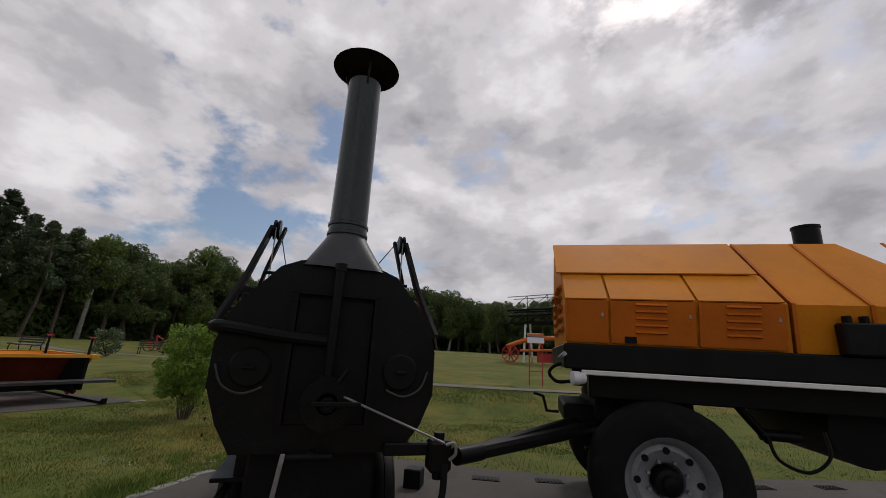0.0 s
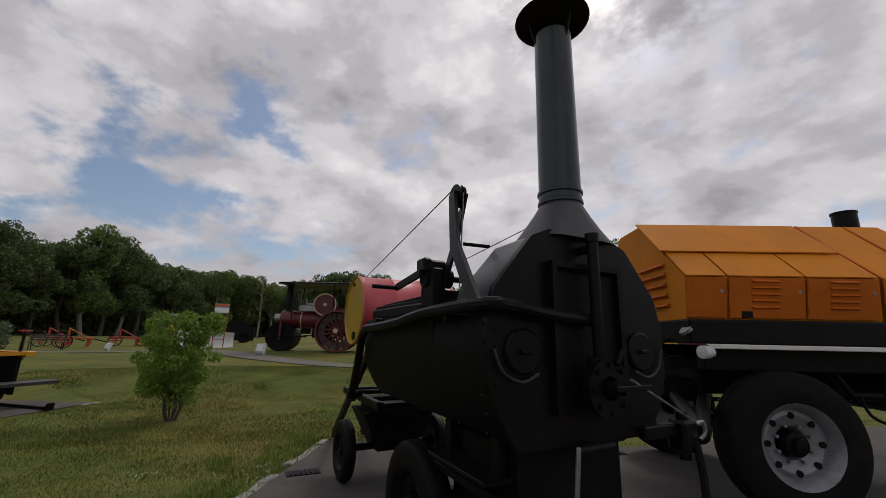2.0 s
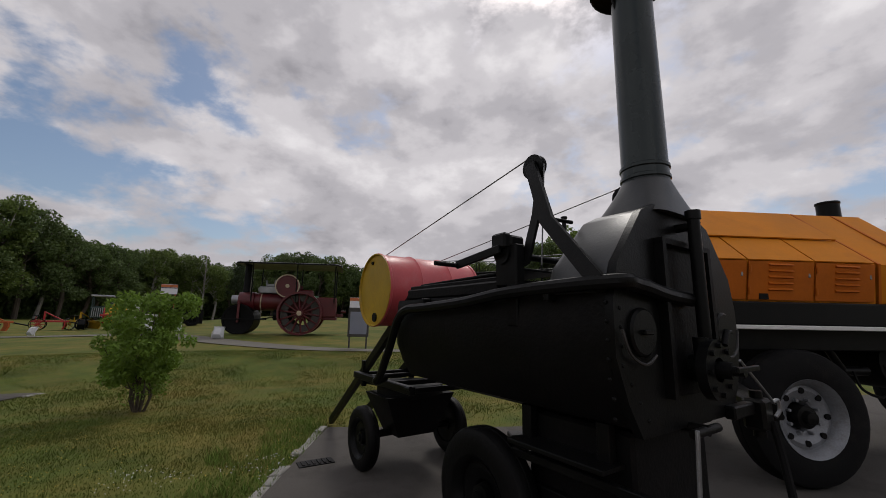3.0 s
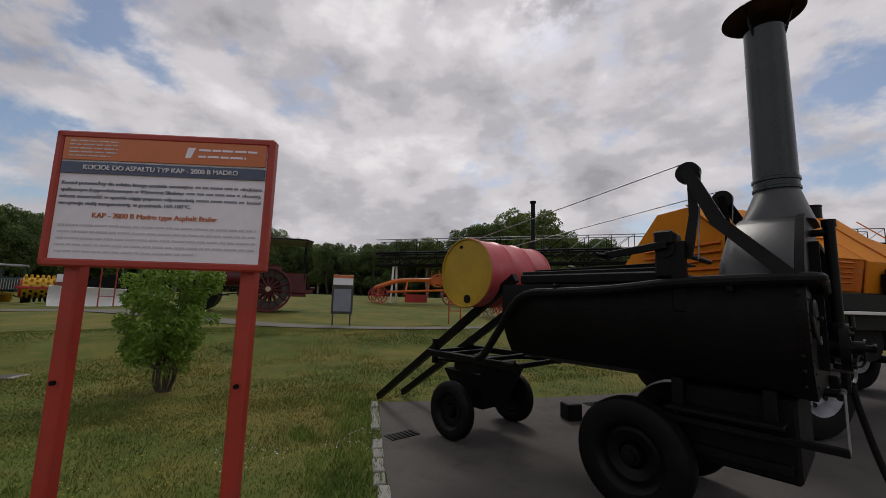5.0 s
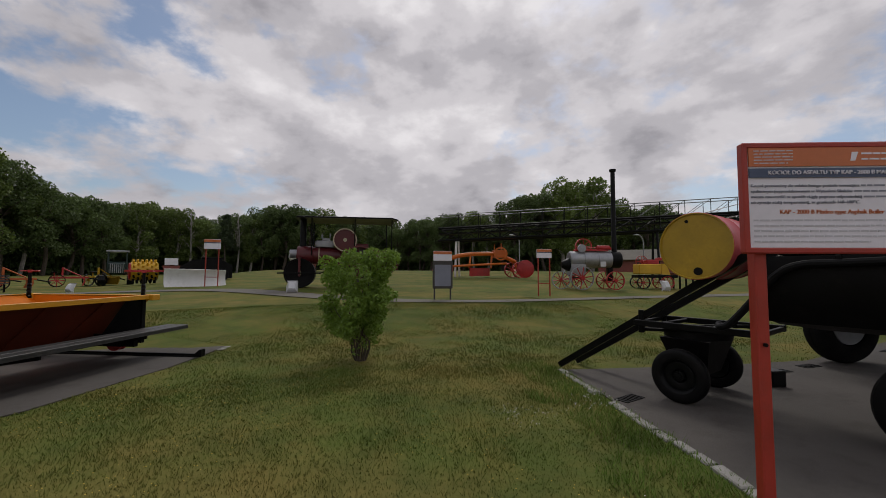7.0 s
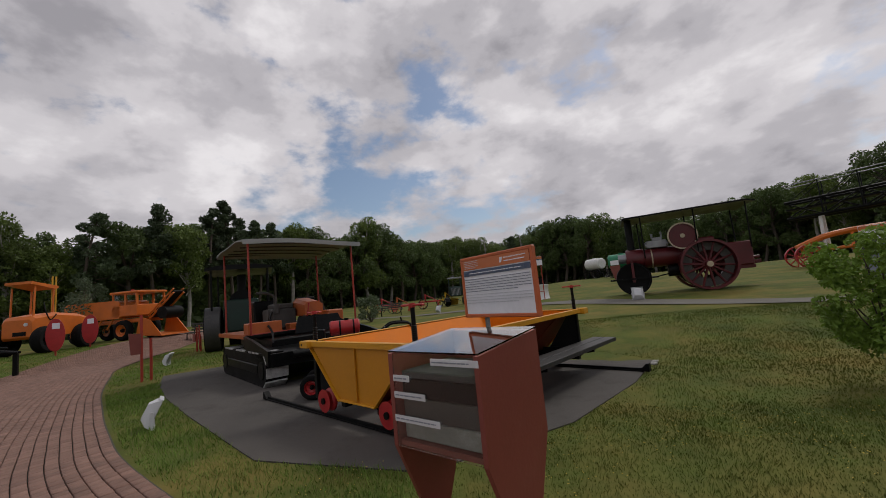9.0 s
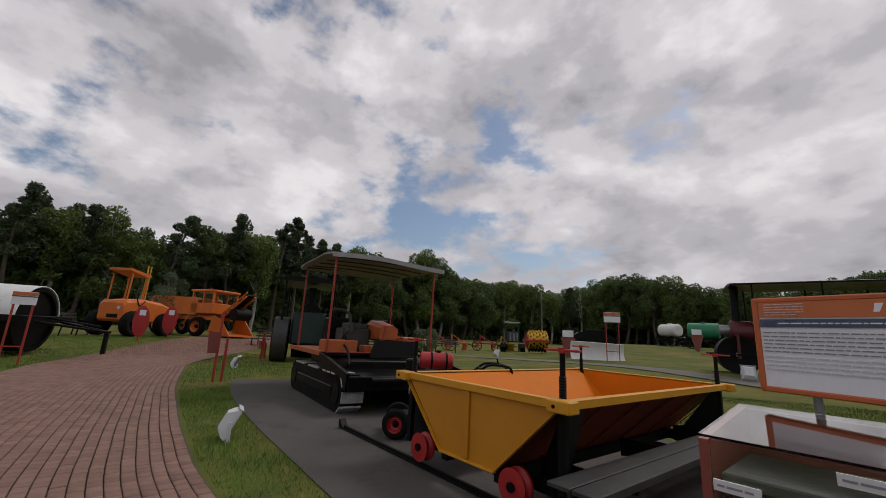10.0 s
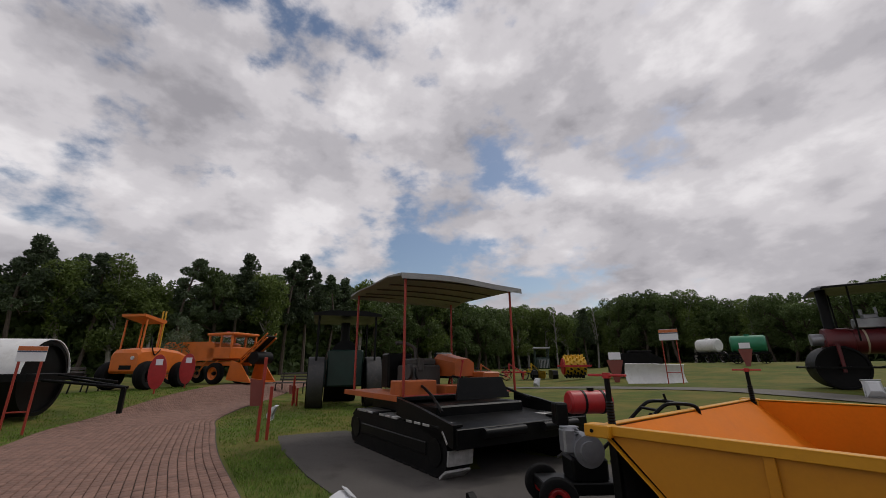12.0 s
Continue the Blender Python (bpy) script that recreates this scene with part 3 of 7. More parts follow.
    for k in range(7):
        P("rivet", T, BLACK, lambda bm: lathe(bm, [(0.009, 0.0), (0.007, 0.005), (0.001, 0.007)], (-0.546 + 0.02 * (k > 4), FY - 0.005, 1.30 - 0.07 * k), (-1, 0, 0), 8))
        P("rivet", T, BLACK, lambda bm: lathe(bm, [(0.009, 0.0), (0.007, 0.005), (0.001, 0.007)], (-0.505 + 0.05 * max(0, k - 3), FY - 0.034, 1.28 - 0.07 * k), (0, -1, 0), 8))
    # flat lid over the kettle
    P("lid", T, TAR, lambda bm: [box(bm, (0, 0.62, 1.40), (1.0, 1.06, 0.07), 0.01), box(bm, (-0.46, 0.62, 1.44), (0.03, 1.06, 0.04), 0.005), box(bm, (0.2, 0.75, 1.455), (0.5, 0.6, 0.035), 0.01)])
    P("lid_edge", T, BLACK, lambda bm: box(bm, (-0.30, 0.55, 1.475), (0.30, 1.0, 0.012), 0.002, Matrix.Rotation(-0.02, 4, "X")))
    for x in (-0.25, 0.05, 0.30):
        P("lid_rib", T, BLACK, lambda bm: box(bm, (x, 0.75, 1.482), (0.04, 0.5, 0.015), 0.003))
    # drum hoist: two bent arms with sheaves
    for s in (-1, 1):
        x = 0.44 * s
        P("hoist_arm", T, BLACK, lambda bm: [prism(bm, [(0.56 * s, -0.47, 1.40), (0.56 * s, -0.40, 1.38), (0.50 * s, -0.12, 1.68), (0.43 * s, 0.03, 2.02), (0.43 * s, -0.03, 2.04), (0.50 * s, -0.19, 1.70)], (0.022 * s, 0, 0))])
        P("hoist_link", T, BLACK, lambda bm: prism(bm, [(0.50 * s, -0.02, 1.50), (0.50 * s, 0.03, 1.50), (0.44 * s, 0.0, 1.76), (0.37 * s, 0.02, 2.03), (0.37 * s, -0.02, 2.04), (0.44 * s, -0.05, 1.76)], (-0.018 * s, 0, 0)))
        P("hoist_brace", T, BLACK, lambda bm: cyl(bm, (x + 0.01, -0.10, 1.72), (x - s * 0.16, -0.12, 1.72), 0.01, n=8))
        P("sheave", T, BLACK, lambda bm: lathe(bm, [(0.001, -0.02), (0.065, -0.02), (0.065, -0.008), (0.052, 0), (0.065, 0.008), (0.065, 0.02), (0.001, 0.02)], (x - s * 0.03, 0.0, 2.02), (1, 0, 0), 28))
        P("cable", T, STEEL, lambda bm: [cyl(bm, (x - s * 0.03, 0.02, 2.085), (-0.40 if s < 0 else 0.15, 1.78, 1.765), 0.004, n=5), cyl(bm, (x - s * 0.03, -0.064, 2.02), (x - s * 0.03, -0.03, 1.5), 0.004, n=5)], "thin greased wire rope")
    P("winch", T, BLACK, lambda bm: [box(bm, (-0.50, 0.10, 1.52), (0.10, 0.12, 0.26), 0.012), cyl(bm, (-0.56, 0.10, 1.56), (-0.40, 0.10, 1.56), 0.055), box(bm, (-0.56, 0.10, 1.62), (0.05, 0.10, 0.08), 0.01), cyl(bm, (-0.40, 0.1, 1.56), (0.40, 0.1, 1.56), 0.018)])
    P("winch_crank", T, BLACK, lambda bm: [box(bm, (-0.585, 0.26, 1.555), (0.018, 0.36, 0.045), 0.004, Matrix.Rotation(-0.12, 4, "X")), cyl(bm, (-0.58, 0.43, 1.53), (-0.74, 0.43, 1.53), 0.013, n=10)])
    P("winch_post", T, BLACK, lambda bm: box(bm, (-0.52, 0.04, 1.40), (0.06, 0.07, 0.40), 0.006))
    # drum ramp: two channel rails
    for x0, x1 in ((-0.17, -0.33), (0.20, 0.20)):
        P("ramp_rail", T, BLACK, lambda bm: sheet(bm, [(x0 - 0.025, 3.46, 0.0), (x0 + 0.025, 3.46, 0.0), (x1 + 0.025, 1.30, 1.40), (x1 - 0.025, 1.30, 1.40)], -0.07))
        P("ramp_stay", T, BLACK, lambda bm: [box(bm, (x1 + 0.06, 2.36, 0.71), (0.045, 0.05, 0.24), 0.004)])
    P("ramp_tie", T, BLACK, lambda bm: [cyl(bm, (-0.23, 2.36, 0.62), (0.20, 2.36, 0.62), 0.02), cyl(bm, (-0.23, 2.36, 0.62), (-0.36, 1.3, 0.72), 0.018), cyl(bm, (0.2, 2.36, 0.62), (0.36, 1.3, 0.72), 0.018)])
    # chassis
    for x in (-0.34, 0.34):
        P("chassis_beam", T, BLACK, lambda bm: box(bm, (x, 1.85, 0.70), (0.05, 1.1, 0.06), 0.006))
    for y in (1.32, 1.7, 2.15, 2.38):
        P("cross_beam", T, BLACK, lambda bm: box(bm, (0, y, 0.70), (0.62, 0.04, 0.04), 0.006))
    P("turntable", T, TAR, lambda bm: [cyl(bm, (0, 1.93, 0.58), (0, 1.93, 0.66), 0.30, n=28), loft(bm, [[(0.34 * a, 1.93 + 0.22 * b, 0.58) for a, b in ((-1, -1), (1, -1), (1, 1), (-1, 1))], [(0.18 * a, 1.93 + 0.14 * b, 0.24) for a, b in ((-1, -1), (1, -1), (1, 1), (-1, 1))]])])
    P("front_axle", T, BLACK, lambda bm: cyl(bm, (-0.46, 1.93, 0.26), (0.46, 1.93, 0.26), 0.03))
    P("rear_axle", T, BLACK, lambda bm: box(bm, (0, 0.36, 0.36), (0.8, 0.08, 0.08), 0.01))
    P("firebox", T, TAR, lambda bm: [box(bm, (-0.02, -0.12, 0.58), (0.62, 0.56, 0.42), 0.015), box(bm, (-0.34, -0.12, 0.44), (0.05, 0.5, 0.05), 0.005)], "soot-black firebox under the kettle")
    P("ash_pan", T, BLACK, lambda bm: [box(bm, (-0.38, -0.10, 0.66), (0.20, 0.52, 0.02), 0.003), box(bm, (-0.42, -0.2, 0.60), (0.035, 0.75, 0.035), 0.004)])
    for y in (-0.3, 0.12):
        P("leg", T, BLACK, lambda bm: box(bm, (-0.36, y, 0.74), (0.05, 0.06, 0.16), 0.004))
    for x in (-0.44, 0.44):
        wheel(T, (x, 1.93, 0.25), (math.copysign(1, x), 0, 0), 0.25, 0.10, TAR, BLACK, 0.62)
        wheel(T, (x, 0.36, 0.335), (math.copysign(1, x), 0, 0), 0.335, 0.15, TAR, BLACK, 0.58)
    # drawbar towards the neighbouring trailer
    P("drawbar", T, BLACK, lambda bm: [box(bm, (0.60, -0.52, 0.79), (0.12, 0.10, 0.15), 0.015), box(bm, (0.46, -0.505, 0.82), (0.30, 0.05, 0.06), 0.008), cyl(bm, (0.60, -0.52, 0.68), (0.60, -0.52, 0.90), 0.028)])
    P("hitch_pin", T, STEEL, lambda bm: tube(bm, smooth_path([(0.62, -0.58, 0.85), (0.66, -0.59, 0.86), (0.67, -0.59, 0.81), (0.64, -0.58, 0.78)], 4), 0.009, 6), "bare steel hitch pin")
    P("hose", T, RUBBER, lambda bm: tube(bm, smooth_path([(0.62, -0.57, 0.76), (0.60, -0.60, 0.60), (0.50, -0.66, 0.36), (0.38, -0.74, 0.14), (0.28, -0.80, 0.02)], 5), 0.018, 8))
    P("tension_rod", T, STEEL, lambda bm: cyl(bm, (0.08, FY - 0.20, 1.08), (0.61, -0.585, 0.86), 0.0055, n=6))
    return T


build_boiler()


def build_drum():
    T = thing("steel_drum", pose(-1.477, 4.265, 1.485, 0, 0, 13.6) @ Matrix.Scale(1.06, 4), "faded red steel drum with yellow lid", "drum")
    P("shell", T, PINKRED, lambda bm: lathe(bm, [(0.288, 0.0), (0.294, 0.006), (0.294, 0.018), (0.286, 0.026), (0.286, 0.27), (0.296, 0.285), (0.286, 0.30), (0.286, 0.56), (0.296, 0.575), (0.286, 0.59), (0.286, 0.84), (0.294, 0.85), (0.294, 0.865), (0.28, 0.87), (0.001, 0.86)], (-0.1, 0, 0), (1, 0, 0), 48))
    P("lid", T, YELLOW, lambda bm: lathe(bm, [(0.001, 0.012), (0.278, 0.012), (0.282, -0.004), (0.290, -0.004), (0.290, 0.006)], (-0.1, 0, 0), (1, 0, 0), 48), "ochre yellow end with two bungs")
    P("large_bung", T, TAR, lambda bm: cyl(bm, (-0.10, -0.02, -0.22), (-0.085, -0.02, -0.22), 0.034, n=16))
    P("small_bung", T, TAR, lambda bm: cyl(bm, (-0.10, 0.06, 0.22), (-0.085, 0.06, 0.22), 0.014, n=12))
    return T


build_drum()


# ---- orange-housed trailer ----
def build_trailer():
    T = thing("housed_trailer", pose(1.104, 3.114, 0.012, 0, 0, -16.0), "orange sheet-metal housed machine on black trailer", "trailer")
    L0, L1, L2, L3 = -0.10, 1.48, 2.62, 5.2
    D = 1.86

    def sec(u, zt, k=1.0, lean=0.0):
        pr = [(0.08, 1.43), (0.02, 1.77), (0.30, 2.02), (0.70, zt), (D - 0.70, zt), (D - 0.30, 2.02), (D - 0.02, 1.77), (D - 0.08, 1.43)]
        return [(u + lean * (z - 1.43), v, 1.43 + (z - 1.43) * k) for v, z in pr]

    P("housing_front", T, ORANGE_T, lambda bm: loft(bm, [sec(L0 + 0.03, 2.38, 1, -0.03), sec(L1, 2.38, 1, -0.05)]), "faded orange housing with louvred doors", 20)
    P("housing_middle", T, ORANGE_T, lambda bm: loft(bm, [sec(L1 + 0.035, 2.41, 1.0, -0.05), sec(L2 - 0.35, 2.41, 1.0, 0.0), sec(L2, 2.30, 0.95, -0.08)]), "", 20)
    P("housing_rear", T, ORANGE_T, lambda bm: loft(bm, [sec(L2 + 0.004, 2.26, 0.86), sec(L3, 2.26, 0.86)]), "", 20)
    for u in (L1 + 0.03, L1 + 0.50, L2 - 0.02, 3.4, 4.2):
        k = 0.86 if u > L2 else 1.0
        P("seam_strip", T, ORANGE_B, lambda bm: [sheet(bm, [(u - 0.012 - 0.05 * (a[1] - 1.43) * (u < 2.0), a[0] - 0.006, 1.43 + (a[1] - 1.43) * k), (u + 0.012 - 0.05 * (a[1] - 1.43) * (u < 2.0), a[0] - 0.006, 1.43 + (a[1] - 1.43) * k), (u + 0.012 - 0.05 * (b[1] - 1.43) * (u < 2.0), b[0] - 0.006, 1.43 + (b[1] - 1.43) * k + 0.004), (u - 0.012 - 0.05 * (b[1] - 1.43) * (u < 2.0), b[0] - 0.006, 1.43 + (b[1] - 1.43) * k + 0.004)], 0.008) for a, b in zip([(0.08, 1.43), (0.02, 1.77), (0.30, 2.02)], [(0.02, 1.77), (0.30, 2.02), (0.70, 2.40)])])
    # overhanging roof flap, doors and louvres on the near side
    P("roof_flap", T, ORANGE_T, lambda bm: sheet(bm, [(L0 - 0.03, 0.27, 2.035), (L1 - 0.06, 0.27, 2.035), (L1 - 0.06, 0.69, 2.40), (L0 - 0.03, 0.69, 2.40)], 0.012), "", 20)
    for u0, u1 in ((L0 + 0.02, 0.24), (0.26, 0.86), (0.88, 1.44)):
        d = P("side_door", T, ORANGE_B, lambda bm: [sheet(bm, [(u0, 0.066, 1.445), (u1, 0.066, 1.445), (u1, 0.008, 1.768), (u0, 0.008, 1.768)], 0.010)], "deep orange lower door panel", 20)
        P("upper_panel", T, ORANGE_T, lambda bm: [sheet(bm, [(u0, 0.008, 1.775), (u1, 0.008, 1.775), (u1, 0.285, 2.022), (u0, 0.285, 2.022)], 0.010)], "", 20)
        if u0 > 0.2:
            c = u0 + 0.29
            for k in range(5):
                z = 1.53 + 0.052 * k
                v = 0.066 - (z - 1.445) * 0.18 - 0.006
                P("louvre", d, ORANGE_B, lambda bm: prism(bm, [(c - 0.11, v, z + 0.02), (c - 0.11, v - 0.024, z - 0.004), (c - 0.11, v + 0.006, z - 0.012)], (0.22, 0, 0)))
        for z in (1.52, 1.70):
            P("hinge", d, ORANGE_B, lambda bm: cyl(bm, (u0 + 0.005, 0.05 - (z - 1.445) * 0.18, z - 0.03), (u0 + 0.005, 0.045 - (z - 1.445) * 0.18, z + 0.03), 0.010, n=8))
        P("latch", d, STEEL, lambda bm: box(bm, (u1 - 0.04, 0.03, 1.66), (0.02, 0.03, 0.045), 0.003))
    P("vent_hole", T, TAR, lambda bm: box(bm, (0.40, 0.055, 1.472), (0.085, 0.02, 0.05)))
    # end wall louvres
    for k in range(5):
        z = 1.55 + 0.09 * k
        for v in (0.30, 0.95):
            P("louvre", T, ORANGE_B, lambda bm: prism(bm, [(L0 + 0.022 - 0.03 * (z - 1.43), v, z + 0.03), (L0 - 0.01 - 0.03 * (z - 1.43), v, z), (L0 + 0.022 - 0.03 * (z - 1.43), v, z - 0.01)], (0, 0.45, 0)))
    P("exhaust", T, BLACK, lambda bm: lathe(bm, [(0.105, 2.38), (0.105, 2.62), (0.112, 2.625), (0.112, 2.645), (0.095, 2.645), (0.095, 2.4)], (2.22, 0.95, 0), (0, 0, 1), 24), "short black exhaust pipe")
    # deck
    P("deck", T, BLACK, lambda bm: box(bm, (2.5, D / 2, 1.33), (5.2, D, 0.19), 0.012))
    P("white_rail", T, WHITE, lambda bm: box(bm, (2.55, -0.006, 1.215), (5.05, 0.03, 0.035), 0.005), "white painted side rail")
    P("tail_box", T, BLACK, lambda bm: box(bm, (1.86, -0.01, 1.535), (0.27, 0.10, 0.22), 0.012))
    for u in (1.78, 1.88):
        P("hook", T, BLACK, lambda bm: box(bm, (u, -0.01, 1.67), (0.03, 0.06, 0.05), 0.004))
    for v in (0.25, D - 0.25):
        P("frame_beam", T, BLACK, lambda bm: box(bm, (2.55, v, 1.12), (4.9, 0.12, 0.2), 0.01))
    P("bogie", T, TAR, lambda bm: [box(bm, (0.55, D / 2, 0.92), (0.75, 1.0, 0.22), 0.02), cyl(bm, (0.55, D / 2, 1.0), (0.55, D / 2, 1.1), 0.42, n=28), box(bm, (0.1, D / 2, 0.85), (0.35, 0.8, 0.16), 0.02)])
    for u in (0.57, 4.1):
        P("axle", T, BLACK, lambda bm: cyl(bm, (u, 0.1, 0.52), (u, D - 0.1, 0.52), 0.06))
    for v in (0.35, D - 0.35):
        P("leaf_spring", T, BLACK, lambda bm: [box(bm, (0.57, v, 0.62 + 0.025 * k), (1.0 - 0.16 * k, 0.08, 0.02), 0.003) for k in range(4)])
    P("tank", T, TAR, lambda bm: [cyl(bm, (2.0, 0.35, 0.90), (2.0, 1.5, 0.90), 0.24, n=20), box(bm, (2.9, 0.9, 0.95), (1.2, 1.1, 0.34), 0.03)])
    P("strut", T, BLACK, lambda bm: [cyl(bm, (1.1, 0.25, 1.1), (1.35, 0.3, 0.80), 0.03), cyl(bm, (1.3, 0.3, 0.84), (1.55, 0.3, 0.84), 0.04), tube(bm, smooth_path([(1.3, 0.2, 0.85), (1.34, 0.18, 0.70), (1.5, 0.16, 0.64), (1.66, 0.2, 0.74), (1.68, 0.25, 0.9)], 5), 0.012, 6)])
    for u, v, s in ((0.57, 0.05, -1), (0.57, D - 0.05, 1), (4.1, 0.05, -1), (4.1, D - 0.05, 1)):
        wheel(T, (u, v, 0.52), (0, s, 0), 0.52, 0.26, RUBBER, RIM, 0.55, holes=8 if s < 0 and u < 1 else 0)
    # lamps and hitch gear at the end
    P("end_lamp", T, WHITE_P, lambda bm: [lathe(bm, [(0.001, -0.05), (0.035, -0.05), (0.05, 0.0), (0.05, 0.05), (0.001, 0.06)], (0.0, -0.02, 1.17), (-1, -0.3, 0), 16)], "white plastic marker lamp")
    P("reflector", T, STEEL, lambda bm: cyl(bm, (-0.09, 0.05, 1.33), (-0.11, 0.05, 1.35), 0.055, n=18))
    P("hose_loop", T, RUBBER, lambda bm: tube(bm, smooth_path([(-0.05, 0.35, 1.28), (-0.16, 0.33, 1.24), (-0.2, 0.30, 1.18), (-0.14, 0.28, 1.12), (-0.03, 0.28, 1.13)], 5), 0.014, 8))
    P("crank_handle", T, BLACK, lambda bm: tube(bm, [(-0.12, 0.5, 0.86), (-0.22, 0.5, 0.86), (-0.25, 0.5, 0.98), (-0.33, 0.5, 1.0)], 0.014, 6))
    P("drawbar", T, BLACK, lambda bm: [cyl(bm, (0.15, 0.35, 0.78), (-0.66, -0.98, 0.79), 0.05, 0.04, n=10), cyl(bm, (0.10, 0.75, 0.78), (-0.66, -0.98, 0.79), 0.05, 0.04, n=10), cyl(bm, (-0.62, -0.92, 0.79), (-0.73, -1.08, 0.79), 0.045, n=12)])
    P("prop_post", T, BLACK, lambda bm: box(bm, (-1.50, 0.93, 0.085), (0.17, 0.17, 0.17), 0.01))
    return T


build_trailer()


# ---- information signs ----
def text_mesh(body, size, w, depth=0.0015):
    """Lettering as mesh data, fitted to a width."""
    cu = bpy.data.curves.new("lettering", "FONT")
    cu.body, cu.size, cu.extrude = body, size, depth
    cu.align_x, cu.align_y = "CENTER", "CENTER"
    ob = bpy.data.objects.new("lettering", cu)
    scene.collection.objects.link(ob)
    me = bpy.data.meshes.new_from_object(ob.evaluated_get(bpy.context.evaluated_depsgraph_get()))
    bpy.data.objects.remove(ob)
    xs = [v.co.x for v in me.vertices]
    k = w / max(1e-6, max(xs) - min(xs)) if w else 1.0
    for v in me.vertices:
        v.co = Vector((v.co.x * k, 0, v.co.y)) + Vector((0, -v.co.z, 0))
    return me


def lettering(parent, body, size, at, material, w=0.0, name="lettering"):
    me = text_mesh(body, size, w)
    me.materials.append(material)
    ob = new(name, me)
    ob.parent = parent
    ob.matrix_basis = Matrix.Translation(at)
    return ob


def text_bars(parent, x0, x1, z0, z1, n, y, material, rnd, ragged=0.2):
    """Lines of unreadable small print as rows of word-length bars."""
    dz = (z0 - z1) / n
    for k in range(n):
        z = z0 - dz * (k + 0.5)
        x = x0
        end = x1 - (ragged * (x1 - x0) * rnd.random() if k == n - 1 else 0)
        bm = B()
        while x < end:
            w = rnd.uniform(0.010, 0.032)
            w = min(w, end - x)
            box(bm, (x + w / 2, y, z), (w, 0.001, dz * 0.30))
            x += w + 0.004
        part("text_line", bm, material, parent, "", 0)


def sign_board(T, w, h, zc, frame_mat, rnd, header="", y=0.0, tilt=0.0, detail=True, lines=4):
    """A framed printed board; the print faces -y."""
    board = P("board", T, SIGN_WHITE, lambda bm: box(bm, (0, y, zc), (w - 0.02, 0.012, h - 0.02), 0.002), "white printed panel with orange band", 0)
    for c, s in (((0, y, zc + h / 2 - 0.008), (w, 0.026, 0.018)), ((0, y, zc - h / 2 + 0.008), (w, 0.026, 0.018)), ((-w / 2 + 0.008, y, zc), (0.018, 0.026, h)), ((w / 2 - 0.008, y, zc), (0.018, 0.026, h))):
        P("frame", T, frame_mat, lambda bm: box(bm, c, s, 0.004))
    f = y - 0.0085
    P("orange_band", board, SIGN_BAND, lambda bm: box(bm, (0, f, zc + h * 0.37), (w - 0.04, 0.004, h * 0.17)), "", 0)
    P("navy_band", board, SIGN_NAVY, lambda bm: box(bm, (0, f, zc + h * 0.225), (w - 0.04, 0.004, h * 0.085)), "", 0)
    if detail:
        text_bars(board, -w / 2 + 0.035, -w * 0.22, zc + h * 0.44, zc + h * 0.30, 5, f - 0.0025, SIGN_GREY, rnd)
        P("badge", board, SIGN_WHITE, lambda bm: [prism(bm, [(w * 0.09, f - 0.003, zc + h * 0.33), (w * 0.115, f - 0.003, zc + h * 0.33), (w * 0.135, f - 0.003, zc + h * 0.41), (w * 0.10, f - 0.003, zc + h * 0.41)], (0, 0.001, 0))], "", 0)
        text_bars(board, w * 0.15, w * 0.42, zc + h * 0.42, zc + h * 0.32, 2, f - 0.0025, SIGN_WHITE, rnd)
    if header:
        lettering(board, header, h * 0.05, (-0.01 * w, f - 0.0035, zc + h * 0.225), SIGN_WHITE, w * 0.70)
    return board, f


def build_main_sign():
    T = thing("information_sign", pose(-3.609, 2.462, 0, 0, 0, -26.5), "red steel information sign on two posts", "sign")
    rnd = random.Random(3)
    w, h, zc = 0.53, 0.335, 1.462
    board, f = sign_board(T, w, h, zc, SIGN_RED, rnd, "KOCIOŁ DO ASFALTU TYP KAP - 2000 B MADRO")
    left, right = -w / 2 + 0.025, w / 2 - 0.025
    rows = (("Kocioł przewoźny do asfaltu lanego posiada wewnątrz", 0.312, "silnikiem", 0.052),
            ("spalinowym (wyprodukowanym w Wytwórni Silników", 0.292, "chowie),", 0.046),
            ("miesza zawartość w sposób ciągły poprzez odpowiednią", 0.318, "kocioł", 0.034),
            ("utrzymuje stałą temperaturę, w granicach 160-180°C.", 0.312, "", 0))
    for k, (words, ww, last, lw) in enumerate(rows):
        z = zc + 0.0366 - 0.0168 * k
        lettering(board, words, 0.0125, (left + ww / 2, f + 0.0017, z), SIGN_TXT, ww, "text_line")
        if last:
            lettering(board, last, 0.0125, (right - lw / 2, f + 0.0017, z), SIGN_TXT, lw, "text_line")
            text_bars(board, left + ww + 0.006, right - lw - 0.006, z + 0.0084, z - 0.0084, 1, f + 0.0017, SIGN_TXT, rnd, 0.0)
    lettering(board, "KAP - 2000 B Madro type Asphalt Boiler", 0.018, (-0.01, f + 0.0017, zc - 0.043), SIGN_BAND, w * 0.56)
    text_bars(board, -w / 2 + 0.03, w / 2 - 0.03, zc - 0.06, zc - 0.14, 5, f + 0.0017, SIGN_GREY, rnd, 0.5)
    for x in (-0.205, 0.215):
        p = P("post", T, SIGN_RED, lambda bm: box(bm, (x, 0.03, 0.71), (0.036, 0.036, 1.44), 0.004))
        for z in (1.02, 0.55):
            P("bolt", p, BLACK, lambda bm: cyl(bm, (x, 0.005, z), (x, 0.014, z), 0.006, n=8))
    return T


build_main_sign()


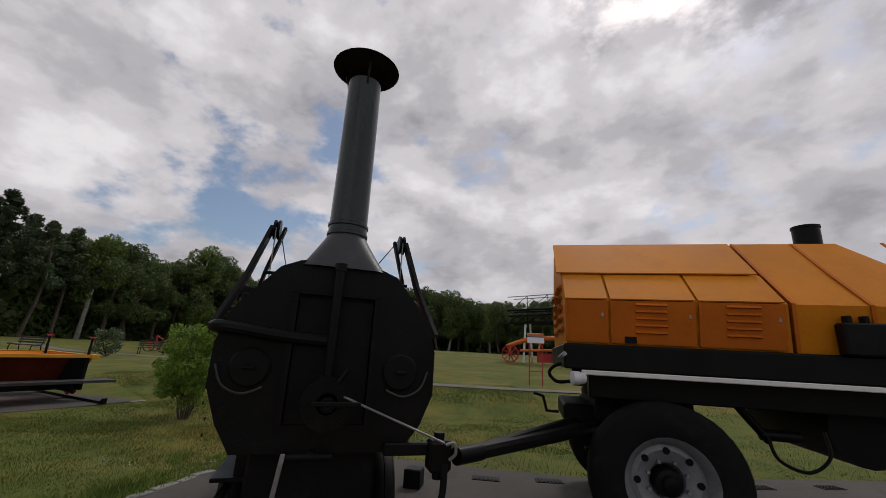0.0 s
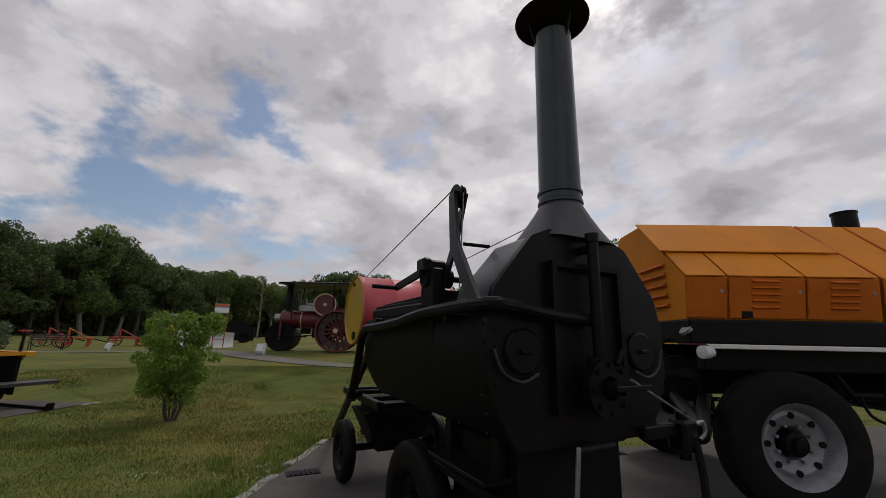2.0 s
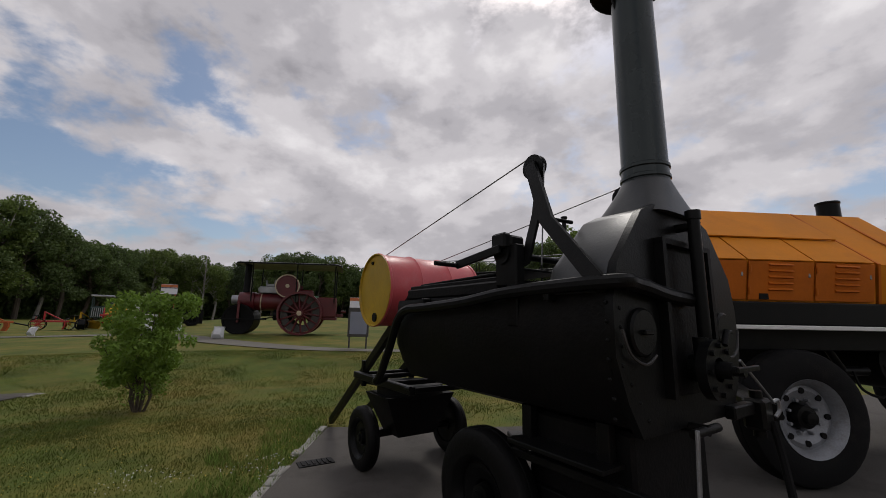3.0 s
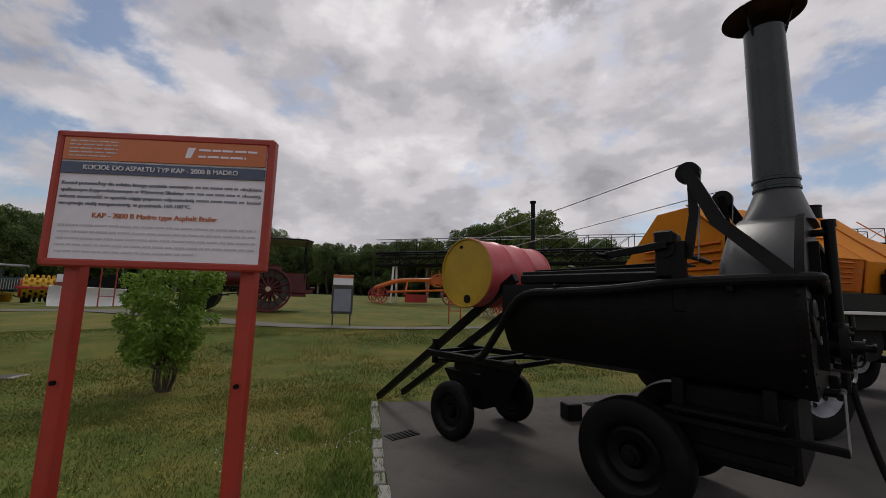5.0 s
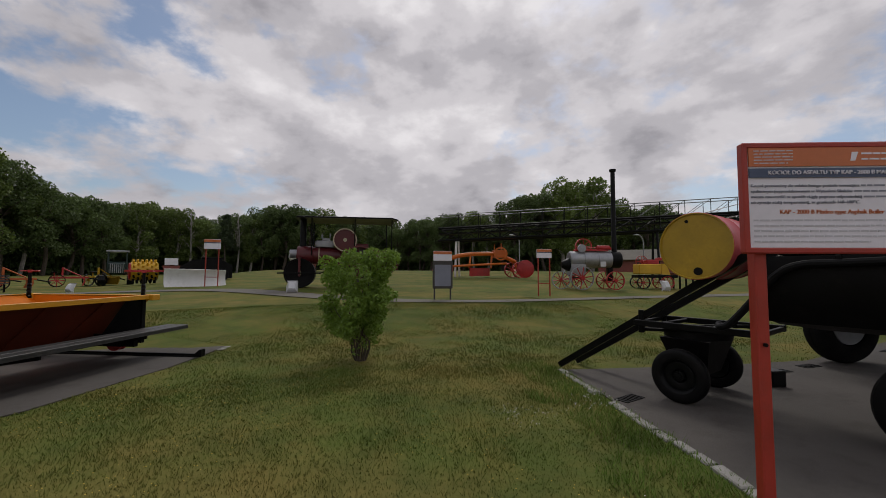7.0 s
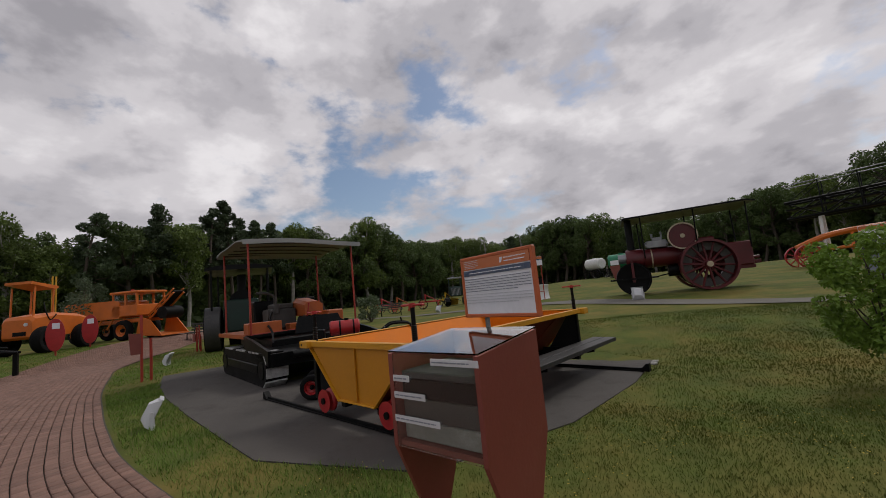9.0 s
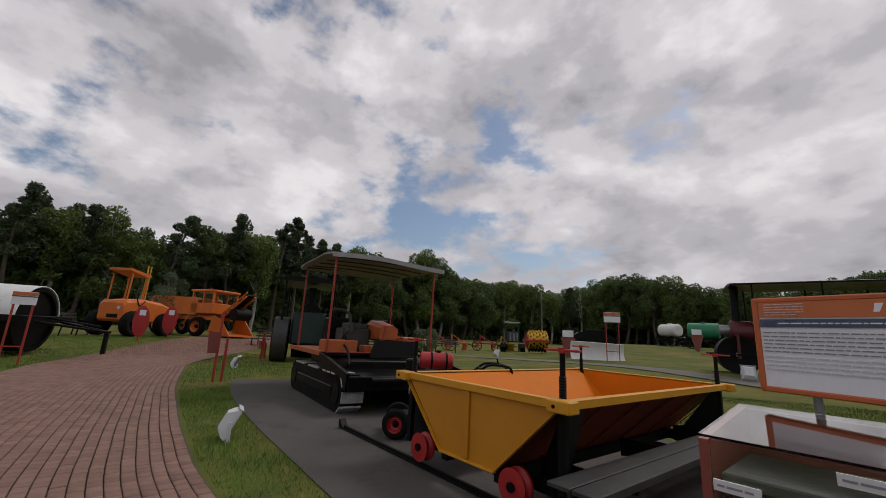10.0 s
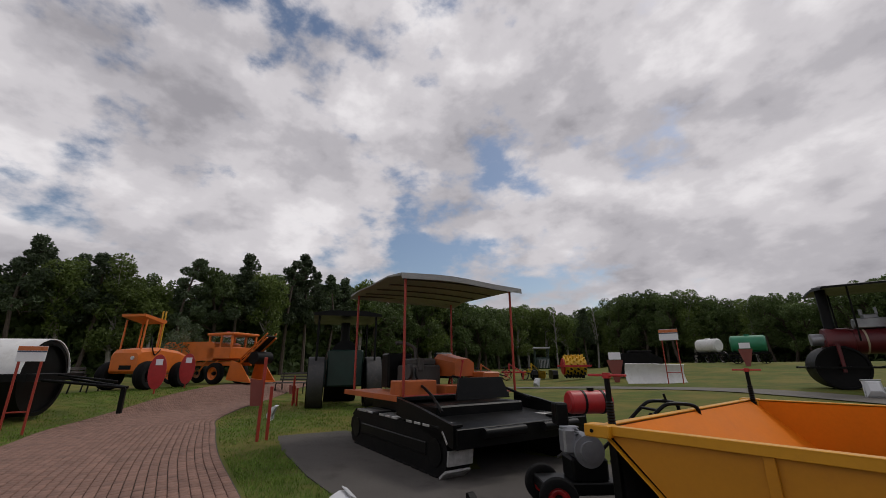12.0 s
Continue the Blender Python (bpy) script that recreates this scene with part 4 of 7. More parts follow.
def build_cabinet():
    T = thing("display_cabinet", pose(-7.565, 4.31, 0, 0, 0, -26) @ Matrix.Scale(1.08, 4), "brown-red glass-topped display case of road layers", "display case")
    w, d, z0, z1 = 0.46, 0.42, 0.42, 1.0
    for s in (-1, 1):
        P("side_panel", T, CABINET, lambda bm: prism(bm, [(s * w / 2, -d / 2, 0.98), (s * w / 2, d / 2, 1.02), (s * w / 2, d / 2, 0.62), (s * w / 2, 0.07, 0.30), (s * w / 2, -0.07, 0.30), (s * w / 2, -d / 2, 0.62)], (-s * 0.02, 0, 0)), "brown-red tapered sheet panel", 0)
    P("back_panel", T, CABINET, lambda bm: box(bm, (0, d / 2 - 0.012, 0.82), (w - 0.044, 0.018, 0.39)), "", 0)
    P("floor_panel", T, CABINET, lambda bm: box(bm, (0, 0, 0.63), (w - 0.044, d - 0.04, 0.02)), "", 0)
    P("leg", T, SIGN_RED, lambda bm: [box(bm, (0.17, 0, 0.16), (0.05, 0.05, 0.34), 0.004), box(bm, (-0.17, 0, 0.16), (0.05, 0.05, 0.34), 0.004)])
    # layered core sample behind the front glass
    lay = [(0.645, 0.715, KERB), (0.717, 0.80, ASPHALT), (0.802, 0.875, TAR), (0.877, 0.905, PLANK)]
    for a, b, m in lay:
        P("road_layer", T, m, lambda bm: box(bm, (0, -0.02, (a + b) / 2), (w - 0.06, d - 0.12, b - a), 0.004))
    g = P("front_glass", T, GLASS, lambda bm: box(bm, (0, -d / 2 + 0.006, 0.80), (w - 0.044, 0.005, 0.36)), "clear glass front", 0)
    g.visible_shadow = False
    g = P("top_glass", T, GLASS, lambda bm: sheet(bm, [(-w / 2, -d / 2, 0.985), (w / 2, -d / 2, 0.985), (w / 2, d / 2, 1.025), (-w / 2, d / 2, 1.025)], 0.006), "clear sloping glass top", 0)
    g.visible_shadow = False
    for x, wd, z in ((0.12, 0.22, 0.955), (-0.16, 0.09, 0.885), (-0.12, 0.17, 0.82), (-0.09, 0.24, 0.73)):
        lb = P("name_strip", T, WHITE_P, lambda bm: box(bm, (x, -d / 2 - 0.001, z), (wd, 0.004, 0.024)), "white paper strip with print", 0)
        text_bars(lb, x - wd / 2 + 0.008, x + wd / 2 - 0.008, z + 0.008, z - 0.008, 1, -d / 2 - 0.004, SIGN_TXT, random.Random(int(z * 100)))
    return T


build_cabinet()


def build_case_sign():
    T = thing("case_sign", pose(-7.407, 4.496, 0, 0, 0, -40), "orange-framed printed sign on a thin rod", "sign")
    rnd = random.Random(5)
    w, h, zc = 0.52, 0.315, 1.318
    board, f = sign_board(T, w, h, zc, SIGN_OR, rnd, "")
    text_bars(board, -w * 0.36, w * 0.36, zc + h * 0.245, zc + h * 0.20, 1, f - 0.0035, SIGN_WHITE, rnd, 0.0)
    text_bars(board, -w / 2 + 0.025, w / 2 - 0.025, zc + 0.045, zc - 0.03, 6, f - 0.001, SIGN_TXT, rnd, 0.5)
    text_bars(board, -w / 2 + 0.025, w / 2 - 0.025, zc - 0.035, zc - 0.09, 4, f - 0.001, SIGN_GREY, rnd, 0.5)
    P("rod", T, STEEL, lambda bm: cyl(bm, (-0.12, 0.03, 0.0), (-0.12, 0.02, 1.19), 0.012, n=10))
    return T


build_case_sign()


# ---- chip spreader hopper on rails ----
def build_hopper():
    T = thing("spreader_hopper", pose(-8.43, 7.86, 0.012, 0, 0, -28.8), "amber yellow spreader hopper on small red wheels", "road machine")
    hx, hy, zt, zb, bx = 0.97, 1.67, 0.87, 0.24, 0.29
    # sheets of the tapered bin
    for s in (-1, 1):
        P("side_sheet", T, HOP_S, lambda bm: sheet(bm, [(s * (hx - 0.02), -hy + 0.02, zt - 0.02), (s * (hx - 0.02), hy - 0.02, zt - 0.02), (s * bx, hy - 0.02, zb), (s * bx, -hy + 0.02, zb)], 0.008), "rusty orange sloping sheet with shadow in its colour", 0)
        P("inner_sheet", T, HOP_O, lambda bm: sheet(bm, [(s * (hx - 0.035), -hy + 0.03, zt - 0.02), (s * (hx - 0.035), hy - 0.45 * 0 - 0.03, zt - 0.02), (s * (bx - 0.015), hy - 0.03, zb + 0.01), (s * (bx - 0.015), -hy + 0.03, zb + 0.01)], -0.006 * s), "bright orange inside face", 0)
        P("inner_end", T, HOP_O, lambda bm: sheet(bm, [(-hx + 0.03, s * (hy - 0.03), zt - 0.02), (hx - 0.03, s * (hy - 0.03), zt - 0.02), (bx, s * (hy - 0.045), zb + 0.012), (-bx, s * (hy - 0.045), zb + 0.012)], 0.006 * s), "bright orange inside face", 0)
        P("end_sheet", T, HOP_Y, lambda bm: prism(bm, [(-hx + 0.03, s * hy, zt - 0.03), (hx - 0.03, s * hy, zt - 0.03), (bx + 0.03, s * hy, zb), (-bx - 0.03, s * hy, zb)], (0, -s * 0.008, 0)), "amber trapezoid end plate", 0)
        for q in (-1, 1):
            P("end_flange", T, HOP_RIM, lambda bm: sheet(bm, [(q * (hx - 0.03), s * (hy + 0.03), zt - 0.06), (q * (hx - 0.03), s * (hy - 0.01), zt - 0.06), (q * (bx + 0.03), s * (hy - 0.01), zb - 0.01), (q * (bx + 0.03), s * (hy + 0.03), zb - 0.01)], 0.008), "", 0)
        P("end_rib", T, HOP_Y, lambda bm: box(bm, (0.0, s * (hy + 0.012), 0.545), (0.055, 0.02, 0.57), 0.003))
        P("bottom_lip", T, HOP_RIM, lambda bm: box(bm, (0.0, s * (hy + 0.012), zb + 0.004), (2 * bx + 0.1, 0.05, 0.016), 0.003))
        P("long_rim", T, HOP_RIM, lambda bm: [box(bm, (s * hx, 0, zt - 0.005), (0.07, 2 * hy, 0.012), 0.003), box(bm, (s * (hx + 0.03), 0, zt - 0.03), (0.010, 2 * hy, 0.06), 0.003)])
        P("end_rim", T, HOP_RIM, lambda bm: [box(bm, (0, s * hy, zt - 0.005), (2 * hx - 0.075, 0.07, 0.012), 0.003), box(bm, (0, s * (hy + 0.03), zt - 0.03), (2 * hx - 0.075, 0.010, 0.06), 0.003)])
        for k in range(4):
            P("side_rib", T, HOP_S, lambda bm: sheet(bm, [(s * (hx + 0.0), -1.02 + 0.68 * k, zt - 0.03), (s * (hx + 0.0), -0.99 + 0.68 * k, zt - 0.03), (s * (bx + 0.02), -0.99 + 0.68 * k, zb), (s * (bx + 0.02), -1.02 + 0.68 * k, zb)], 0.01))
    P("sill", T, BLACK, lambda bm: [box(bm, (x, 0, 0.20), (0.08, 3.28, 0.09), 0.006) for x in (-0.33, 0.33)])
    for s in (-1, 1):
        P("end_beam", T, BLACK, lambda bm: box(bm, (0, s * (hy - 0.20), 0.21), (1.96, 0.07, 0.10), 0.006))
        P("axle", T, BLACK, lambda bm: cyl(bm, (-0.70, s * 1.56, 0.20), (0.56, s * 1.56, 0.20), 0.025))
    # corner frames, jack screws and T handles
    for sx in (-1, 1):
        for sy in (-1, 1):
            x, y = sx * (hx - 0.05), sy * (hy - 0.06)
            P("corner_leg", T, BLACK, lambda bm: [box(bm, (x, y, 0.52), (0.06, 0.06, 0.66), 0.004), prism(bm, [(x, y, zt - 0.06), (x, y - sy * 0.28, zt - 0.08), (x - sx * 0.42, y - sy * 0.28, 0.22), (x, y, 0.20)], (sx * 0.01, sy * 0.012, 0))])
            P("corner_bracket", T, HOP_RIM, lambda bm: [box(bm, (sx * (hx + 0.0), sy * (hy + 0.02), zt - 0.035), (0.19, 0.13, 0.085), 0.008)])
            P("bracket_bolt", T, BLACK, lambda bm: cyl(bm, (sx * hx - 0.03, sy * (hy + 0.08), zt - 0.035), (sx * hx - 0.03, sy * (hy + 0.09), zt - 0.035), 0.014, n=8))
            zl = 1.20
            sp = P("jack_screw", T, BLACK, lambda bm: [lathe(bm, [(0.024, 0.55), (0.024, zt)] + [(0.024 + 0.006 * (i % 2), zt + 0.01 * i) for i in range(1, 16)] + [(0.021, zt + 0.16), (0.021, zl)], (x, y, 0), (0, 0, 1), 12)])
            P("handle_bar", sp, RED, lambda bm: [box(bm, (x, y, zl + 0.012), (0.30, 0.035, 0.018), 0.005), cyl(bm, (x, y, zl - 0.01), (x, y, zl + 0.03), 0.03, n=12)], "worn red T handle")
    for x in (-0.66, 0.52):
        for y in (-1.64, 1.64):
            bm = B()
            s = math.copysign(1, x)
            lathe(bm, [(0.03, -0.05), (0.13, -0.05), (0.13, -0.03), (0.115, -0.025), (0.10, -0.005), (0.115, 0.03), (0.125, 0.04), (0.13, 0.05), (0.03, 0.05)], (x, y, 0.195), (0, math.copysign(1, y), 0), 28, True)
            w_ = part("wheel", bm, RED, T, "small flanged red wheel")
            P("hub", w_, BLACK, lambda bm: cyl(bm, (x, y - 0.07, 0.195), (x, y + 0.07, 0.195), 0.035, n=12))
    # running board along one side
    for k, x in enumerate((1.05, 1.23)):
        P("running_board", T, PLANK, lambda bm: [box(bm, (x, 0.08, 0.385), (0.165, 3.9, 0.03), 0.005), box(bm, (x + 0.075, 0.08, 0.37), (0.01, 3.9, 0.05), 0.002)], "dark steel plank with a groove")
    for y in (-1.3, 0, 1.3):
        P("board_bracket", T, BLACK, lambda bm: prism(bm, [(0.5, y, 0.355), (1.28, y, 0.355), (1.28, y, 0.30), (0.5, y, 0.18)], (0, 0.02, 0)))
    return T


build_hopper()


def build_rail(x0, x1, y, mm):
    T = thing("track_rail", mm, "dark steel rail with end stops on the asphalt", "rail", "rails under the hopper")
    P("rail_bar", T, TAR, lambda bm: [box(bm, ((x0 + x1) / 2, y, 0.012), (x1 - x0, 0.07, 0.012), 0.002), box(bm, ((x0 + x1) / 2, y, 0.03), (x1 - x0, 0.03, 0.03), 0.002)])
    for x, s in ((x0, 1), (x1, -1)):
        P("end_stop", T, TAR, lambda bm: prism(bm, [(x, y - 0.04, 0.015), (x + s * 0.13, y - 0.04, 0.015), (x + s * 0.03, y - 0.04, 0.11), (x, y - 0.04, 0.11)], (0, 0.08, 0)))


HOP_M = pose(-8.43, 7.86, 0.012, 0, 0, -28.8)
build_rail(-2.5, 1.1, -1.62, HOP_M)
build_rail(-2.2, 1.85, 1.65, HOP_M)


# ---- tracked paver with canopy ----
def build_paver():
    T = thing("tracked_paver", pose(-12.70, 9.85, 0.012, 0, 0, 55.7) @ Matrix.Scale(1.10, 4), "black and orange tracked paver under a canvas canopy", "road machine")
    for x in (-0.62, 1.22):
        def belt(bm):
            prof = []
            for k in range(25):
                a = math.pi / 2 + math.pi * k / 24
                prof.append((-1.20 + 0.24 * math.cos(a), 0.25 + 0.24 * math.sin(a)))
            back = [(-y, 0.25 - (z - 0.25)) for y, z in prof]
            ring = prof + back
            loft(bm, [[(x - 0.16, y, z) for y, z in ring], [(x + 0.16, y, z) for y, z in ring]], True)
        tr = P("track_body", T, TAR, belt)
        for k in range(30):
            L = 2 * 2.40 + 2 * math.pi * 0.25
            s = L * k / 30
            if s < 2.40:
                y, z, a = -1.2 + s, 0.50, 0
            elif s < 2.40 + math.pi * 0.25:
                b = (s - 2.40) / 0.25
                y, z, a = 1.2 + 0.25 * math.sin(b), 0.25 + 0.25 * math.cos(b), -b
            elif s < 4.80 + math.pi * 0.25:
                y, z, a = 1.2 - (s - 2.40 - math.pi * 0.25), 0.004, math.pi
            else:
                b = math.pi + (s - 4.80 - math.pi * 0.25) / 0.25
                y, z, a = -1.2 + 0.25 * math.sin(b), 0.25 + 0.25 * math.cos(b), -b
            light = (s < 2.4 and k % 4) or s > 4.9 + math.pi * 0.25
            P("track_plate", tr, WORN if light else TAR, lambda bm: box(bm, (x, y, z + 0.006), (0.33, 0.155, 0.028), 0.004, Matrix.Rotation(a, 4, "X")))
        P("track_frame", tr, BLACK, lambda bm: [box(bm, (x, 0, 0.26), (0.35, 2.0, 0.14), 0.01)])
        for y in (-1.2, 1.2):
            P("sprocket", tr, BLACK, lambda bm: cyl(bm, (x - 0.175, y, 0.25), (x + 0.175, y, 0.25), 0.14, n=18))
    P("chassis", T, BLACK, lambda bm: [box(bm, (0.3, 0.35, 0.52), (1.5, 2.1, 0.3), 0.02), prism(bm, [(-0.45, -1.2, 0.30), (-0.45, 0.3, 0.50), (-0.45, 0.3, 0.70), (-0.45, -0.45, 0.52), (-0.45, -1.2, 0.38)], (1.5, 0, 0))])
    # folding hopper in front
    P("front_hopper", T, BLACK, lambda bm: sheet(bm, [(-0.75, -1.55, 0.42), (1.35, -1.55, 0.42), (1.2, -0.45, 0.54), (-0.6, -0.45, 0.54)], 0.03))
    P("front_plate", T, BLACK, lambda bm: box(bm, (0.3, -1.55, 0.42), (2.1, 0.06, 0.20), 0.008))
    P("hopper_wing", T, BLACK, lambda bm: prism(bm, [(-0.78, -1.55, 0.33), (-0.78, -0.2, 0.55), (-0.78, -0.2, 0.76), (-0.78, -0.7, 0.70), (-0.78, -1.55, 0.56)], (0.05, 0, 0)))
    P("hopper_wing", T, BLACK, lambda bm: prism(bm, [(1.33, -1.55, 0.33), (1.33, -0.2, 0.55), (1.33, -0.2, 0.76), (1.33, -0.7, 0.70), (1.33, -1.55, 0.56)], (0.05, 0, 0)))
    P("push_roller", T, BLACK, lambda bm: [cyl(bm, (-0.45, -1.66, 0.47), (0.15, -1.66, 0.47), 0.05), cyl(bm, (0.45, -1.66, 0.47), (1.05, -1.66, 0.47), 0.05)])
    P("hopper_shield", T, BLACK, lambda bm: prism(bm, [(0.05, -0.42, 0.70), (1.05, -0.42, 0.70), (0.95, -0.36, 1.0), (0.15, -0.36, 1.0)], (0, 0.04, 0)))
    # deck and engine
    P("deck", T, BLACK, lambda bm: [box(bm, (0.3, 0.95, 0.73), (2.05, 2.1, 0.06), 0.01)])
    P("deck_edge", T, PAV_OR, lambda bm: [box(bm, (-0.735, 0.95, 0.74), (0.02, 2.1, 0.08), 0.004), box(bm, (-0.4, 0.95, 0.768), (0.62, 2.0, 0.012), 0.003)])
    P("deck_box", T, PAV_OR, lambda bm: [box(bm, (-0.36, 0.1, 0.86), (0.6, 0.34, 0.22), 0.015)])
    P("side_locker", T, PAV_OR, lambda bm: [box(bm, (0.35, 0.1, 0.82), (0.5, 0.3, 0.14), 0.015)])
    P("engine", T, GREYW, lambda bm: [box(bm, (0.25, 1.05, 0.98), (0.5, 0.7, 0.42), 0.03), cyl(bm, (-0.05, 0.9, 1.08), (0.1, 0.9, 1.08), 0.12), box(bm, (0.3, 1.1, 1.24), (0.4, 0.5, 0.12), 0.03), cyl(bm, (0.1, 0.7, 1.1), (0.1, 0.7, 1.3), 0.05)], "grey greasy engine block")
    P("engine_cowl", T, PAV_OR, lambda bm: loft(bm, [[(0.55, 0.35, 1.0), (0.95, 0.35, 1.0), (0.95, 0.35, 1.22), (0.85, 0.35, 1.28), (0.62, 0.35, 1.28), (0.55, 0.35, 1.22)], [(0.52, 0.95, 1.0), (1.0, 0.95, 1.0), (1.0, 0.95, 1.30), (0.87, 0.95, 1.38), (0.6, 0.95, 1.38), (0.52, 0.95, 1.3)]]))
    P("air_filter", T, GREYW, lambda bm: cyl(bm, (0.75, 1.1, 1.0), (0.75, 1.1, 1.3), 0.14))
    P("radiator", T, BLACK, lambda bm: box(bm, (0.1, 1.6, 1.1), (0.5, 0.3, 0.6), 0.03))
    for pts in ([(0.0, 0.3, 0.8), (-0.1, 0.5, 1.0), (0.05, 0.8, 1.15), (0.2, 1.0, 1.2)], [(0.5, -0.3, 0.7), (0.45, 0.0, 0.95), (0.55, 0.4, 1.0), (0.7, 0.8, 1.0)], [(-0.5, -0.9, 0.62), (-0.35, -0.4, 0.78), (-0.3, 0.0, 0.9), (-0.1, 0.5, 0.85)], [(1.2, -0.7, 0.7), (1.1, -0.2, 0.85), (1.0, 0.1, 1.0)]):
        P("hose", T, BLACK, lambda bm: tube(bm, smooth_path(pts, 4), 0.02, 8))
    P("exhaust_pipe", T, GREYW, lambda bm: tube(bm, smooth_path([(0.15, 1.0, 1.25), (0.15, 1.0, 1.45), (0.0, 1.05, 1.55), (-0.2, 1.05, 1.56)], 4), 0.03, 10))
    P("tool_bin", T, PAV_OR, lambda bm: box(bm, (1.1, 0.3, 0.92), (0.35, 0.5, 0.3), 0.02))
    P("seat", T, BLACK, lambda bm: [box(bm, (1.0, 1.2, 1.0), (0.42, 0.42, 0.1), 0.03), box(bm, (1.0, 1.4, 1.22), (0.42, 0.08, 0.4), 0.03)])
    for x, y in ((0.72, 0.55), (0.5, 0.2), (0.9, 0.6)):
        P("lever", T, RED, lambda bm: [cyl(bm, (x, y, 0.76), (x + 0.05, y - 0.08, 1.22), 0.012, n=8), cyl(bm, (x + 0.05, y - 0.08, 1.22), (x + 0.052, y - 0.084, 1.26), 0.022, n=10)])
    P("steering_wheel", T, RED, lambda bm: lathe(bm, [(0.17 + 0.014 * math.cos(a), 0.014 * math.sin(a)) for a in [k * math.pi / 4 for k in range(8)]], (0.8, 0.75, 1.25), (0, -0.5, 1), 24, True))
    P("steering_column", T, RED, lambda bm: cyl(bm, (0.8, 0.95, 0.76), (0.8, 0.75, 1.25), 0.02, n=8))
    # canopy on four poles
    for x, y in ((-0.62, -0.08), (-0.62, 1.85), (1.50, -0.05), (1.50, 1.85)):
        P("canopy_pole", T, SIGN_RED, lambda bm: cyl(bm, (x, y, 0.72), (x, y, 2.47), 0.02, n=10))
    P("pole_rail", T, SIGN_RED, lambda bm: [cyl(bm, (-0.62, -0.08, 0.76), (-0.62, 1.85, 0.76), 0.015, n=8), cyl(bm, (-0.62, -0.08, 0.76), (1.50, -0.05, 0.76), 0.015, n=8)])

    def roof(bm):
        secs = []
        for j in range(9):
            x = -0.74 + 2.40 * j / 8
            arch = 0.035 * (1 - ((j - 4) / 4) ** 2)
            secs.append([(x, y, 2.49 - 0.035 * j / 8 + arch + 0.012 * math.sin(7 * y + j) + dz) for y, dz in ((-0.2, -0.06), (-0.19, 0.03), (0.3, 0.05), (0.95, 0.03), (1.6, 0.04), (1.97, -0.01), (1.98, -0.09), (1.95, -0.05), (1.6, 0.02), (0.95, 0.01), (0.3, 0.03), (-0.17, -0.01))])
        loft(bm, secs)
    P("canopy", T, CANVAS, roof, "sagging pale grey canvas roof")
    for y in (0.0, 0.5, 1.0, 1.5, 1.85):
        P("canopy_bow", T, GREYW, lambda bm: tube(bm, [(-0.62 + 2.12 * k / 6, y, 2.455 + 0.03 * (1 - ((k - 3) / 3) ** 2)) for k in range(7)], 0.013, 6))


build_paver()


def build_compactor():
    T = thing("walk_behind_compactor", pose(-10.26, 7.78, 0.012, 0, 0, 25), "small walk-behind machine with a red fuel tank", "road machine")
    wheel(T, (-0.35, -0.12, 0.17), (-0.25, -1, 0), 0.17, 0.10, RUBBER, RED, 0.55)
    wheel(T, (-0.35, 0.42, 0.17), (0, 1, 0), 0.17, 0.10, RUBBER, RED, 0.55)
    P("base_frame", T, BLACK, lambda bm: [box(bm, (-0.1, 0.15, 0.22), (0.7, 0.4, 0.1), 0.01), box(bm, (0.0, 0.15, 0.36), (0.34, 0.3, 0.2), 0.02)])
    P("engine", T, ALU, lambda bm: [cyl(bm, (0.0, -0.02, 0.52), (0.0, 0.25, 0.52), 0.14, n=24), cyl(bm, (0.0, -0.05, 0.52), (0.0, -0.02, 0.52), 0.09, n=20), box(bm, (-0.16, 0.1, 0.60), (0.12, 0.16, 0.22), 0.02)] + [cyl(bm, (-0.12, 0.15, 0.58 + 0.025 * k), (-0.12, 0.15, 0.59 + 0.025 * k), 0.09, n=16) for k in range(6)], "finned aluminium engine")
    P("air_box", T, BLACK, lambda bm: box(bm, (-0.22, 0.08, 0.84), (0.12, 0.16, 0.2), 0.015))
    tk = P("fuel_tank", T, RED, lambda bm: lathe(bm, [(0.001, -0.22), (0.09, -0.22), (0.11, -0.20), (0.11, 0.20), (0.09, 0.22), (0.001, 0.22)], (0.12, 0.2, 0.93), (1, 0.1, 0), 28), "faded red cylindrical tank")
    for x in (0.05, 0.25):
        P("tank_strap", tk, BLACK, lambda bm: lathe(bm, [(0.108, -0.012), (0.115, -0.012), (0.115, 0.012), (0.108, 0.012)], (x, 0.2 + 0.1 * (x - 0.12), 0.93), (1, 0.1, 0), 28, True))
    P("tank_cap", tk, BLACK, lambda bm: cyl(bm, (0.15, 0.2, 1.03), (0.15, 0.2, 1.065), 0.035))
    for s in (0.02, 0.34):
        P("handlebar", T, BLACK, lambda bm: tube(bm, smooth_path([(0.2, s, 0.42), (0.45, s, 0.62), (0.72, s, 0.86), (0.85, s, 0.92), (1.08, s, 0.90), (1.12, s, 0.82)], 4), 0.018, 8))
    P("cross_bar", T, BLACK, lambda bm: [cyl(bm, (0.72, 0.02, 0.86), (0.72, 0.34, 0.86), 0.014), cyl(bm, (1.0, 0.34, 0.91), (0.98, 0.34, 0.99), 0.012)])
    P("grip_knob", T, BLACK, lambda bm: lathe(bm, [(0.001, -0.04), (0.04, -0.03), (0.045, 0), (0.04, 0.03), (0.001, 0.04)], (0.66, 0.02, 0.80), (0.4, 0, 1), 12))


build_compactor()


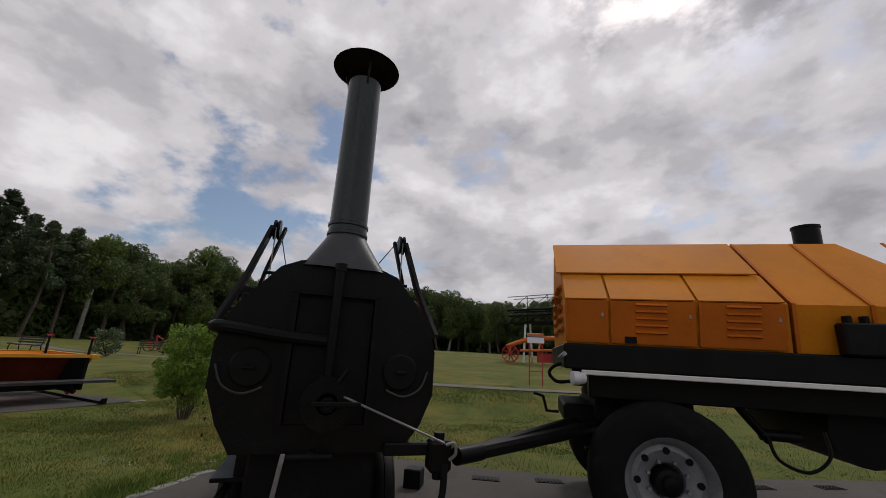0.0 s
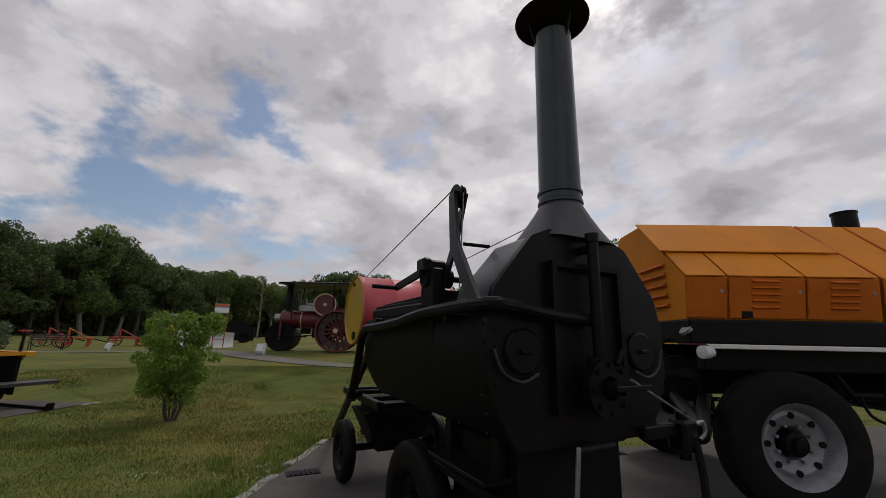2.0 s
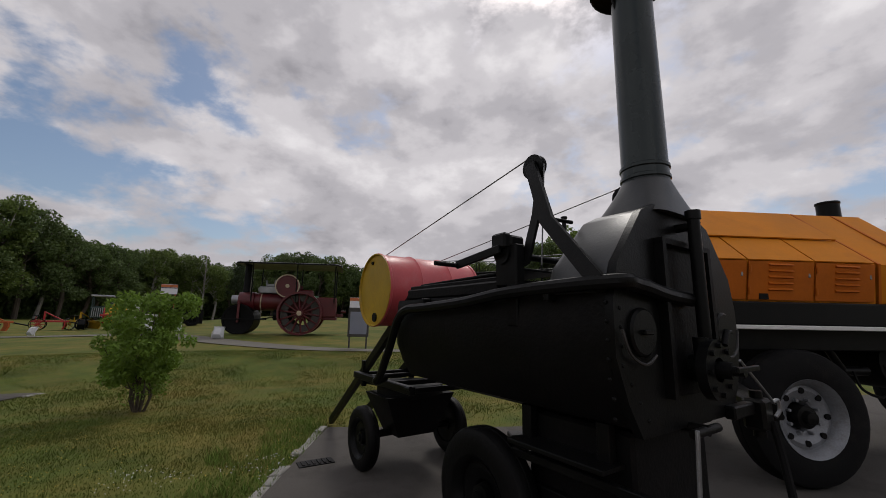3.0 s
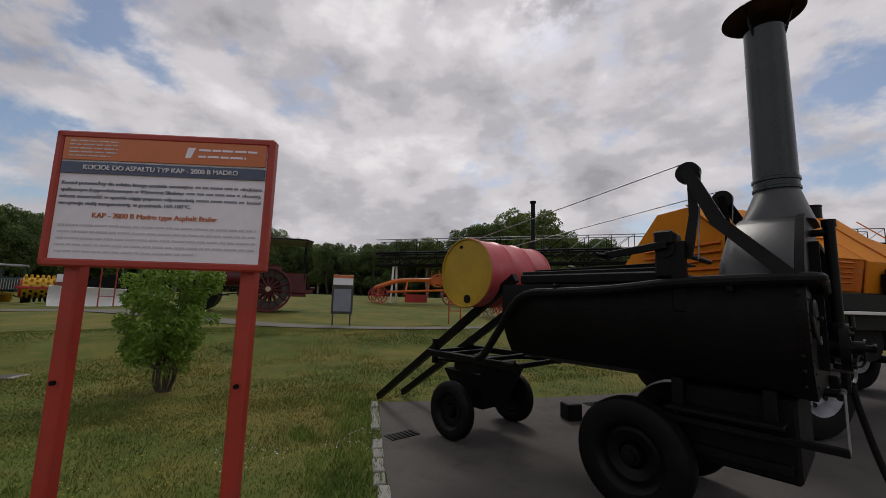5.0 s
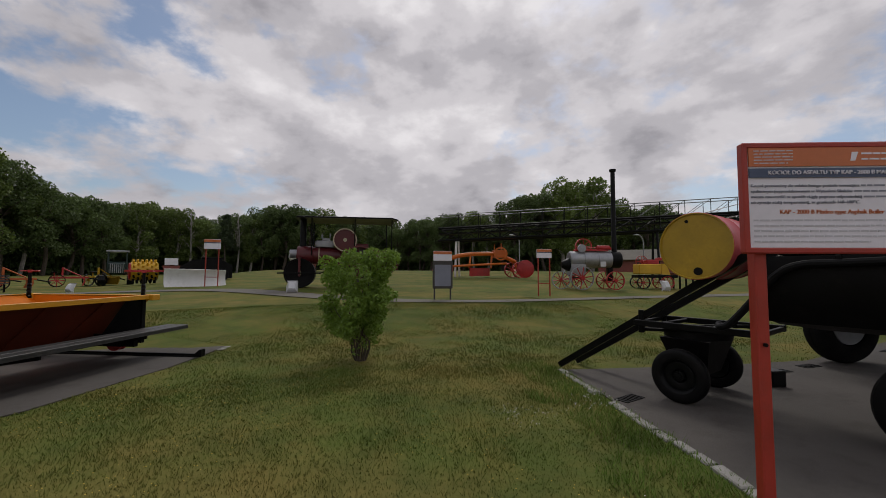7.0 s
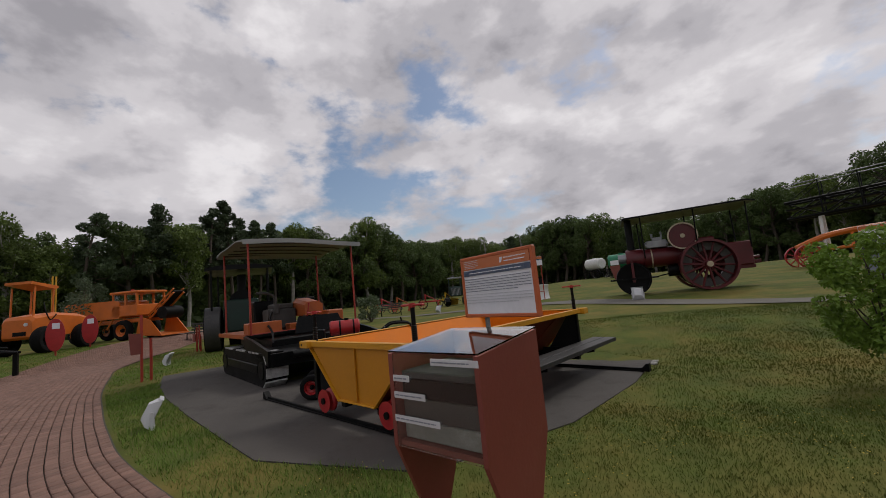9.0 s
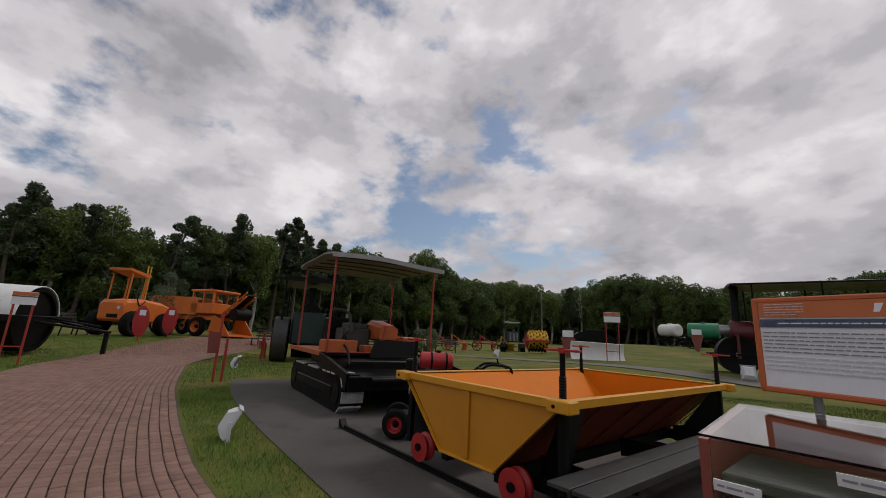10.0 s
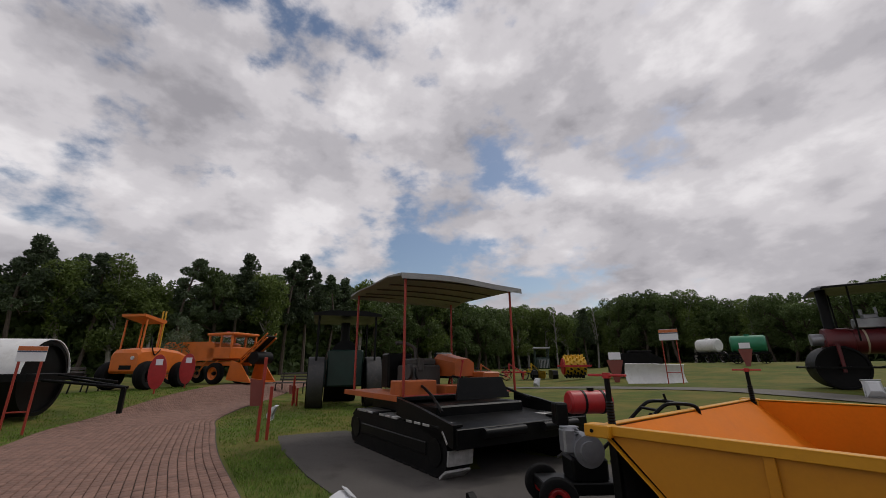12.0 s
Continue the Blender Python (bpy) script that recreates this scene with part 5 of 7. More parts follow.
def build_floodlight(x, y, rz, k=1.0, z=None):
    T = thing("floodlight", pose(x, y, ground_z(x, y) if z is None else z, 0, 0, rz), "small white plastic floodlight tilted on the grass", "lamp", "lawn floodlights")
    tilt = Matrix.Rotation(0.45, 4, "X")
    P("housing", T, WHITE_P, lambda bm: loft(bm, [[tilt @ Vector((a * 0.14 * k, -0.02 * k, 0.20 * k + b * 0.165 * k)) for a, b in ((-1, -1), (1, -1), (1, 1), (-1, 1))], [tilt @ Vector((a * 0.13 * k, 0.03 * k, 0.20 * k + b * 0.15 * k)) for a, b in ((-1, -1), (1, -1), (1, 1), (-1, 1))], [tilt @ Vector((a * 0.08 * k, 0.10 * k, 0.20 * k + b * 0.09 * k)) for a, b in ((-1, -1), (1, -1), (1, 1), (-1, 1))]]))
    P("visor", T, WHITE_P, lambda bm: sheet(bm, [tilt @ Vector((a * k, b * k, c * k)) for a, b, c in ((-0.15, -0.03, 0.375), (0.15, -0.03, 0.375), (0.15, 0.02, 0.375), (-0.15, 0.02, 0.375))], 0.008))
    P("lens", T, ALU, lambda bm: sheet(bm, [tilt @ Vector((a * 0.12 * k, -0.024 * k, 0.20 * k + b * 0.14 * k)) for a, b in ((-1, -1), (1, -1), (1, 1), (-1, 1))], 0.003))
    P("bracket", T, WHITE_P, lambda bm: [box(bm, (0.15 * k, -0.07 * k, 0.11 * k), (0.015, 0.04, 0.22 * k), 0.003), box(bm, (-0.15 * k, -0.07 * k, 0.11 * k), (0.015, 0.04, 0.22 * k), 0.003), box(bm, (0, -0.07 * k, 0.008), (0.31 * k, 0.05, 0.014), 0.003)])


build_floodlight(-12.13, 6.41, 140)
build_floodlight(-18.2, 11.7, 120)
build_floodlight(-4.5, 16.3, 170, 1.2)
build_floodlight(-14.2, 26.7, 150, 1.3)
build_floodlight(10.6, 13.6, 170, 1.3)


# ---- slanted red path signs ----
def build_path_sign(x, y, rz, label, h=1.25, board=True):
    T = thing("path_sign", pose(x, y, ground_z(x, y), 0, 0, rz), label, "sign", "red path signs")
    P("post", T, SIGN_RED, lambda bm: box(bm, (-0.10, 0, h / 2), (0.05, 0.05, h), 0.005))
    P("second_post", T, SIGN_RED, lambda bm: box(bm, (0.08, 0.05, h * 0.32), (0.05, 0.05, h * 0.64), 0.005))
    if board:
        P("panel", T, CABINET, lambda bm: prism(bm, [(-0.12, -0.05, h * 0.72), (-0.34, -0.05, h * 0.74), (-0.30, -0.05, h * 0.42), (-0.12, -0.05, h * 0.42)], (0, 0.03, 0)), "brown-red back of a tapered panel")
    return T


build_path_sign(-16.05, 9.5, 62, "red steel path sign seen from behind beside paving", 1.48)
build_path_sign(-20.8, 15.3, -50, "small red steel sign at the lawn edge", 0.95)
build_path_sign(-20.1, 14.6, -20, "small red steel sign on two posts", 0.9)


def build_far_sign(x, y, rz, label, h=1.55, w=0.5, low=False, bh=0.32):
    """An exhibit sign on two red posts with a white printed board."""
    T = thing("exhibit_sign", pose(x, y, ground_z(x, y), 0, 0, rz), label, "sign", "exhibit signs")
    for s in (-1, 1):
        P("post", T, SIGN_RED, lambda bm: box(bm, (s * w * 0.38, 0.03, h / 2), (0.04, 0.04, h), 0.004))
    P("board", T, SIGN_WHITE, lambda bm: box(bm, (0, 0, h - bh * 0.42), (w, 0.02, bh), 0.004))
    P("header", T, SIGN_BAND, lambda bm: box(bm, (0, -0.012, h - bh * 0.08), (w, 0.008, bh * 0.28), 0.002))
    P("navy_band", T, SIGN_NAVY, lambda bm: box(bm, (0, -0.012, h - bh * 0.28), (w, 0.006, bh * 0.09), 0.001))
    P("rung", T, SIGN_RED, lambda bm: box(bm, (0, 0.03, 0.45), (w * 0.76, 0.03, 0.03), 0.003))
    return T


build_far_sign(-7.75, 23.2, -10, "red two-post sign standing before a white plough", 2.2, 0.72, False, 0.46)
build_far_sign(-21.4, 8.1, 55, "red two-post sign beside a large road roller", 1.75, 0.46)
build_far_sign(3.8, 13.3, -20, "red two-post sign beside a silver steam engine", 1.65, 0.55)


def build_notice(x, y):
    T = thing("notice_board", pose(x, y, ground_z(x, y), 0, 0, -15), "dark notice board with grey print under white sign", "sign")
    P("panel", T, GREYW, lambda bm: box(bm, (0, 0, 0.78), (0.62, 0.05, 0.85), 0.008))
    P("sheet", T, SIGN_TXT, lambda bm: box(bm, (0, -0.028, 0.76), (0.50, 0.006, 0.66), 0.002), "grey printed sheet")
    P("top_board", T, SIGN_WHITE, lambda bm: box(bm, (0, 0, 1.36), (0.58, 0.03, 0.30), 0.006))
    P("top_band", T, SIGN_BAND, lambda bm: box(bm, (0, -0.017, 1.46), (0.58, 0.006, 0.09), 0.001))
    for s in (-1, 1):
        P("leg", T, GREYW, lambda bm: box(bm, (s * 0.25, 0.02, 0.65), (0.045, 0.045, 1.3), 0.004))


build_notice(-0.3, 13.0)


# ---- steam roller ----
def build_steam_roller():
    T = thing("steam_roller", pose(-2.35, 18.7, ground_z(-2.35, 18.7), 0, 0, -8) @ Matrix.Scale(1.07, 4), "maroon steam roller with long dark roof", "steam roller")
    P("boiler", T, MAROON, lambda bm: lathe(bm, [(0.001, -1.75), (0.34, -1.75), (0.36, -1.72), (0.36, -1.2), (0.33, -1.18), (0.33, 0.35), (0.001, 0.36)], (0, 0, 1.22), (1, 0, 0), 32))
    for x in (-0.95, 0.3):
        P("boiler_band", T, CREAM, lambda bm: lathe(bm, [(0.335, x - 0.02), (0.345, x - 0.02), (0.345, x + 0.02), (0.335, x + 0.02)], (0, 0, 1.22), (1, 0, 0), 32, True))
    P("firebox", T, MAROON, lambda bm: box(bm, (0.55, 0, 1.2), (0.7, 0.8, 1.0), 0.03))
    P("chimney", T, BLACK, lambda bm: lathe(bm, [(0.14, 1.5), (0.12, 1.6), (0.12, 2.62), (0.16, 2.66), (0.16, 2.72), (0.1, 2.72)], (-1.55, 0, 0), (0, 0, 1), 20))
    P("cylinder_block", T, ALU, lambda bm: [box(bm, (-0.75, -0.05, 1.68), (0.62, 0.34, 0.26), 0.02), cyl(bm, (-1.1, -0.1, 1.66), (-0.4, -0.1, 1.66), 0.11), box(bm, (-0.7, 0, 1.86), (0.3, 0.2, 0.12), 0.02), cyl(bm, (-0.55, 0, 1.9), (-0.55, 0, 2.1), 0.03), cyl(bm, (-0.85, 0, 1.9), (-0.85, 0, 2.05), 0.04)], "grey cylinder block with polished rods")
    P("motion_rod", T, STEEL, lambda bm: [cyl(bm, (-0.4, -0.18, 1.68), (0.25, -0.18, 1.70), 0.025), cyl(bm, (-0.4, 0.1, 1.68), (0.25, 0.1, 1.70), 0.025)])
    fw = P("flywheel", T, MAROON, lambda bm: lathe(bm, [(0.001, -0.03), (0.38, -0.03), (0.38, -0.06), (0.43, -0.06), (0.43, 0.06), (0.38, 0.06), (0.001, 0.02)], (0.0, -0.55, 1.82), (0, 1, 0), 40))
    P("flywheel_rim", fw, CREAM, lambda bm: lathe(bm, [(0.40, -0.066), (0.445, -0.066), (0.445, -0.04), (0.40, -0.058)], (0.0, -0.55, 1.82), (0, 1, 0), 40, True))
    P("flywheel_boss", fw, CREAM, lambda bm: cyl(bm, (0, -0.62, 1.82), (0, -0.58, 1.82), 0.07))
    P("crankshaft", T, STEEL, lambda bm: cyl(bm, (0, -0.6, 1.82), (0, 0.5, 1.82), 0.04))
    for s in (-1, 1):
        P("horn_plate", T, MAROON, lambda bm: box(bm, (0.15, s * 0.38, 1.62), (0.6, 0.03, 0.55), 0.006))
    for s in (-1, 1):
        wr = spoke_wheel(T, (0.55, s * 0.78, 0.80), (0, s, 0), 0.80, 0.42, MAROON, MAROON, 14, "rear_roll")
        P("wheel_disc", wr, GREYW, lambda bm: lathe(bm, [(0.45, -0.02), (0.70, -0.02), (0.70, 0.02), (0.45, 0.02)], (0.55, s * 0.75, 0.80), (0, 1, 0), 32, True))
        P("hub_cap", wr, CREAM, lambda bm: cyl(bm, (0.55, s * 1.0, 0.80), (0.55, s * 1.06, 0.80), 0.09))
    fr = P("front_roll", T, TAR, lambda bm: lathe(bm, [(0.50, -0.55), (0.55, -0.55), (0.55, 0.55), (0.50, 0.55), (0.50, 0.5), (0.08, 0.45), (0.08, -0.45), (0.50, -0.5)], (-1.62, 0, 0.55), (0, 1, 0), 36, True))
    P("roll_fork", T, MAROON, lambda bm: [box(bm, (-1.62, 0, 1.18), (0.3, 0.5, 0.18), 0.02), box(bm, (-1.62, -0.60, 0.78), (0.08, 0.04, 0.7), 0.006), box(bm, (-1.62, 0.60, 0.78), (0.08, 0.04, 0.7), 0.006), box(bm, (-1.62, 0, 1.12), (0.08, 1.24, 0.06), 0.006), box(bm, (-1.55, 0, 1.3), (0.34, 0.4, 0.3), 0.02)])
    P("headlamp_tank", T, ALU, lambda bm: cyl(bm, (-2.02, 0, 1.28), (-1.7, 0, 1.28), 0.16, n=20), "dull silver drum above the front roll")
    P("scraper_frame", T, BLACK, lambda bm: [box(bm, (-1.62, -0.66, 0.55), (1.5, 0.03, 0.05), 0.004), box(bm, (-1.62, 0.66, 0.55), (1.5, 0.03, 0.05), 0.004), box(bm, (-2.3, 0, 0.55), (0.05, 1.3, 0.05), 0.004), box(bm, (-0.95, 0, 0.55), (0.05, 1.3, 0.05), 0.004)])
    P("steering_chain", T, BLACK, lambda bm: tube(bm, smooth_path([(-0.95, -0.5, 0.55), (-0.5, -0.4, 0.62), (-0.1, -0.35, 0.6)], 5), 0.02, 6))
    P("belly_tank", T, BLACK, lambda bm: cyl(bm, (-0.5, 0, 0.72), (0.2, 0, 0.72), 0.2, n=16))
    P("tender", T, MAROON, lambda bm: [box(bm, (1.35, 0, 1.05), (0.95, 1.1, 0.75), 0.03), box(bm, (1.35, 0, 0.62), (1.0, 1.0, 0.12), 0.02)])
    P("tow_hitch", T, MAROON, lambda bm: [box(bm, (1.95, 0, 0.75), (0.3, 0.3, 0.12), 0.01), cyl(bm, (2.0, 0.3, 0.9), (2.2, 0.3, 0.9), 0.05)])
    P("roof", T, BLACK, lambda bm: loft(bm, [[(x, -0.98, 2.62 + dz), (x, -0.6, 2.68 + dz), (x, 0, 2.70 + dz), (x, 0.6, 2.68 + dz), (x, 0.98, 2.62 + dz), (x, 0.98, 2.57 + dz), (x, 0, 2.64 + dz), (x, -0.98, 2.57 + dz)] for x, dz in ((-1.75, -0.03), (-1.7, 0.0), (1.75, 0.06), (1.98, 0.0))]), "long dark curved roof")
    for x in (-1.2, 0.35, 1.75):
        for s in (-1, 1):
            P("roof_post", T, BLACK, lambda bm: cyl(bm, (x, s * 0.75, 1.2), (x, s * 0.85, 2.62), 0.022, n=8))


build_steam_roller()


# ---- silver portable engine with tall stack ----
def build_portable_engine():
    T = thing("portable_engine", pose(7.75, 15.1, ground_z(7.75, 15.1), 0, 0, -22) @ Matrix.Scale(1.1, 4), "silver portable steam engine with red spoked wheels", "steam engine")
    P("boiler", T, ALU, lambda bm: lathe(bm, [(0.001, -0.9), (0.30, -0.9), (0.33, -0.86), (0.33, 0.75), (0.001, 0.76)], (0, 0, 1.18), (1, 0, 0), 30), "dull silver boiler jacket")
    P("smokebox", T, BLACK, lambda bm: lathe(bm, [(0.001, 0.76), (0.34, 0.76), (0.34, 1.12), (0.3, 1.16), (0.001, 1.17)], (0, 0, 1.18), (1, 0, 0), 30))
    P("firebox", T, ALU, lambda bm: box(bm, (-0.6, 0, 0.95), (0.6, 0.56, 0.8), 0.03))
    P("fire_hood", T, BLACK, lambda bm: lathe(bm, [(0.001, -1.2), (0.12, -1.2), (0.26, -0.95), (0.26, -0.9), (0.001, -0.88)], (0, 0, 0.98), (1, 0, 0), 18))
    for x in (-0.35, 0.2):
        P("boiler_band", T, STEEL, lambda bm: lathe(bm, [(0.333, x - 0.02), (0.34, x - 0.02), (0.34, x + 0.02), (0.333, x + 0.02)], (0, 0, 1.18), (1, 0, 0), 30, True))
    P("engine_bed", T, RED, lambda bm: [box(bm, (0, 0, 1.56), (1.3, 0.3, 0.08), 0.01), cyl(bm, (0.2, -0.1, 1.66), (0.7, -0.1, 1.66), 0.09), box(bm, (-0.35, 0, 1.62), (0.3, 0.35, 0.1), 0.01), cyl(bm, (-0.3, -0.1, 1.64), (0.2, -0.1, 1.66), 0.02), box(bm, (0.6, 0, 1.62), (0.35, 0.3, 0.12), 0.01)])
    P("crank_disc", T, ALU, lambda bm: lathe(bm, [(0.001, -0.05), (0.16, -0.05), (0.16, 0.05), (0.001, 0.05)], (-0.45, -0.22, 1.62), (0, 1, 0), 20))
    spoke_wheel(T, (-0.2, 0.25, 1.72), (0, 1, 0), 0.34, 0.1, RED, RED, 8, "flywheel")
    for x, r in ((-0.55, 0.46), (0.75, 0.36)):
        for s in (-1, 1):
            spoke_wheel(T, (x, s * 0.48, r), (0, s, 0), r, 0.09, RED if x > 0 else ALU, RED, 10, "wheel", 0.18, 0.07)
    spoke_wheel(T, (-1.15, 0.2, 0.36), (0.5, 1, 0), 0.36, 0.08, ALU, RED, 10)
    P("axle", T, BLACK, lambda bm: cyl(bm, (-0.55, -0.5, 0.46), (-0.55, 0.5, 0.46), 0.03))
    P("front_axle", T, BLACK, lambda bm: [cyl(bm, (0.75, -0.5, 0.36), (0.75, 0.5, 0.36), 0.03), box(bm, (0.75, 0, 0.62), (0.2, 0.2, 0.5), 0.02)])
    P("chimney", T, BLACK, lambda bm: lathe(bm, [(0.13, 1.45), (0.095, 1.6), (0.085, 4.75), (0.12, 4.77), (0.13, 4.82), (0.13, 4.86), (0.07, 4.86)], (0.95, 0, 0), (0, 0, 1), 18), "very tall thin black stack")
    P("name_plate", T, WHITE_P, lambda bm: box(bm, (0.35, -0.345, 1.0), (0.22, 0.012, 0.2), 0.003))


build_portable_engine()


def build_yellow_cart():
    T = thing("yellow_motor_cart", pose(11.2, 14.7, ground_z(11.2, 14.7), 0, 0, -28) @ Matrix.Scale(1.1, 4), "yellow and red motor cart on four wheels", "cart")
    P("chassis", T, BLACK, lambda bm: box(bm, (0, 0, 0.52), (1.6, 0.7, 0.12), 0.01))
    P("body", T, MACH_YE, lambda bm: [box(bm, (-0.3, 0, 0.82), (0.9, 0.66, 0.42), 0.03), prism(bm, [(0.15, -0.33, 0.6), (0.5, -0.33, 0.6), (0.35, -0.33, 1.05), (0.15, -0.33, 1.05)], (0, 0.66, 0))])
    P("bonnet", T, RED, lambda bm: [box(bm, (-0.15, 0, 1.12), (0.5, 0.5, 0.2), 0.03), box(bm, (0.3, 0, 1.25), (0.3, 0.5, 0.12), 0.02)])
    spoke_wheel(T, (-0.55, -0.1, 1.15), (0, 1, 0), 0.24, 0.06, RED, RED, 8, "flywheel")
    for x in (-0.6, 0.35):
        for s in (-1, 1):
            spoke_wheel(T, (x, s * 0.38, 0.26), (0, s, 0), 0.26, 0.1, BLACK if x < 0 else RED, RED, 8)
    P("trailer_bed", T, MAROON, lambda bm: [box(bm, (1.15, 0, 0.62), (0.75, 0.6, 0.12), 0.01), box(bm, (1.1, 0, 0.76), (0.4, 0.4, 0.16), 0.02)])
    for x in (0.9, 1.42):
        for s in (-1, 1):
            P("bed_leg", T, BLACK, lambda bm: box(bm, (x, s * 0.26, 0.33), (0.06, 0.06, 0.66), 0.005))


build_yellow_cart()


# ---- far machines by the road ----
def build_plough():
    T = thing("snow_plough_blade", pose(-8.4, 23.7, ground_z(-8.4, 23.7), 0, 0, 22) @ Matrix.Scale(1.42, 4), "long white curved snow plough blade on grass", "plough")
    P("blade", T, WHITE, lambda bm: loft(bm, [[(x, -0.10, 0.02), (x, 0.0, 0.14), (x, 0.05, 0.30), (x, 0.03, 0.45), (x, -0.03, h), (x, -0.015, h + 0.01), (x, 0.055, 0.46), (x, 0.075, 0.30), (x, 0.03, 0.13), (x, -0.06, 0.02)] for x, h in ((-0.92, 0.60), (0.0, 0.585), (0.88, 0.56))]))
    P("blade_arm", T, RED, lambda bm: [box(bm, (0.0, 0.55, 0.32), (0.08, 0.9, 0.08), 0.006), box(bm, (-0.5, 0.5, 0.32), (0.08, 0.8, 0.08), 0.006)])


def build_plough_machine():
    T = thing("dark_plough_machine", pose(-9.0, 30.5, ground_z(-9.0, 30.5), 0, 0, 10) @ Matrix.Scale(0.98, 4), "black snow plough machine behind white blade", "road machine")
    P("hull", T, BLACK, lambda bm: loft(bm, [[(x, -0.6, 0.2), (x, 0.6, 0.2), (x, 0.6, z), (x, -0.6, z)] for x, z in ((-1.4, 0.9), (-0.7, 1.35), (0.8, 1.4), (1.5, 1.05))]))
    P("cab_plate", T, TAR, lambda bm: [box(bm, (0.4, 0, 1.45), (1.2, 1.1, 0.12), 0.01)])
    for x in (-0.9, 0.9):
        for s in (-1, 1):
            wheel(T, (x, s * 0.6, 0.4), (0, s, 0), 0.4, 0.2, RUBBER, BLACK)


def build_padfoot():
    T = thing("padfoot_roller", pose(-12.6, 32.4, ground_z(-12.6, 32.4), 0, 0, 20) @ Matrix.Scale(1.25, 4), "yellow padfoot drum roller with rows of feet", "roller")
    P("drum", T, MACH_YE, lambda bm: lathe(bm, [(0.001, -0.55), (0.46, -0.55), (0.46, 0.55), (0.001, 0.55)], (0, 0, 0.70), (1, 0, 0), 28))
    for j in range(6):
        for k in range(12):
            a = 2 * math.pi * (k + 0.5 * (j % 2)) / 12
            d = Vector((0, math.cos(a), math.sin(a)))
            P("foot", T, BLACK if math.sin(a) < -0.2 else MACH_YE, lambda bm: cyl(bm, Vector((-0.45 + 0.18 * j, 0, 0.70)) + d * 0.44, Vector((-0.45 + 0.18 * j, 0, 0.70)) + d * 0.62, 0.06, 0.045, n=6), "", 0)
    P("end_plate", T, RED, lambda bm: [cyl(bm, (-0.62, 0, 0.70), (-0.56, 0, 0.70), 0.42, n=24)])
    P("frame_bar", T, RED, lambda bm: [box(bm, (0, -0.70, 0.72), (1.4, 0.08, 0.1), 0.006), box(bm, (0, 0.70, 0.72), (1.4, 0.08, 0.1), 0.006), box(bm, (0.7, 0, 0.72), (0.08, 1.4, 0.1), 0.006), box(bm, (-0.7, 0, 0.72), (0.08, 1.4, 0.1), 0.006)])


def build_far_tractor():
    T = thing("old_tractor", pose(-15.6, 38.0, ground_z(-15.6, 38.0), 0, 0, 15) @ Matrix.Scale(1.28, 4), "dark old crawler tractor with white-topped cab", "tractor")
    P("cab", T, DKGREEN, lambda bm: [box(bm, (0, 0.4, 1.0), (0.95, 0.9, 0.7), 0.03)] + [box(bm, (x, y, 1.6), (0.06, 0.06, 0.6), 0.005) for x in (-0.42, 0.42) for y in (0.0, 0.8)])
    P("cab_roof", T, ALU, lambda bm: box(bm, (0, 0.4, 1.95), (1.05, 1.0, 0.1), 0.02))
    P("bonnet", T, DKGREEN, lambda bm: box(bm, (0, -0.6, 0.95), (0.7, 1.1, 0.6), 0.04))
    P("grille", T, ALU, lambda bm: [box(bm, (-0.27 + 0.09 * k, -1.16, 0.95), (0.03, 0.03, 0.5), 0.004) for k in range(7)])
    for s in (-1, 1):
        P("crawler", T, BLACK, lambda bm: loft(bm, [[(s * 0.62 + d, y, z) for y, z in ((-1.1, 0.05), (-1.25, 0.3), (-1.05, 0.55), (1.0, 0.55), (1.2, 0.3), (1.05, 0.05))] for d in (-0.16, 0.16)]))


def build_tank_wagon(x, y, rz, m, label, r, ln):
    T = thing("tank_wagon", pose(x, y, ground_z(x, y), 0, 0, rz) @ Matrix.Scale(0.97, 4), label, "tank wagon", "far tank wagons")
    P("tank", T, m, lambda bm: lathe(bm, [(0.001, -ln / 2), (r * 0.8, -ln / 2), (r, -ln / 2 + 0.1), (r, ln / 2 - 0.1), (r * 0.8, ln / 2), (0.001, ln / 2)], (0, 0, 1.25 + r * 0.3), (1, 0, 0), 26))
    P("manhole", T, m, lambda bm: cyl(bm, (0, 0, 1.2 + r * 1.25), (0, 0, 1.3 + r * 1.35), 0.2))
    P("frame_beam", T, BLACK, lambda bm: box(bm, (0, 0, 0.75), (ln * 1.15, 0.8, 0.12), 0.01))
    for xx in (-ln * 0.38, ln * 0.38):
        for s in (-1, 1):
            spoke_wheel(T, (xx, s * 0.55, 0.45), (0, s, 0), 0.45, 0.1, BLACK, BLACK, 8)
        P("axle", T, BLACK, lambda bm: cyl(bm, (xx, -0.55, 0.45), (xx, 0.55, 0.45), 0.04))


def build_panel_sign(x, y, rz):
    T = thing("tapered_sign", pose(x, y, ground_z(x, y), 0, 0, rz) @ Matrix.Scale(1.4, 4), "brown-red tapered sign pillar with white board", "sign", "tapered exhibit signs")
    P("pillar", T, CABINET, lambda bm: prism(bm, [(-0.08, 0, 0.0), (0.08, 0, 0.0), (0.28, 0, 0.78), (-0.28, 0, 0.78)], (0, 0.05, 0)))
    P("board", T, SIGN_WHITE, lambda bm: box(bm, (0, -0.01, 0.93), (0.42, 0.03, 0.26), 0.004))


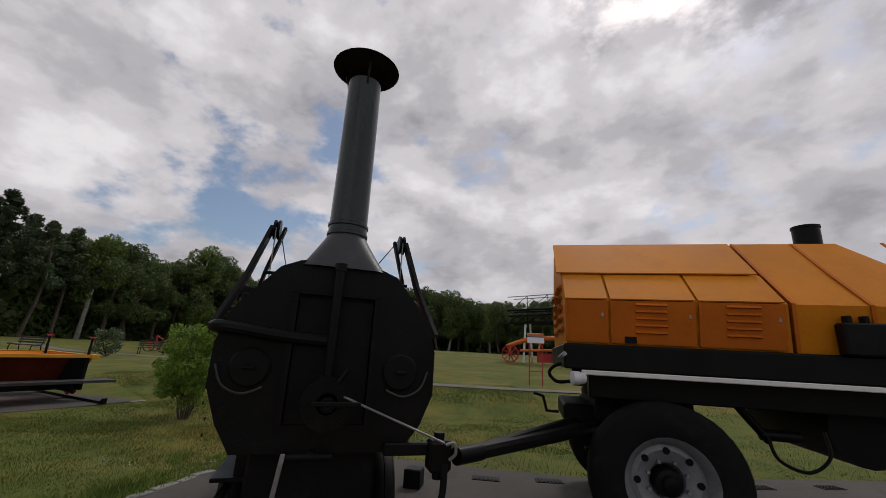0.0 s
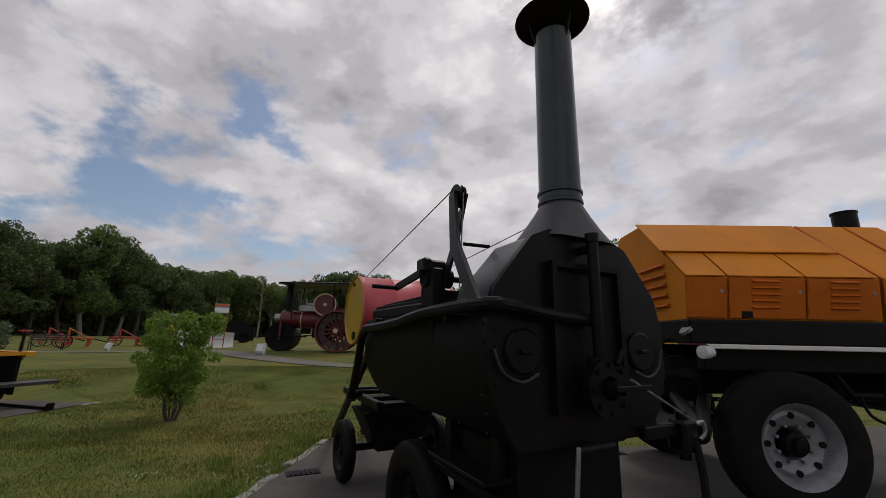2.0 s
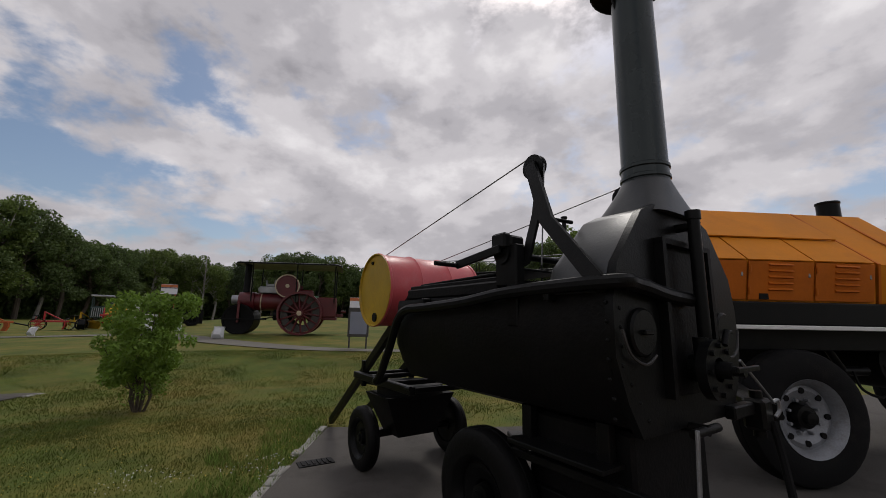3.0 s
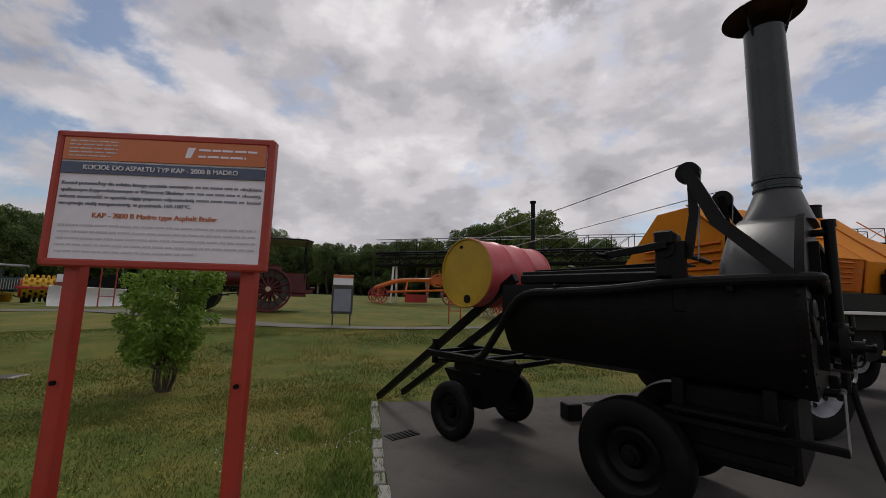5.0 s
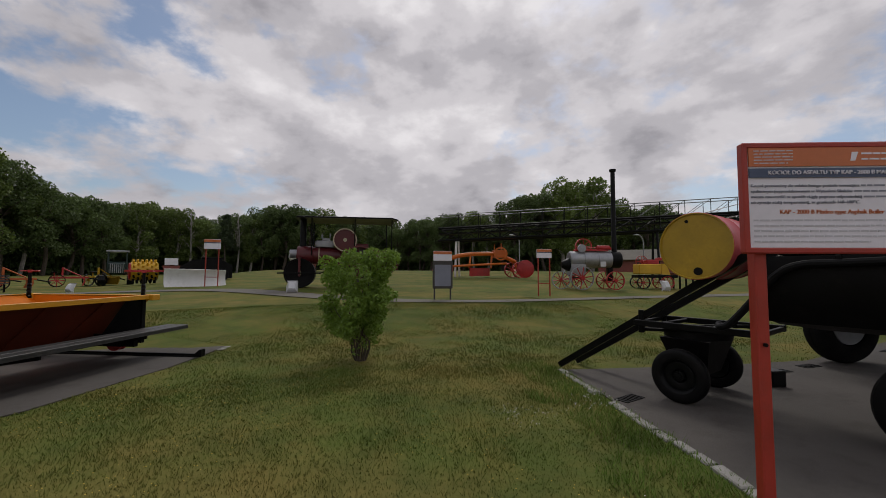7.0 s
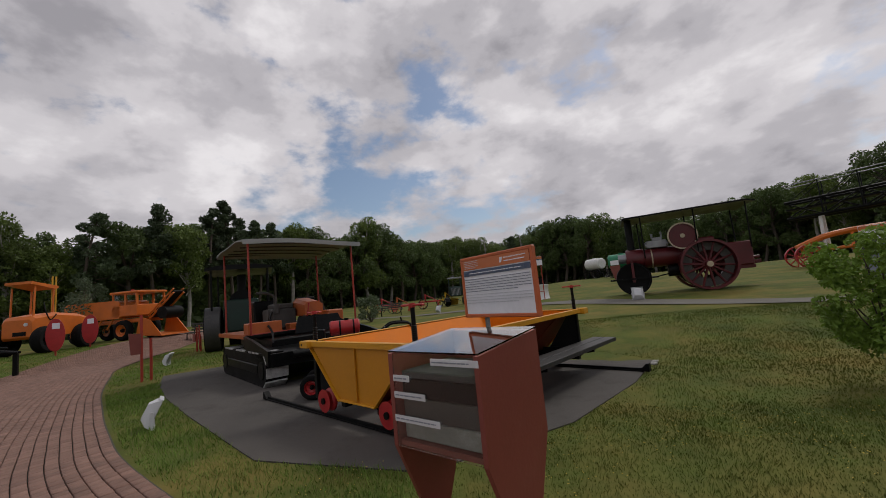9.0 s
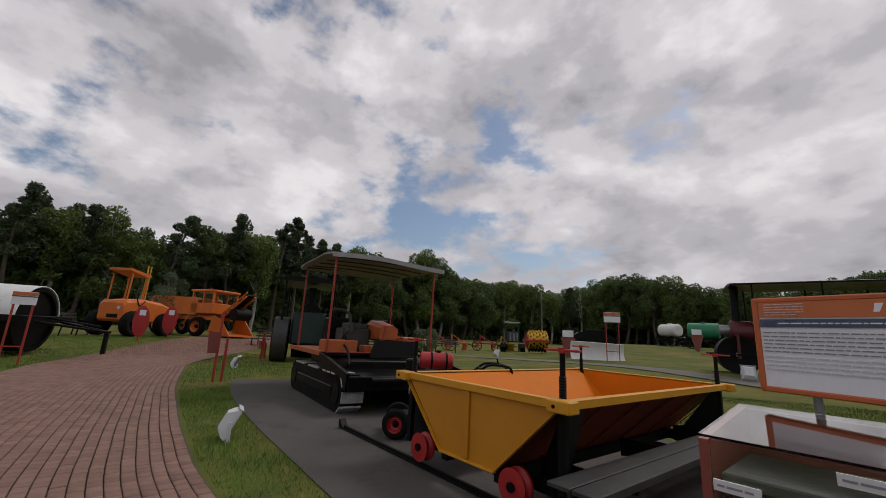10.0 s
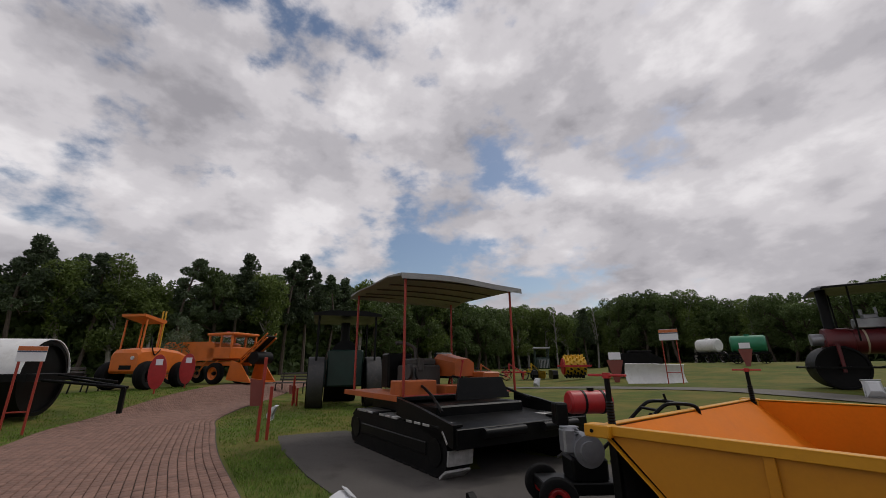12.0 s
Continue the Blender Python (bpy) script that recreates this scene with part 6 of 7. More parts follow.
build_panel_sign(-10.0, 26.5, 10)
build_panel_sign(-2.1, 35.6, -10)
build_plough()
build_plough_machine()
build_padfoot()
build_far_tractor()
build_tank_wagon(-2.7, 43.2, -55, WHITE, "white tank wagon on black spoked wheels", 0.55, 2.0)
build_tank_wagon(-0.9, 39.5, -15, GREEN_T, "bright green tank wagon on dark chassis", 0.62, 2.2)


def build_grader():
    T = thing("motor_grader", pose(9.3, 28.0, ground_z(9.3, 28.0), 0, 0, -12) @ Matrix.Scale(1.2, 4), "old orange pulled grader with long arched frame", "grader")
    P("main_beam", T, MACH_OR, lambda bm: tube(bm, smooth_path([(-2.6, 0, 0.9), (-1.4, 0, 1.35), (0, 0, 1.5), (1.2, 0, 1.45), (2.4, 0, 1.0)], 5), 0.13, 8))
    P("side_beam", T, MACH_OR, lambda bm: [cyl(bm, (-1.8, -0.5, 0.7), (1.6, -0.5, 0.9), 0.07), cyl(bm, (-1.8, 0.5, 0.7), (1.6, 0.5, 0.9), 0.07), cyl(bm, (0.6, -0.4, 0.6), (0.8, 0, 1.5), 0.06), cyl(bm, (-0.8, -0.4, 0.6), (-0.6, 0, 1.45), 0.06)])
    P("control_stand", T, MACH_OR, lambda bm: [box(bm, (1.3, 0, 1.5), (0.8, 0.7, 0.5), 0.03), cyl(bm, (0.9, -0.2, 1.6), (0.9, -0.2, 2.1), 0.03), cyl(bm, (1.5, 0.2, 1.6), (1.5, 0.2, 2.2), 0.03)])
    P("ring", T, MACH_OR, lambda bm: lathe(bm, [(0.34, -0.04), (0.42, -0.04), (0.42, 0.04), (0.34, 0.04)], (1.2, -0.55, 1.5), (0.2, 1, 0), 22, True))
    P("end_disc", T, RED, lambda bm: lathe(bm, [(0.001, -0.04), (0.50, -0.06), (0.56, -0.03), (0.56, 0.03), (0.001, 0.04)], (2.75, -0.72, 0.56), (0.15, 1, 0), 26), "solid red wheel disc")
    P("blade", T, RED, lambda bm: prism(bm, [(-0.9, -0.8, 0.1), (0.8, 0.6, 0.1), (0.8, 0.6, 0.6), (-0.9, -0.8, 0.6)], (0.03, -0.05, 0)))
    for x in (-2.4, 2.4):
        for s in (-1, 1):
            spoke_wheel(T, (x, s * 0.7, 0.5), (0, s, 0), 0.5, 0.16, RED, RED, 10)
    P("front_axle", T, MACH_OR, lambda bm: [cyl(bm, (-2.4, -0.7, 0.5), (-2.4, 0.7, 0.5), 0.05), cyl(bm, (-2.4, 0, 0.5), (-2.4, 0, 1.0), 0.06)])
    P("rear_axle", T, MACH_OR, lambda bm: [cyl(bm, (2.4, -0.7, 0.5), (2.4, 0.7, 0.5), 0.05), cyl(bm, (2.4, 0, 0.5), (2.4, 0, 1.0), 0.06)])


build_grader()


def build_conveyor():
    a, b = Vector((6.8, 29.8, 3.6)), Vector((34.0, 9.6, 4.7))
    T = thing("conveyor_bridge", pose(0, 0, 0), "long black steel lattice conveyor bridge on trestles", "conveyor")
    d = (b - a).normalized()
    side = Vector((-d.y, d.x, 0)).normalized()
    n = 22
    for s in (-0.6, 0.6):
        P("lower_chord", T, BLACK, lambda bm: tube(bm, [a + side * s, b + side * s], 0.09, 6))
        P("upper_chord", T, BLACK, lambda bm: tube(bm, [a + side * s + Vector((0, 0, 0.95)), b + side * s + Vector((0, 0, 0.95))], 0.08, 6))
        P("hand_rail", T, STEEL, lambda bm: tube(bm, [a + side * s + Vector((0, 0, 1.95)), b + side * s + Vector((0, 0, 1.95))], 0.03, 6))
        for k in range(n):
            p, q = a.lerp(b, k / n) + side * s, a.lerp(b, (k + 1) / n) + side * s
            P("lattice_bar", T, BLACK, lambda bm: cyl(bm, p, q + Vector((0, 0, 0.95)), 0.035, n=6))
            P("lattice_bar", T, BLACK, lambda bm: cyl(bm, q, p + Vector((0, 0, 0.95)), 0.03, n=5))
            P("lattice_post", T, BLACK, lambda bm: cyl(bm, q, q + Vector((0, 0, 0.95)), 0.04, n=6))
            P("rail_post", T, BLACK, lambda bm: cyl(bm, q + Vector((0, 0, 0.95)), q + Vector((0, 0, 1.95)), 0.025, n=6))
            P("rail_brace", T, STEEL if k > 8 else BLACK, lambda bm: cyl(bm, p + Vector((0, 0, 0.8)), q + Vector((0, 0, 1.95)), 0.02, n=5))
    P("belt", T, TAR, lambda bm: sheet(bm, [a - side * 0.42 + Vector((0, 0, 0.5)), b - side * 0.42 + Vector((0, 0, 0.5)), b + side * 0.42 + Vector((0, 0, 0.5)), a + side * 0.42 + Vector((0, 0, 0.5))], 0.1))
    for k in (0.04, 0.45, 0.9):
        c = a.lerp(b, k)
        for s in (-0.45, 0.45):
            P("trestle_leg", T, WHITE if k < 0.1 else BLACK, lambda bm: cyl(bm, c + side * s, Vector((*(c + side * s * 1.95).xy, ground_z(c.x, c.y))), 0.08, n=8))
    return T


build_conveyor()


def build_shed():
    T = thing("long_shed", pose(44, 32, ground_z(44, 32), 0, 0, -52), "long low brick shed with pale grey roof", "building")
    P("wall", T, CABINET, lambda bm: box(bm, (0, 0, 0.9), (26, 6, 1.8), 0.02))
    P("roof", T, ROADM, lambda bm: prism(bm, [(-13.5, -3.6, 1.7), (-13.5, 0, 3.1), (-13.5, 3.6, 1.7), (-13.5, 3.5, 1.6), (-13.5, -3.5, 1.6)], (27, 0, 0)))
    for k in range(8):
        P("window", T, GREYW, lambda bm: box(bm, (-11 + 3 * k, -3.02, 1.0), (1.2, 0.08, 0.7), 0.01))


build_shed()


# ---- far side of the brick path ----
def build_big_roller():
    T = thing("towed_road_roller", pose(-24.2, 8.5, ground_z(-24.2, 8.5), 0, 0, 38) @ Matrix.Scale(1.15, 4), "big smooth towed roller with white upper hood", "roller")
    P("drum", T, BLACK, lambda bm: lathe(bm, [(0.70, -1.0), (0.78, -1.0), (0.78, 1.0), (0.70, 1.0), (0.70, 0.9), (0.1, 0.85), (0.1, -0.85), (0.70, -0.9)], (0, 0, 0.78), (1, 0, 0), 40, True))
    P("end_disc", T, BLACK, lambda bm: cyl(bm, (0.9, 0, 0.78), (0.93, 0, 0.78), 0.7, n=36))
    P("hood", T, WHITE, lambda bm: loft(bm, [[(x, 0.82 * math.cos(a), 0.80 + 0.82 * math.sin(a)) for a in [math.pi * k / 14 for k in range(15)]] + [(x, 0.80 * math.cos(a), 0.80 + 0.80 * math.sin(a)) for a in [math.pi * (14 - k) / 14 for k in range(15)]] for x in (-1.02, 1.02)]), "white painted sheet hood")
    P("frame", T, BLACK, lambda bm: [box(bm, (0, -0.92, 0.80), (2.5, 0.1, 0.16), 0.01), box(bm, (0, 0.92, 0.80), (2.5, 0.1, 0.16), 0.01), box(bm, (1.2, 0, 0.80), (0.1, 1.9, 0.16), 0.01), box(bm, (-1.2, 0, 0.80), (0.1, 1.9, 0.16), 0.01)])
    P("drawbar", T, BLACK, lambda bm: [cyl(bm, (1.2, 0.5, 0.75), (2.6, 0.05, 0.55), 0.03), cyl(bm, (1.2, -0.5, 0.75), (2.6, -0.05, 0.55), 0.03), box(bm, (2.55, 0, 0.27), (0.09, 0.09, 0.54), 0.01), cyl(bm, (1.2, 0.0, 0.85), (2.4, 0.0, 0.68), 0.025)])


build_big_roller()


def build_bench(x, y, rz):
    T = thing("park_bench", pose(x, y, ground_z(x, y), 0, 0, rz), "dark slatted park bench on iron legs", "bench", "park benches")
    for k in range(4):
        P("seat_slat", T, GREYW, lambda bm: box(bm, (0, -0.18 + 0.12 * k, 0.45), (1.7, 0.09, 0.04), 0.005))
    for k in range(3):
        P("back_slat", T, GREYW, lambda bm: box(bm, (0, 0.27 + 0.03 * k, 0.58 + 0.13 * k), (1.7, 0.035, 0.09), 0.005))
    for s in (-1, 1):
        P("leg", T, BLACK, lambda bm: tube(bm, smooth_path([(s * 0.7, -0.22, 0.0), (s * 0.7, -0.2, 0.42), (s * 0.7, 0.24, 0.44), (s * 0.7, 0.34, 0.9)], 4), 0.025, 6))
        P("rear_leg", T, BLACK, lambda bm: cyl(bm, (s * 0.7, 0.24, 0.44), (s * 0.7, 0.30, 0.0), 0.025, n=6))


build_bench(-27.9, 12.4, 140)
build_bench(-23.6, 18.2, 10)
build_bench(-21.5, 23.5, -10)


def build_orange_tractor():
    T = thing("wheel_roller", pose(-27.9, 14.4, ground_z(-27.9, 14.4), 0, 0, 108) @ Matrix.Scale(0.98, 4), "orange rubber-tyred roller with open canopy", "road machine")
    P("body", T, MACH_OR, lambda bm: loft(bm, [[(x, -w, z0), (x, w, z0), (x, w, z1 - 0.12), (x, w - 0.12, z1), (x, 0.12 - w, z1), (x, -w, z1 - 0.12)] for x, z0, z1, w in ((-1.2, 0.72, 1.42, 0.58), (-1.1, 0.62, 1.55, 0.62), (-0.2, 0.66, 1.66, 0.64), (0.9, 0.7, 1.56, 0.64), (1.5, 0.78, 1.40, 0.6), (1.7, 0.95, 1.22, 0.5))]))
    P("grille", T, TAR, lambda bm: box(bm, (-1.21, -0.1, 0.86), (0.03, 0.5, 0.16), 0.004))
    for x in (-0.85, 1.0):
        for s in (-1, 1):
            wheel(T, (x, s * 0.80, 0.55), (0, s, 0), 0.55, 0.4, RUBBER, BLACK)
    for x, y in ((-1.02, -0.45), (-1.02, 0.45), (-0.2, -0.45), (-0.2, 0.45)):
        P("roof_post", T, MACH_OR, lambda bm: cyl(bm, (x, y, 1.5), (x + 0.05, y, 2.75), 0.035, n=8))
    P("roof", T, MACH_OR, lambda bm: prism(bm, [(-1.2, -0.52, 2.86), (-0.1, -0.52, 2.66), (0.0, -0.52, 2.72), (0.0, -0.52, 2.80), (-1.2, -0.52, 2.97)], (0, 1.04, 0)))
    for x in (0.05, 0.22):
        P("mast", T, MACH_YE, lambda bm: [cyl(bm, (x, -0.2, 1.6), (x + 0.02, -0.2, 3.25), 0.03, n=8)])
    P("hose", T, BLACK, lambda bm: tube(bm, smooth_path([(-0.6, -0.47, 2.1), (-0.65, -0.60, 1.7), (-0.5, -0.66, 1.35), (-0.2, -0.62, 1.58)], 5), 0.025, 6))
    P("lamp", T, WHITE_P, lambda bm: cyl(bm, (-1.24, -0.35, 1.22), (-1.19, -0.35, 1.22), 0.07))


build_orange_tractor()


def build_milling_machine():
    T = thing("conveyor_loader", pose(-29.0, 18.6, ground_z(-29.0, 18.6), 0, 0, 4) @ Matrix.Scale(1.03, 4), "orange loader with cab and raised side conveyor", "road machine")
    P("tank_body", T, MACH_OR, lambda bm: loft(bm, [[(x, -0.8, z0), (x, 0.8, z0), (x, 0.8, z1), (x, -0.8, z1)] for x, z0, z1 in ((-3.0, 1.2, 1.95), (-2.8, 1.1, 2.05), (0.2, 1.1, 2.0), (0.4, 1.1, 1.9))]))
    cab = P("cab", T, MACH_OR, lambda bm: [box(bm, (0.7, 0, 1.45), (1.5, 1.6, 0.55), 0.03), box(bm, (0.7, 0, 2.36), (1.7, 1.7, 0.12), 0.03)] + [box(bm, (x, y, 2.0), (0.09, 0.09, 0.7), 0.006) for x in (0.0, 0.75, 1.42) for y in (-0.75, 0.75)])
    for x, w in ((0.37, 0.62), (1.08, 0.58)):
        for y in (-0.76, 0.76):
            P("window", cab, GLASS, lambda bm: box(bm, (x, y, 2.0), (w, 0.01, 0.62)), "", 0)
    P("beacon", T, RED, lambda bm: cyl(bm, (0.3, 0, 2.42), (0.3, 0, 2.56), 0.07))
    P("chassis", T, MACH_OR, lambda bm: [box(bm, (-0.8, s * 0.55, 0.95), (4.6, 0.12, 0.2), 0.01) for s in (-1, 1)])
    for x in (-2.2, 0.6):
        for s in (-1, 1):
            wheel(T, (x, s * 0.75, 0.5), (0, s, 0), 0.5, 0.3, RUBBER, MACH_OR)
    for k in range(4):
        P("brace", T, MACH_OR, lambda bm: cyl(bm, (-1.8 + 0.7 * k, -0.75, 0.6), (-1.4 + 0.7 * k, -0.75, 1.1), 0.04, n=6))
    P("scoop", T, MACH_OR, lambda bm: [prism(bm, [(1.4, -0.8, 0.25), (2.9, -0.8, 0.1), (2.2, -0.8, 0.9), (1.6, -0.8, 1.1)], (0, 0.05, 0)), prism(bm, [(1.4, 0.75, 0.25), (2.9, 0.75, 0.1), (2.2, 0.75, 0.9), (1.6, 0.75, 1.1)], (0, 0.05, 0)), sheet(bm, [(1.4, -0.8, 0.2), (2.9, -0.8, 0.08), (2.9, 0.8, 0.08), (1.4, 0.8, 0.2)], 0.04)])
    for s in (-0.3, 0.3):
        P("boom", T, MACH_OR, lambda bm: [cyl(bm, (1.6, s, 0.9), (3.1, s, 2.15), 0.05, n=6), cyl(bm, (1.6, s, 1.15), (3.1, s, 2.35), 0.04, n=6)] + [cyl(bm, (1.6 + 0.3 * k, s, 0.9 + 0.25 * k), (1.75 + 0.3 * k, s, 1.27 + 0.24 * k), 0.025, n=5) for k in range(5)])
    P("boom_belt", T, TAR, lambda bm: sheet(bm, [(1.6, -0.28, 1.0), (3.1, -0.28, 2.2), (3.1, 0.28, 2.2), (1.6, 0.28, 1.0)], 0.05))
    P("brush", T, TAR, lambda bm: cyl(bm, (2.6, -0.5, 1.2), (2.6, 0.5, 1.2), 0.3, n=16))


build_milling_machine()


def build_paddle_sign(x, y):
    T = thing("round_red_sign", pose(x, y, ground_z(x, y), 0, 0, 45), "large oval dark red sign on one post", "sign", "oval exhibit signs")
    P("disc", T, RED, lambda bm: loft(bm, [[(0.28 * math.cos(a), yy, 0.78 + 0.62 * math.sin(a)) for a in [2 * math.pi * k / 28 for k in range(28)]] for yy in (-0.02, 0.02)]))
    P("post", T, SIGN_RED, lambda bm: box(bm, (0, 0.05, 0.6), (0.05, 0.05, 1.2), 0.005))
    P("label", T, SIGN_WHITE, lambda bm: box(bm, (0.02, -0.03, 1.12), (0.22, 0.01, 0.22), 0.003))


build_paddle_sign(-25.6, 13.4)


def build_green_roller():
    T = thing("green_road_roller", pose(-18.6, 15.2, ground_z(-18.6, 15.2), 0, 0, 40) @ Matrix.Scale(1.15, 4), "dark green road roller with black roof", "roller")
    P("body", T, DKGREEN, lambda bm: [box(bm, (0, 0, 1.05), (1.0, 1.4, 1.0), 0.04), box(bm, (0, 0.9, 0.9), (1.2, 0.8, 0.8), 0.04)])
    P("boiler", T, BLACK, lambda bm: [cyl(bm, (0, -0.2, 1.5), (0, 1.6, 1.5), 0.36, n=22), cyl(bm, (0, 0.2, 1.7), (0, 0.2, 2.4), 0.14, n=16)])
    P("roof", T, BLACK, lambda bm: loft(bm, [[(-0.95, y, 2.55), (-0.5, y, 2.63), (0.5, y, 2.63), (0.95, y, 2.55), (0.95, y, 2.48), (-0.95, y, 2.48)] for y in (-1.0, 1.6)]))
    for x in (-0.8, 0.8):
        for y in (-0.85, 1.4):
            P("roof_post", T, BLACK, lambda bm: cyl(bm, (x, y, 0.9), (x, y, 2.5), 0.03, n=8))
    for s in (-1, 1):
        P("rear_roll", T, BLACK, lambda bm: lathe(bm, [(0.62, -0.22), (0.68, -0.22), (0.68, 0.22), (0.62, 0.22), (0.62, 0.16), (0.1, 0.12), (0.1, -0.12), (0.62, -0.16)], (s * 0.78, -0.5, 0.68), (1, 0, 0), 32, True))
        P("roll_band", T, PLANK, lambda bm: lathe(bm, [(0.672, -0.20), (0.684, -0.20), (0.684, 0.20), (0.672, 0.20)], (s * 0.78, -0.5, 0.68), (1, 0, 0), 32, True), "polished steel rolling face")
    P("front_roll", T, BLACK, lambda bm: lathe(bm, [(0.001, -0.5), (0.5, -0.5), (0.5, 0.5), (0.001, 0.5)], (0, 1.7, 0.5), (1, 0, 0), 28))


build_green_roller()


def build_street_lamp(x, y, rz):
    T = thing("street_lamp", pose(x, y, ground_z(x, y), 0, 0, rz), "thin grey curved street lamp before the woods", "lamp", "park street lamps")
    P("pole", T, ALU, lambda bm: tube(bm, smooth_path([(0, 0, 0), (0, 0, 2.6), (0.05, 0, 3.1), (0.30, 0, 3.45), (0.62, 0, 3.55)], 5), 0.05, 8))
    P("lamp_head", T, WHITE_P, lambda bm: loft(bm, [[(x_, w_, 3.52), (x_, w_ * 0.6, 3.62), (x_, -w_ * 0.6, 3.62), (x_, -w_, 3.52)] for x_, w_ in ((0.55, 0.05), (0.7, 0.10), (1.0, 0.07))]))


build_street_lamp(15.1, 31.2, 180)
build_street_lamp(22.4, 24.4, 180)


def build_far_implement(x, y, rz, m, label):
    """A low towed implement: frame, blade and two wheels."""
    T = thing("towed_implement", pose(x, y, ground_z(x, y), 0, 0, rz), label, "road machine", "far towed implements")
    P("frame_beam", T, m, lambda bm: [box(bm, (0, s * 0.35, 0.62), (1.9, 0.09, 0.12), 0.01) for s in (-1, 1)])
    P("upright", T, m, lambda bm: [box(bm, (-0.35, 0, 0.95), (0.10, 0.10, 0.7), 0.01), cyl(bm, (-0.35, 0, 1.25), (0.6, 0, 0.7), 0.04, n=8)])
    P("seat", T, BLACK, lambda bm: box(bm, (-0.75, 0, 0.98), (0.32, 0.36, 0.06), 0.02))
    P("seat_post", T, m, lambda bm: cyl(bm, (-0.75, 0, 0.6), (-0.75, 0, 0.96), 0.03, n=8))
    P("blade", T, m, lambda bm: loft(bm, [[(x_, -0.5, 0.08), (x_ + 0.1, -0.5, 0.35), (x_ + 0.06, -0.5, 0.62), (x_ + 0.1, 0.5, 0.62), (x_ + 0.14, 0.5, 0.35), (x_ + 0.04, 0.5, 0.08)] for x_ in (0.62, 0.70)]))
    P("drawbar", T, BLACK, lambda bm: cyl(bm, (0.9, 0, 0.6), (1.7, 0, 0.4), 0.04, n=8))
    for s in (-1, 1):
        spoke_wheel(T, (-0.6, s * 0.5, 0.42), (0, s, 0), 0.42, 0.1, BLACK, m, 8)


build_far_implement(-17.7, 36.4, 20, RED, "red towed grader implement on spoked wheels")
build_far_implement(-16.2, 37.4, 60, MACH_YE, "yellow towed implement on spoked wheels")
build_far_implement(-21.0, 34.3, 10, RED, "red towed implement standing near the woods")
build_far_implement(-18.9, 32.6, 40, PAV_OR, "dull orange towed implement near the woods")
build_paddle_sign(-26.7, 15.3)
build_bench(-18.4, 29.2, 20)


# ---- kerbs and small iron fittings of the pads ----
def inside(poly, x, y):
    c = False
    for (x0, y0), (x1, y1) in zip(poly, poly[1:] + poly[:1]):
        if (y0 > y) != (y1 > y) and x < (x1 - x0) * (y - y0) / (y1 - y0) + x0:
            c = not c
    return c


def drain(x, y, rz, parent):
    bm = B()
    box(bm, (0, 0, 0.004), (0.30, 0.14, 0.008), 0.002)
    for k in range(6):
        box(bm, (-0.11 + 0.044 * k, 0, 0.011), (0.018, 0.11, 0.008))
    solid("iron_grate", bm, TAR, "small dark rusty iron grate set in asphalt", "grate", pose(x, y, 0.012, 0, 0, rz), "pad grates")


for q in ((-1.92, 4.7, 10), (0.7, 4.75, -10), (1.4, 4.75, -5), (3.85, 4.8, 5), (4.8, 4.9, 5)):
    drain(*q, None)


# ---- bush ----
def leaf_cloud(centres, n, size, rnd, droop=0.0, aspect=2.2, fold=True):
    """Many small leaves scattered round a set of (centre, radius) lobes."""
    nr = np.random.RandomState(rnd)
    cs = np.array([c for c, r in centres], float)
    rs = np.array([r for c, r in centres], float)
    pick = nr.choice(len(cs), n, p=rs ** 2 / (rs ** 2).sum())
    d = nr.normal(size=(n, 3))
    d /= np.linalg.norm(d, axis=1, keepdims=True)
    rad = rs[pick] * nr.uniform(0.35, 1.08, n) ** 0.5
    p = cs[pick] + d * rad[:, None] * np.array([1, 1, 0.85])
    u = nr.normal(size=(n, 3)) + d * 0.6
    u[:, 2] -= droop
    u /= np.linalg.norm(u, axis=1, keepdims=True)
    v = np.cross(u, nr.normal(size=(n, 3)))
    v /= np.linalg.norm(v, axis=1, keepdims=True) + 1e-9
    s = size * nr.uniform(0.6, 1.35, n)[:, None]
    w = s / aspect
    a, b, c, e = p - u * s * 0.5, p + v * w * 0.5, p + u * s * 0.5, p - v * w * 0.5
    vs = np.stack([a, b, c, e], 1).reshape(-1, 3)
    fs = np.arange(4 * n).reshape(-1, 4)
    return vs, fs


def raw_mesh(name, vs, fs, material):
    me = bpy.data.meshes.new(name)
    k = fs.shape[1]
    me.vertices.add(len(vs))
    me.vertices.foreach_set("co", np.asarray(vs, np.float32).ravel())
    me.loops.add(fs.size)
    me.loops.foreach_set("vertex_index", fs.ravel().astype(np.int32))
    me.polygons.add(len(fs))
    me.polygons.foreach_set("loop_start", np.arange(0, fs.size, k, dtype=np.int32))
    me.update(calc_edges=True)
    me.materials.append(material)
    return me


